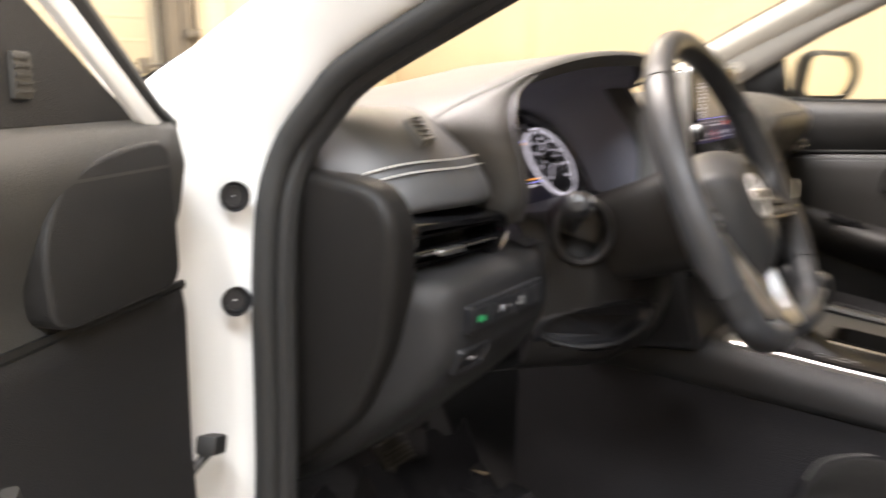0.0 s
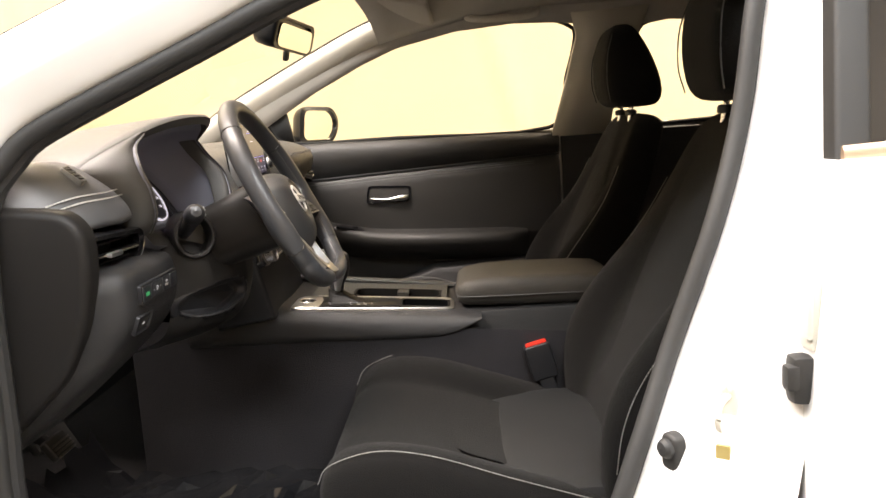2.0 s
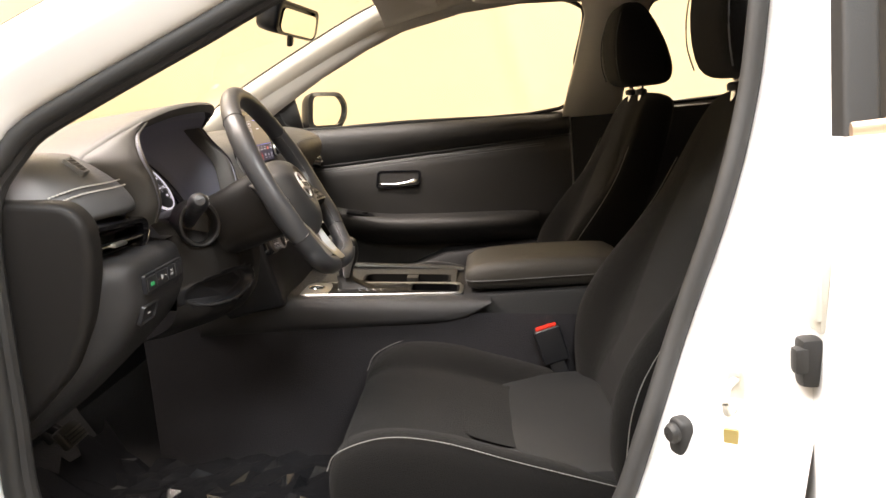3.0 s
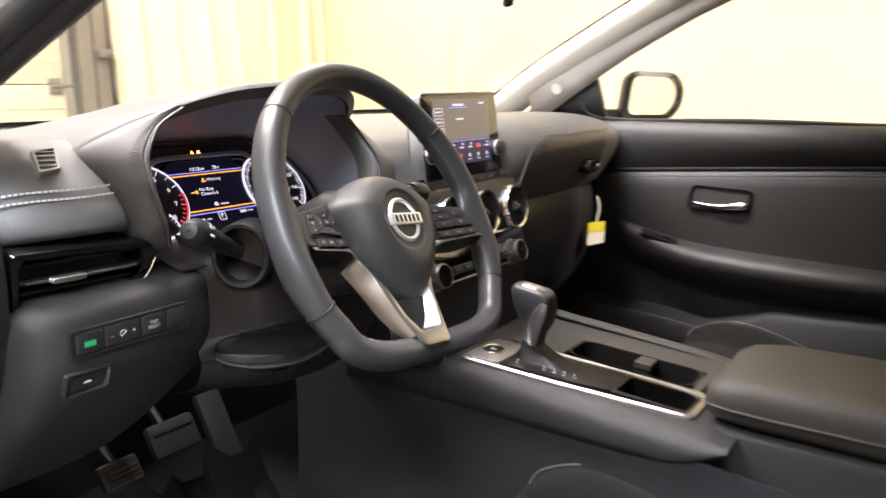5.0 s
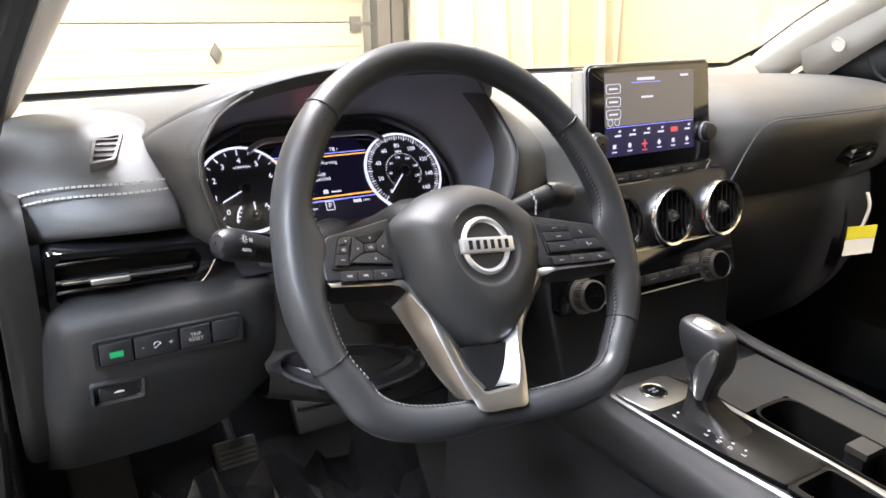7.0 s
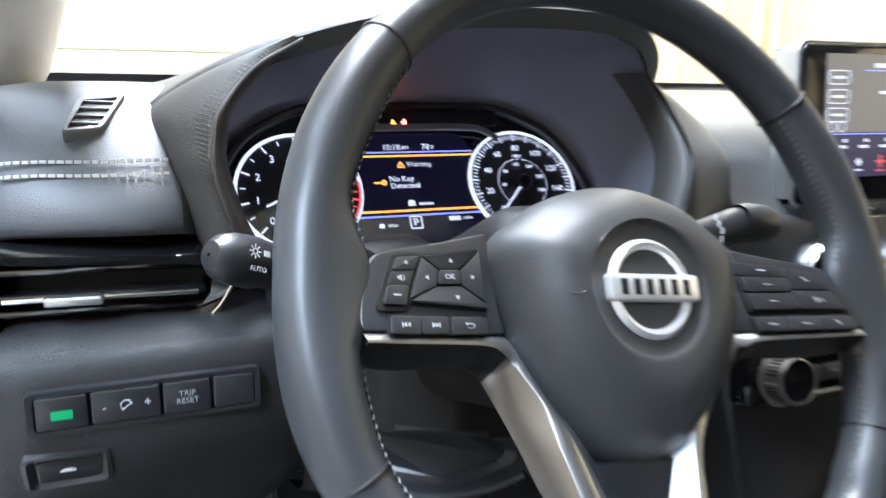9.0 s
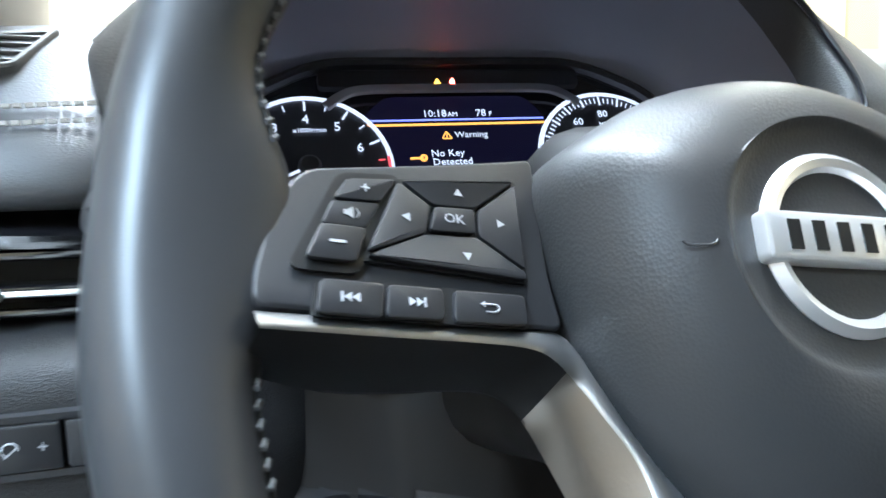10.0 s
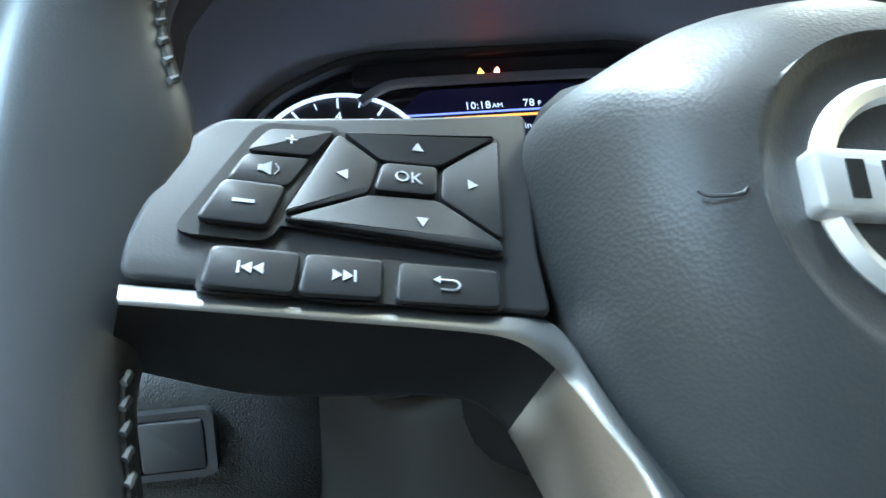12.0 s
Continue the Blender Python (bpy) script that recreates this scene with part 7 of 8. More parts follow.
    part("seat_base", block(bmesh.new(), (0.42, 0.44, 0.19), U @ Vector((0, -0.27, 0.345)), bevel=0.03), HARD, seat, "black plastic seat base")
    for s_ in (-1, 1):
        part("seat_rail", block(bmesh.new(), (0.035, 0.52, 0.03), U @ Vector((s_ * 0.17, -0.26, 0.272)), bevel=0.006), STEEL, seat, "steel seat rail")
        rows = [[U @ Vector((s_ * xx, y, z)) for y, z in ((-0.08, 0.415 + dz), (-0.20, 0.395 + dz), (-0.35, 0.360 + dz), (-0.50, 0.365 + dz), (-0.57, 0.41 + dz))] for xx, dz in ((0.236, 0.035), (0.252, 0.0), (0.250, -0.09), (0.235, -0.12))]
        part("side_valance", loft(bmesh.new(), rows), HARD, seat, "black plastic side cover")
    return seat


front_seat(-0.37, "black cloth driver's seat with pale stitching", 0.022)
front_seat(0.37, "black cloth passenger seat with pale stitching")
# belt buckles
for x in (-0.165, 0.165):
    s = 1 if x < 0 else -1
    bk = thing("belt_buckle", "black seat belt buckle with a red release button", "seat belt buckle", pose(x * 0.94, -0.412, 0.43, -14, 0, 0), "seat belt buckles")
    part("stalk", block(bmesh.new(), (0.020, 0.030, 0.06), (0, 0, 0.0), bevel=0.004), SATIN, bk)
    part("housing", block(bmesh.new(), (0.026, 0.052, 0.072), (0, 0, 0.060), bevel=0.006, seg=3), SATIN, bk, "black buckle housing")
    part("button", block(bmesh.new(), (0.017, 0.042, 0.006), (0, 0, 0.0965), bevel=0.002), RED, bk, "red release button")
    part("anchor", block(bmesh.new(), (0.010, 0.05, 0.02), (0, -0.03, -0.04), (20, 0, 0), 0.003), CREAM, bk, "pale metal anchor")

# rear bench
bench = thing("rear_bench", "black cloth rear bench seat", "car seat", Matrix.Translation((0, -1.2, 0.26)))
rows = [[Vector((x, y + 1.2 - 1.2 * 0, z - 0.26)) for x in (-0.62, -0.5, -0.25, 0, 0.25, 0.5, 0.62)] for y, z in ((-0.92, 0.30), (-0.90, 0.50), (-1.0, 0.54), (-1.2, 0.52), (-1.36, 0.48))]
thicken(part("cushion", loft(bmesh.new(), [[p + Vector((0, 0, 0)) for p in r] for r in rows]), CLOTH, bench, "black cloth bench cushion"), 0.05)
rows = [[Vector((x, y + 1.2, z - 0.26)) for x in (-0.62, -0.5, -0.25, 0, 0.25, 0.5, 0.62)] for y, z in ((-1.34, 0.46), (-1.42, 0.66), (-1.50, 0.88), (-1.56, 0.93))]
thicken(part("backrest", loft(bmesh.new(), rows), CLOTH, bench, "black cloth bench backrest"), 0.10)
for x in (-0.37, 0.37):
    part("headrest", block(bmesh.new(), (0.24, 0.09, 0.12), (x, -1.55 + 1.2, 0.985 - 0.26), bevel=0.03, seg=3), CLOTH, bench, "black cloth headrest")


# ---- passenger side: door, pillars, windows ----
SX = lambda z: 0.70 - 0.35 * (z - 0.925)
pdoor = thing("passenger_door", "black closed passenger door with chrome handle and armrest", "car door", Matrix.Translation((0.72, -0.1, 0.6)))
PINV = Matrix.Translation((-0.72, 0.1, -0.6))


def ppart(name, bm, material, label="", parent=None, **k):
    bm.transform(PINV)
    return part(name, bm, material, parent or pdoor, label, **k)


def door_rows(bands, ys):
    """Rows along y for (x, z) bands; x may bulge with y."""
    return [[Vector((x, y, z + slope * y)) for y in ys] for x, z, slope in bands]


ys = (0.40, 0.33, 0.25, 0.12, 0.0, -0.15, -0.30, -0.45, -0.545, -0.555)
ppart("upper_trim", loft(bmesh.new(), door_rows(((0.715, 0.922, 0.02), (0.700, 0.926, 0.02), (0.682, 0.918, 0.02), (0.672, 0.895, 0.015), (0.675, 0.866, 0.0), (0.690, 0.835, -0.045), (0.697, 0.822, -0.045)), ys)), DOORSKIN, "soft black upper door trim", angle=60)
ppart("seam_groove", sweep(bmesh.new(), [Vector((0.690, y, 0.8225 - 0.043 * y)) for y in ys], 0.0025, 0.0035, 8), INK)
ppart("middle_panel", loft(bmesh.new(), door_rows(((0.696, 0.821, -0.043), (0.688, 0.813, -0.043), (0.684, 0.78, -0.04), (0.686, 0.72, 0.0), (0.692, 0.67, 0.06), (0.694, 0.645, 0.06)), ys)), DOORSKIN, "black padded door insert", angle=60)
for dz in (0.0, -0.006):
    bm = bmesh.new()
    stitches(bm, cr([(0.6885, 0.26, 0.7975 + dz), (0.6870, 0.12, 0.8035 + dz), (0.6865, -0.10, 0.8130 + dz), (0.6865, -0.30, 0.8215 + dz), (0.6868, -0.48, 0.8290 + dz)], 6), 0.006, 0.0045, 0.0006)
    ppart("insert_stitching", bm, LACE, "stitched line on the insert", smooth=False)
rows = []
for y, zt, pro in ((0.20, 0.690, 0.012), (0.14, 0.672, 0.03), (0.06, 0.652, 0.052), (0.0, 0.642, 0.060), (-0.12, 0.634, 0.062), (-0.25, 0.628, 0.062), (-0.36, 0.624, 0.056), (-0.42, 0.620, 0.035), (-0.45, 0.615, 0.010)):
    rows.append([Vector((0.700, y, zt + 0.012)), Vector((0.696 - pro * 0.5, y, zt + 0.010)), Vector((0.694 - pro, y, zt)), Vector((0.694 - pro, y, zt - 0.025)), Vector((0.694 - pro * 0.7, y, zt - 0.055)), Vector((0.700, y, zt - 0.085))])
smoothed(ppart("armrest", loft(bmesh.new(), rows), DOORSKIN, "black padded door armrest", angle=80))
bm = block(bmesh.new(), (0.030, 0.088, 0.007), (0.670, 0.085, 0.6650), (14, -8, 0), 0.003)
block(bm, (0.010, 0.018, 0.007), (0.669, 0.072, 0.6660), (6, -8, 0), 0.002)
ppart("window_switch", bm, BLACKPLATE, "black plate with the window switch")
ppart("lower_panel", loft(bmesh.new(), door_rows(((0.700, 0.66, 0.05), (0.705, 0.58, 0.0), (0.700, 0.52, 0.0), (0.705, 0.42, 0.0), (0.72, 0.32, 0.0)), ys)), HARD, "hard black lower door panel")
rows = []
for y, z in ((0.28, 0.50), (0.10, 0.49), (-0.02, 0.475), (-0.08, 0.495), (-0.16, 0.525), (-0.42, 0.535), (-0.50, 0.53)):
    rows.append([Vector((0.70, y, z + 0.012)), Vector((0.655, y, z)), Vector((0.648, y, z - 0.012)), Vector((0.652, y, 0.38)), Vector((0.69, y, 0.33))])
ppart("door_pocket", loft(bmesh.new(), rows), HARD2, "dark grey door pocket")
HMX = axes((0.684, -0.033, 0.758), (0, -1, 0.0), (0.06, 0, 1))
bm = bmesh.new()
ho, hi = rounded([(-0.068, -0.024), (0.066, -0.026), (0.074, 0.022), (-0.058, 0.030)], 0.014), rounded([(-0.062, -0.019), (0.060, -0.021), (0.067, 0.017), (-0.053, 0.024)], 0.011)
loft(bm, [[HMX @ Vector((x, y, h)) for x, y in o] for o, h in ((ho, -0.006), (ho, 0.003), (hi, 0.003), ([(x * 0.9, y * 0.85) for x, y in hi], -0.022))], True, True)
hb = ppart("handle_bowl", bm, GLOSS, "gloss black handle bowl")
bm = bmesh.new()
rows = []
for x, y, w, h, z in ((-0.056, -0.008, 0.002, 0.002, -0.002), (-0.044, -0.010, 0.003, 0.003, 0.002), (-0.01, -0.015, 0.0035, 0.0035, 0.006), (0.02, -0.015, 0.006, 0.004, 0.008), (0.045, -0.011, 0.0085, 0.004, 0.008), (0.060, -0.010, 0.008, 0.004, 0.006), (0.064, -0.010, 0.004, 0.002, 0.003)):
    rows.append([HMX @ Vector((x, y + w * math.sin(a * 0.5236), z + h * math.cos(a * 0.5236))) for a in range(12)])
loft(bm, rows, True, True)
bm.transform(PINV)
smoothed(part("handle", bm, CHROME, hb, "chrome pull handle", angle=80))
# window openings and panes: outline in (y, z)
WF = [(0.297, 0.985), (0.30, 1.004), (0.146, 1.080), (0.002, 1.146), (-0.101, 1.183), (-0.266, 1.215), (-0.426, 1.225), (-0.530, 1.222), (-0.585, 1.203), (-0.604, 1.172), (-0.578, 1.06), (-0.535, 0.925), (-0.066, 0.925), (0.244, 0.931)]
WR = [(-0.775, 1.165), (-0.800, 1.195), (-0.86, 1.206), (-1.05, 1.19), (-1.20, 1.15), (-1.30, 1.07), (-1.32, 0.93), (-1.0, 0.918), (-0.70, 0.915), (-0.712, 0.96)]


def side_pt(y, z, dx=0.0, s=1):
    return Vector((s * (SX(z) + dx), y, z))


for s in (1, -1):
    if s > 0:
        # solid side wall with both openings left free
        def side_sheet(name, outline, material, dx, label):
            bm = bmesh.new()
            rows = []
            for pts in outline:
                rows.append([side_pt(y, z, dx, 1) for y, z in pts])
            return thicken(part(name, loft(bm, rows), material, car, label, angle=60), 0.02, 0)
        up = [(0.42, 0.955), (0.30, 1.022), (0.146, 1.098), (0.002, 1.164), (-0.101, 1.201), (-0.266, 1.233), (-0.426, 1.243), (-0.56, 1.238), (-0.66, 1.232), (-0.76, 1.222), (-0.86, 1.222), (-1.05, 1.206), (-1.21, 1.165), (-1.36, 1.09), (-1.50, 1.0)]
        lo = [(0.40, 0.93), (0.28, 1.000), (0.146, 1.074), (0.002, 1.140), (-0.101, 1.178), (-0.266, 1.210), (-0.426, 1.220), (-0.56, 1.214), (-0.66, 1.20), (-0.76, 1.19), (-0.86, 1.202), (-1.05, 1.186), (-1.195, 1.145), (-1.33, 1.07), (-1.46, 0.98)]
        top2 = [(y - 0.0, z + 0.075) for y, z in up]
        side_sheet("roof_rail", [top2, up, lo], LINER, -0.010, "warm grey roof rail trim")
        side_sheet("centre_pillar", [[(-0.535, 0.90), (-0.578, 1.06), (-0.604, 1.172), (-0.588, 1.235)], [(-0.60, 0.90), (-0.63, 1.06), (-0.65, 1.172), (-0.65, 1.235)], [(-0.705, 0.90), (-0.712, 0.96), (-0.772, 1.165), (-0.80, 1.24)]], PILLAR, -0.02, "warm grey centre pillar trim")
        side_sheet("rear_pillar", [[(-1.30, 0.90), (-1.32, 0.95), (-1.28, 1.08), (-1.2, 1.16)], [(-1.62, 0.90), (-1.60, 0.95), (-1.52, 1.05), (-1.4, 1.18)]], PILLAR, -0.02, "warm grey rear pillar trim")
        bm = bmesh.new()
        sweep(bm, [side_pt(p.x, p.y, -0.004, 1) for p in resample(cr([(a, b, 0) for a, b in WF], 4, True), 120, True)], 0.006, 0.006, 8, True, (1, 0, 0.35))
        part("window_seal", bm, RUBBER, car, "black window seal")
        bm = bmesh.new()
        sweep(bm, [side_pt(p.x, p.y, -0.004, 1) for p in resample(cr([(a, b, 0) for a, b in WR], 4, True), 100, True)], 0.006, 0.006, 8, True, (1, 0, 0.35))
        part("window_seal", bm, RUBBER, car, "black window seal")
        for name, o in (("door_window", WF), ("rear_window", WR)):
            bm = bmesh.new()
            bm.faces.new([bm.verts.new(side_pt(y, z, 0.004, 1)) for y, z in o])
            w = part(name, bm, SIDEGLASS, car, "clear side window", smooth=False)
            w.visible_shadow = False
    # outer sides of the body
rows = [[Vector((x, y, z)) for y in (0.42, 0.2, 0.0, -0.3, -0.6, -1.0, -1.4)] for x, z in ((0.735, 0.92), (0.79, 0.90), (0.86, 0.85), (0.885, 0.72), (0.88, 0.55), (0.86, 0.40), (0.84, 0.28))]
thicken(part("side_skin", loft(bmesh.new(), rows), PAINT, car, "white passenger side doors"), 0.01)
rows = [[Vector((x, y, z)) for y in (-0.56, -0.70, -1.0, -1.4)] for x, z in ((0.70, 0.915), (0.685, 0.90), (0.68, 0.80), (0.69, 0.60), (0.71, 0.35))]
part("rear_door_trim", loft(bmesh.new(), rows), HARD, car, "black rear door trim")
rows = [[Vector((-x, y, z)) for y in (-0.66, -0.80, -1.0, -1.4)] for x, z in ((0.74, 0.90), (0.72, 0.88), (0.71, 0.80), (0.72, 0.60), (0.74, 0.35))]
part("rear_door_trim", loft(bmesh.new(), rows), HARD, car, "black rear door trim")
# sail panel and door mirror, passenger's side
bm = bmesh.new()
loft(bm, [[side_pt(y, z, -0.008) for y, z in r] for r in (((0.42, 0.93), (0.44, 0.945), (0.40, 0.965)), ((0.30, 0.928), (0.31, 0.965), (0.295, 1.005)), ((0.235, 0.926), (0.238, 0.965), (0.245, 1.028)))])
thicken(part("sail_panel", bm, HARD, car, "black mirror sail panel"), 0.012, 1)


def door_mirror(m, label):
    mir = thing("door_mirror", label, "mirror", m)
    o = rounded([(-0.098, -0.056), (0.050, -0.060), (0.080, -0.030), (0.092, 0.016), (0.064, 0.056), (-0.078, 0.062)], 0.03, 5)
    rows = [[Vector((x * k, y * k, z)) for x, y in o] for k, z in ((1.0, 0.0), (0.99, -0.012), (0.90, -0.035), (0.70, -0.060), (0.3, -0.075))]
    rows.insert(0, [Vector((x * 0.84, y * 0.80, 0.006)) for x, y in o])
    rows.insert(0, [Vector((x * 0.82, y * 0.78, -0.010)) for x, y in o])
    part("shell", loft(bmesh.new(), rows, True, True), BLACKPLATE, mir, "black mirror shell", angle=50)
    bm = bmesh.new()
    prism(bm, [(x * 0.825, y * 0.785) for x, y in o], -0.004, None, 0, 2, -0.008)
    part("mirror_glass", bm, MIRROR, mir, smooth=False)
    part("foot", block(bmesh.new(), (0.10, 0.05, 0.035), (-0.11, -0.055, -0.05), bevel=0.01), SATIN, mir)
    return mir


door_mirror(axes((0.885, 0.190, 0.980), (0.83, -0.56, 0.0), (0, 0, 1)), "gloss black passenger door mirror")

# ---- rear view mirror ----
rv = thing("rear_view_mirror", "black rear view mirror hanging from the windscreen", "mirror", axes((-0.03, 0.055, 1.158), (0.991, -0.131, -0.02), (0, -0.31, 0.95)))
o = rounded([(-0.118, -0.022), (-0.100, -0.034), (0.100, -0.034), (0.118, -0.022), (0.112, 0.030), (-0.112, 0.030)], 0.018, 4)
rows = [[Vector((x * k, y * k, z)) for x, y in o] for k, z in ((0.78, -0.003), (0.80, 0.004), (0.95, 0.005), (1.0, 0.000), (1.0, -0.016), (0.93, -0.036), (0.60, -0.054))]
part("shell", loft(bmesh.new(), rows, True, True), BLACKPLATE, rv, "black mirror shell", angle=50)
# glass cut small: the shell's black border stands in for the dark cabin's reflection
bm = bmesh.new()
prism(bm, [(x * 0.79 + 0.006, y * 0.70 - 0.005) for x, y in o], 0.0055, None, 0, 2, -0.001)
part("mirror_glass", bm, MIRROR, rv, smooth=False)
bm = bmesh.new()
block(bm, (0.016, 0.022, 0.010), (0.0, -0.042, -0.006), (0, 0, 20), 0.004)
part("dip_lever", bm, SATIN, rv)
bm = bmesh.new()
sweep(bm, cr([(0, 0.01, -0.035), (0, 0.03, -0.065), (0, 0.055, -0.085)], 4), 0.010, 0.008, 10)
block(bm, (0.05, 0.06, 0.03), (0, 0.070, -0.095), (30, 0, 0), 0.008)
part("mount", bm, SATIN, rv)

# ---- overhead ----
ohc = thing("overhead_console", "warm grey overhead console with reading lamps", "ceiling console", pose(0.0, -0.185, 1.268, 9, 0, 0))
bm = bmesh.new()
loft(bm, [[Vector((x * k, y * k, z)) for x, y in rect(0.19, 0.17, 0.03)] for k, z in ((1.05, 0.012), (1.0, -0.012), (0.93, -0.018), (0.5, -0.019))], True, True)
part("housing", bm, PILLAR, ohc, angle=50)
part("lamp_lens", block(bmesh.new(), (0.075, 0.032, 0.006), (-0.03, -0.03, -0.021), bevel=0.002), TAGWHITE, ohc, "pale lamp lens")
part("lamp_lens", block(bmesh.new(), (0.04, 0.032, 0.006), (0.05, -0.03, -0.021), bevel=0.002), TAGWHITE, ohc, "pale lamp lens")
part("sunglass_lid", block(bmesh.new(), (0.13, 0.055, 0.010), (0, 0.035, -0.020), bevel=0.004), PILLAR, ohc)
for x in (-0.34, 0.34):
    vis = thing("sun_visor", "warm grey folded sun visor", "sun visor", pose(x, -0.140, 1.246, 14, 0, 0), "sun visors")
    part("panel", block(bmesh.new(), (0.36, 0.15, 0.018), (0, 0, 0), bevel=0.008, seg=3), LINER, vis, "warm grey visor panel")
    part("pivot", block(bmesh.new(), (0.04, 0.02, 0.016), (0.16 * (1 if x > 0 else -1), 0.082, 0.004), bevel=0.004), PILLAR, vis)
gh = thing("grab_handle", "warm grey grab handle on the roof rail", "grab handle", Matrix.Translation((0.575, -0.40, 1.242)))
bm = bmesh.new()
sweep(bm, cr([(0.0, 0.10, 0.01), (-0.022, 0.092, -0.004), (-0.034, 0.05, -0.012), (-0.034, -0.05, -0.012), (-0.022, -0.092, -0.004), (0.0, -0.10, 0.01)], 5), 0.008, 0.010, 10)
part("bar", bm, PILLAR, gh)

# ---- open driver's door ----
# its own frame: the door runs along -y from the hinge, its inner face looks to +x
ddoor = thing("driver_door", "white driver's door standing open, black inner trim", "car door", pose(-0.872, 0.268, 0.60, 0, 0, -68))
ysd = (0.034, 0.026, 0.0, -0.06, -0.15, -0.30, -0.50, -0.70, -0.90, -1.02)
bands = ((-0.045, 0.352), (-0.010, 0.357), (0.006, 0.345), (0.010, 0.320), (0.002, 0.285), (-0.008, 0.262), (-0.010, 0.24), (-0.006, 0.228))
part("inner_trim", loft(bmesh.new(), [[Vector((x - (0.02 if y > 0.03 else 0), y, z)) for y in ysd] for x, z in bands]), SOFT, ddoor, "soft black upper door trim", angle=60)
bands = ((-0.012, 0.232), (-0.002, 0.226), (0.000, 0.21), (-0.004, 0.10), (0.004, 0.0), (0.006, -0.10), (-0.004, -0.2), (-0.03, -0.27))
part("lower_trim", loft(bmesh.new(), [[Vector((x - (0.02 if y > 0.03 else 0), min(y, 0.034 - 0.20 * max(0, 0.2 - z) * 0.5), z)) for y in ysd] for x, z in bands]), HARD2, ddoor, "hard black lower door trim", angle=60)
part("trim_seam", sweep(bmesh.new(), [Vector((-0.004, y, 0.2285)) for y in (0.03, -0.1, -0.4, -0.9)], 0.003, 0.004, 6), INK, ddoor)
bm = bmesh.new()
o = rounded([(0.012, 0.234), (-0.112, 0.234), (-0.112, 0.290), (-0.092, 0.322), (-0.050, 0.336), (0.012, 0.340)], 0.02)
prism(bm, ccw(o), 0.0098, Matrix(((0, 0, 1, 0.0), (1, 0, 0, 0), (0, 1, 0, 0), (0, 0, 0, 1))), 0.004, 3, -0.02)
part("speaker_recess", bm, HARD, ddoor, "dark recess in the door trim")
rows = []
for y, pro in ((-0.14, 0.0), (-0.18, 0.03), (-0.26, 0.05), (-0.5, 0.055), (-0.8, 0.05), (-0.88, 0.0)):
    rows.append([Vector((-0.01, y, 0.16)), Vector((pro, y, 0.155)), Vector((0.004 + pro, y, 0.13)), Vector((pro * 0.5, y, 0.08)), Vector((-0.008, y, 0.05))])
part("armrest", loft(bmesh.new(), rows), SOFT, ddoor, "black padded armrest")
sk = [[Vector((x, y, z)) for y in (0.02, 0.0, -0.3, -0.7, -1.04)] for x, z in ((-0.05, 0.348), (-0.095, 0.33), (-0.125, 0.2), (-0.13, 0.05), (-0.12, -0.1), (-0.095, -0.28), (-0.05, -0.30))]
thicken(part("outer_skin", loft(bmesh.new(), sk), PAINT, ddoor, "white outer door panel"), 0.012)
part("hinge_face", block(bmesh.new(), (0.085, 0.010, 0.62), (-0.068, 0.014, 0.02), bevel=0.004), PAINT, ddoor, "white hinge-side edge")
bm = bmesh.new()
prism(bm, ccw([(-0.004, 0.352), (-0.30, 0.352), (-0.30, 0.60)]), 0.004, Matrix(((0, 0, 1, -0.008), (1, 0, 0, 0), (0, 1, 0, 0), (0, 0, 0, 1))), 0.003, 2, -0.02)
sail = part("sail_panel", bm, HARD, ddoor, "black sail panel with a tweeter grille")
bm = block(bmesh.new(), (0.006, 0.013, 0.026), (-0.003, -0.100, 0.381), (-4, 0, 0), 0.002)
for k in range(5):
    block(bm, (0.007, 0.012, 0.0016), (-0.0025, -0.100, 0.3725 + k * 0.0045))
part("tweeter_grille", bm, TRAYGREY, sail, "grey tweeter grille")
bm = bmesh.new()
sweep(bm, [Vector((-0.004, 0.020, 0.338)), Vector((-0.004, -0.0, 0.356)), Vector((-0.006, -0.066, 0.424)), Vector((-0.02, -0.25, 0.60)), Vector((-0.05, -0.5, 0.72))], 0.0085, 0.006, 8, False, (1, 0, 0))
part("window_frame", bm, PAINT, ddoor, "white window frame")
bm = bmesh.new()
sweep(bm, [Vector((-0.006, 0.034, 0.345)), Vector((-0.006, 0.016, 0.358)), Vector((-0.008, -0.048, 0.428)), Vector((-0.022, -0.23, 0.61)), Vector((-0.052, -0.48, 0.735))], 0.0075, 0.007, 8, False, (1, 0, 0))
part("frame_seal", bm, RUBBER, ddoor, "black frame seal")
for z in (0.19, 0.10, -0.02):
    part("hinge_stop", block(bmesh.new(), (0.03, 0.012, 0.02), (-0.03, 0.036, z), bevel=0.004), PAINT, ddoor)

# ---- hang tag, pedals, mat ----
tag = thing("hang_tag", "white paper hang tag with a yellow band hanging from the dash", "tag", axes((0.477, 0.158, 0.722), (0.995, 0.0, -0.09), (0, 0.03, 1)))
part("paper", prism(bmesh.new(), rounded([(-0.043, -0.046), (0.043, -0.046), (0.046, 0.0), (-0.040, 0.0)], 0.003), 0.0006), TAGWHITE, tag, "white paper", smooth=False)
part("band", prism(bmesh.new(), [(-0.0415, -0.020), (0.0445, -0.020), (0.046, 0.001), (-0.040, 0.001)], 0.0012), TAGYELLOW, tag, "yellow printed band", smooth=False)
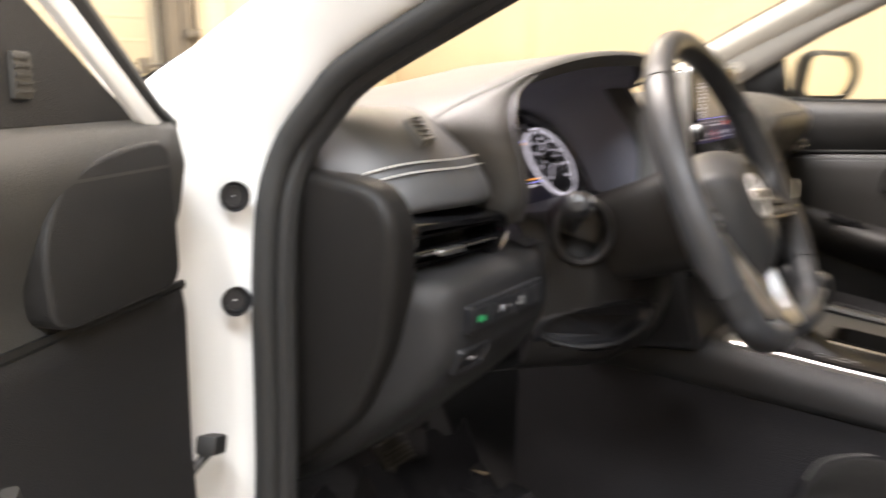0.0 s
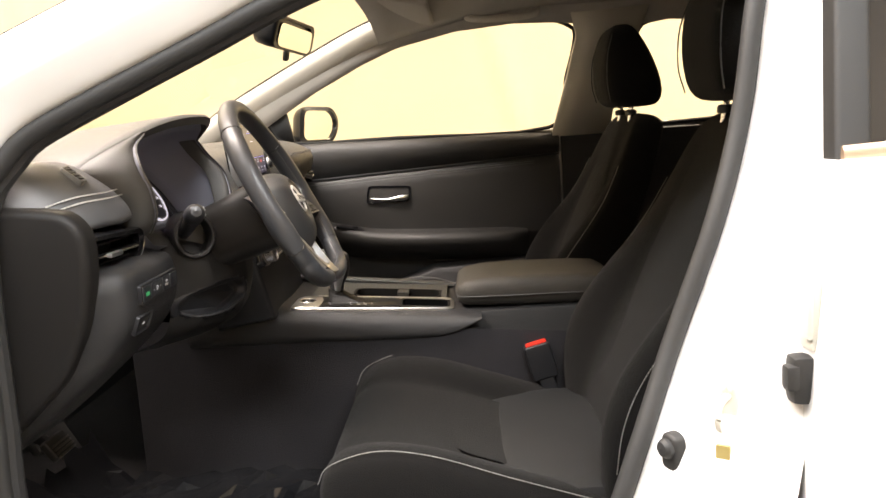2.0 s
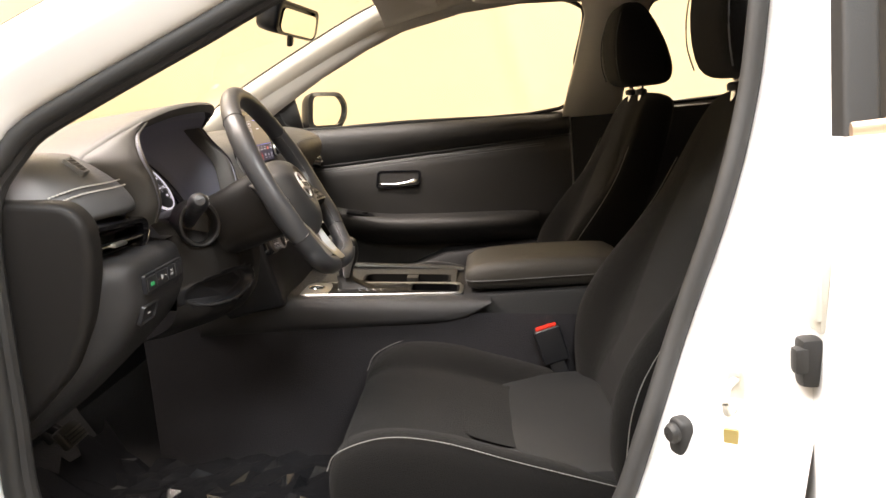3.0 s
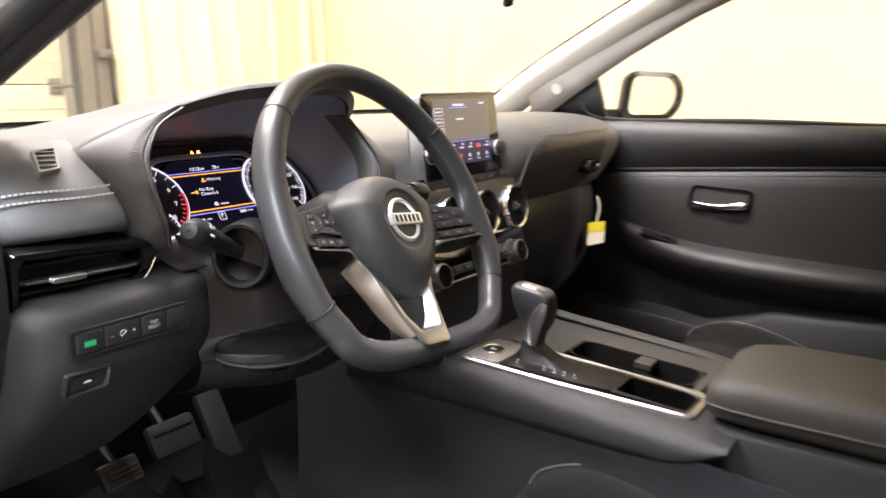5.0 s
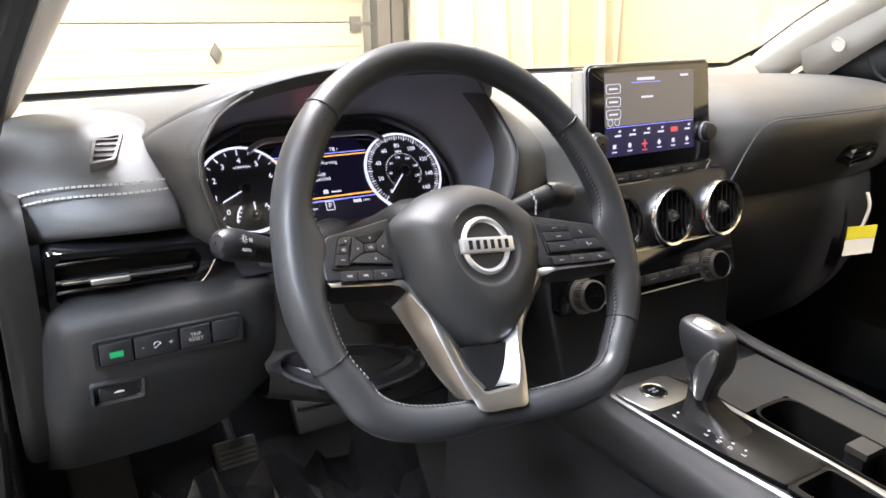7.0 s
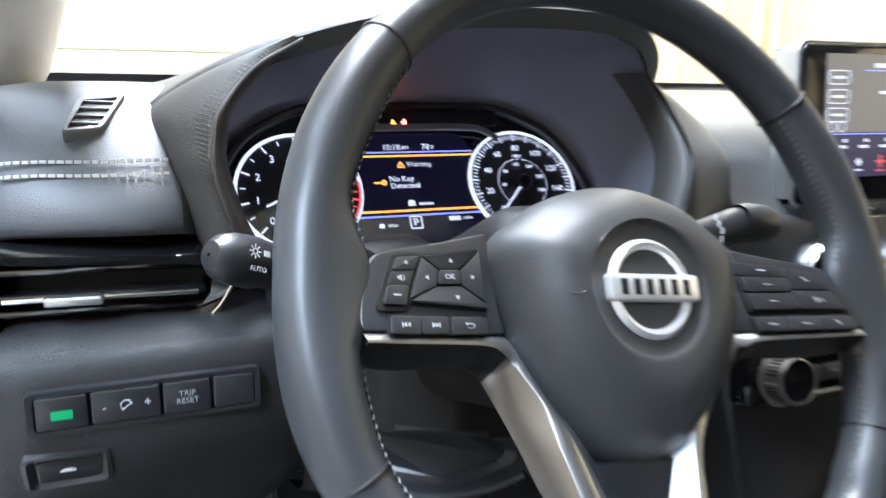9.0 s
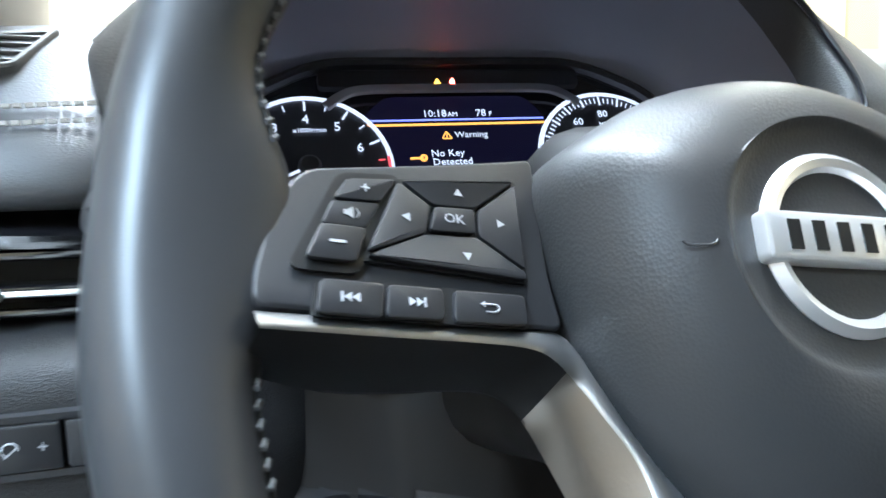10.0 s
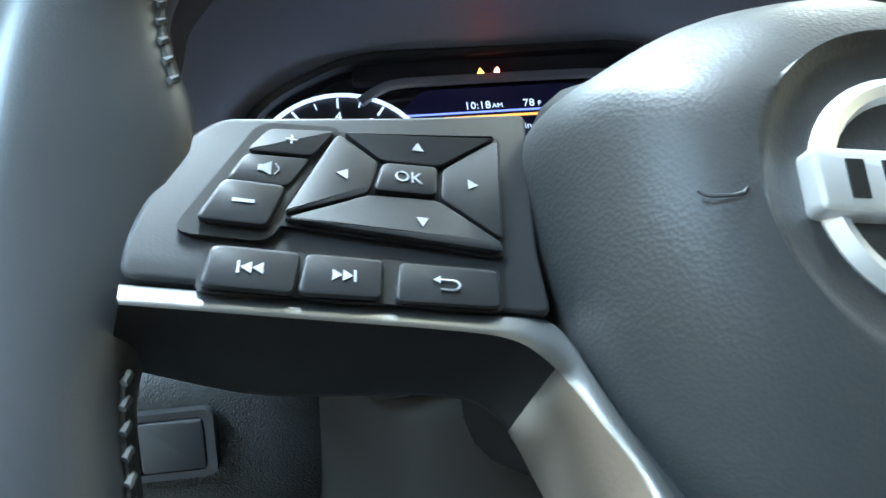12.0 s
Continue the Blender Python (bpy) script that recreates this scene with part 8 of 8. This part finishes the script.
st_ = part("strap", loft(bmesh.new(), [[p + Vector((-0.0055, 0, 0)), p + Vector((0.0055, 0, 0))] for p in cr([(0.0, -0.004, 0.0), (0.010, 0.02, 0.001), (0.010, 0.036, 0.002), (0.002, 0.055, 0.0)], 5)]), TAGWHITE, tag, "white paper strap")
thicken(st_, 0.0006)

ped = thing("pedals", "black rubber brake pedal and accelerator", "pedal", Matrix.Translation((-0.35, 0.545, 0.43)))
bm = block(bmesh.new(), (0.085, 0.018, 0.055), (0.03, -0.02, 0.03), (-30, 0, 0), 0.008)
for k in range(4):
    block(bm, (0.070, 0.005, 0.004), (0.03, -0.031 + 0.003 * k, 0.012 + k * 0.011), (-30, 0, 0))
part("brake", bm, RUBBER, ped, "ribbed brake pedal pad")
bm = bmesh.new()
sweep(bm, cr([(0.03, 0.0, 0.03), (0.03, 0.10, 0.12), (0.03, 0.16, 0.22)], 4), 0.008, 0.012, 8)
part("brake_arm", bm, SATIN, ped)
part("accelerator", block(bmesh.new(), (0.05, 0.02, 0.15), (0.15, 0.02, -0.02), (-28, 0, 0), 0.008), RUBBER, ped, "black accelerator pad")
part("footrest", block(bmesh.new(), (0.09, 0.03, 0.20), (-0.28, 0.12, -0.04), (-38, 0, 0), 0.012), HARD, ped, "black foot rest")
park = thing("parking_brake_pedal", "small ribbed foot brake pedal beside the dash end", "pedal", Matrix.Translation((-0.487, 0.397, 0.506)))
bm = block(bmesh.new(), (0.056, 0.014, 0.036), (0, 0, 0), (-35, 0, 0), 0.006, 3)
part("pad", bm, RUBBER, park, "black rubber pedal pad")
for k in range(4):
    part("rib", block(bmesh.new(), (0.046, 0.004, 0.003), (0, -0.0105 + 0.0055 * (k - 1.5) * 0.57, -0.0065 + (k - 1.5) * 0.0055 + 0.006), (-35, 0, 0), 0.001), TRAYGREY, park)
bm = bmesh.new()
sweep(bm, cr([(0.0, 0.005, 0.0), (0.0, 0.06, 0.04), (0.0, 0.12, 0.14)], 4), 0.007, 0.010, 8)
part("arm", bm, SATIN, park)

rnd = random.Random(5)
rows = []
for i in range(25):
    row = []
    for j in range(19):
        x, y = -0.62 + 0.46 * (j + rnd.uniform(-0.35, 0.35)) / 18, 0.52 - 0.62 * (i + rnd.uniform(-0.35, 0.35)) / 24
        row.append(Vector((x, y, 0.288 + 0.020 * rnd.random() ** 2 + 0.104 * max(0, (y - 0.44) / 0.08) ** 2)))
    rows.append(row)
tagged(part("floor_film", loft(bmesh.new(), rows), FLOORPLASTIC, smooth=False), "crumpled clear plastic film over the driver's footwell", "protective film")
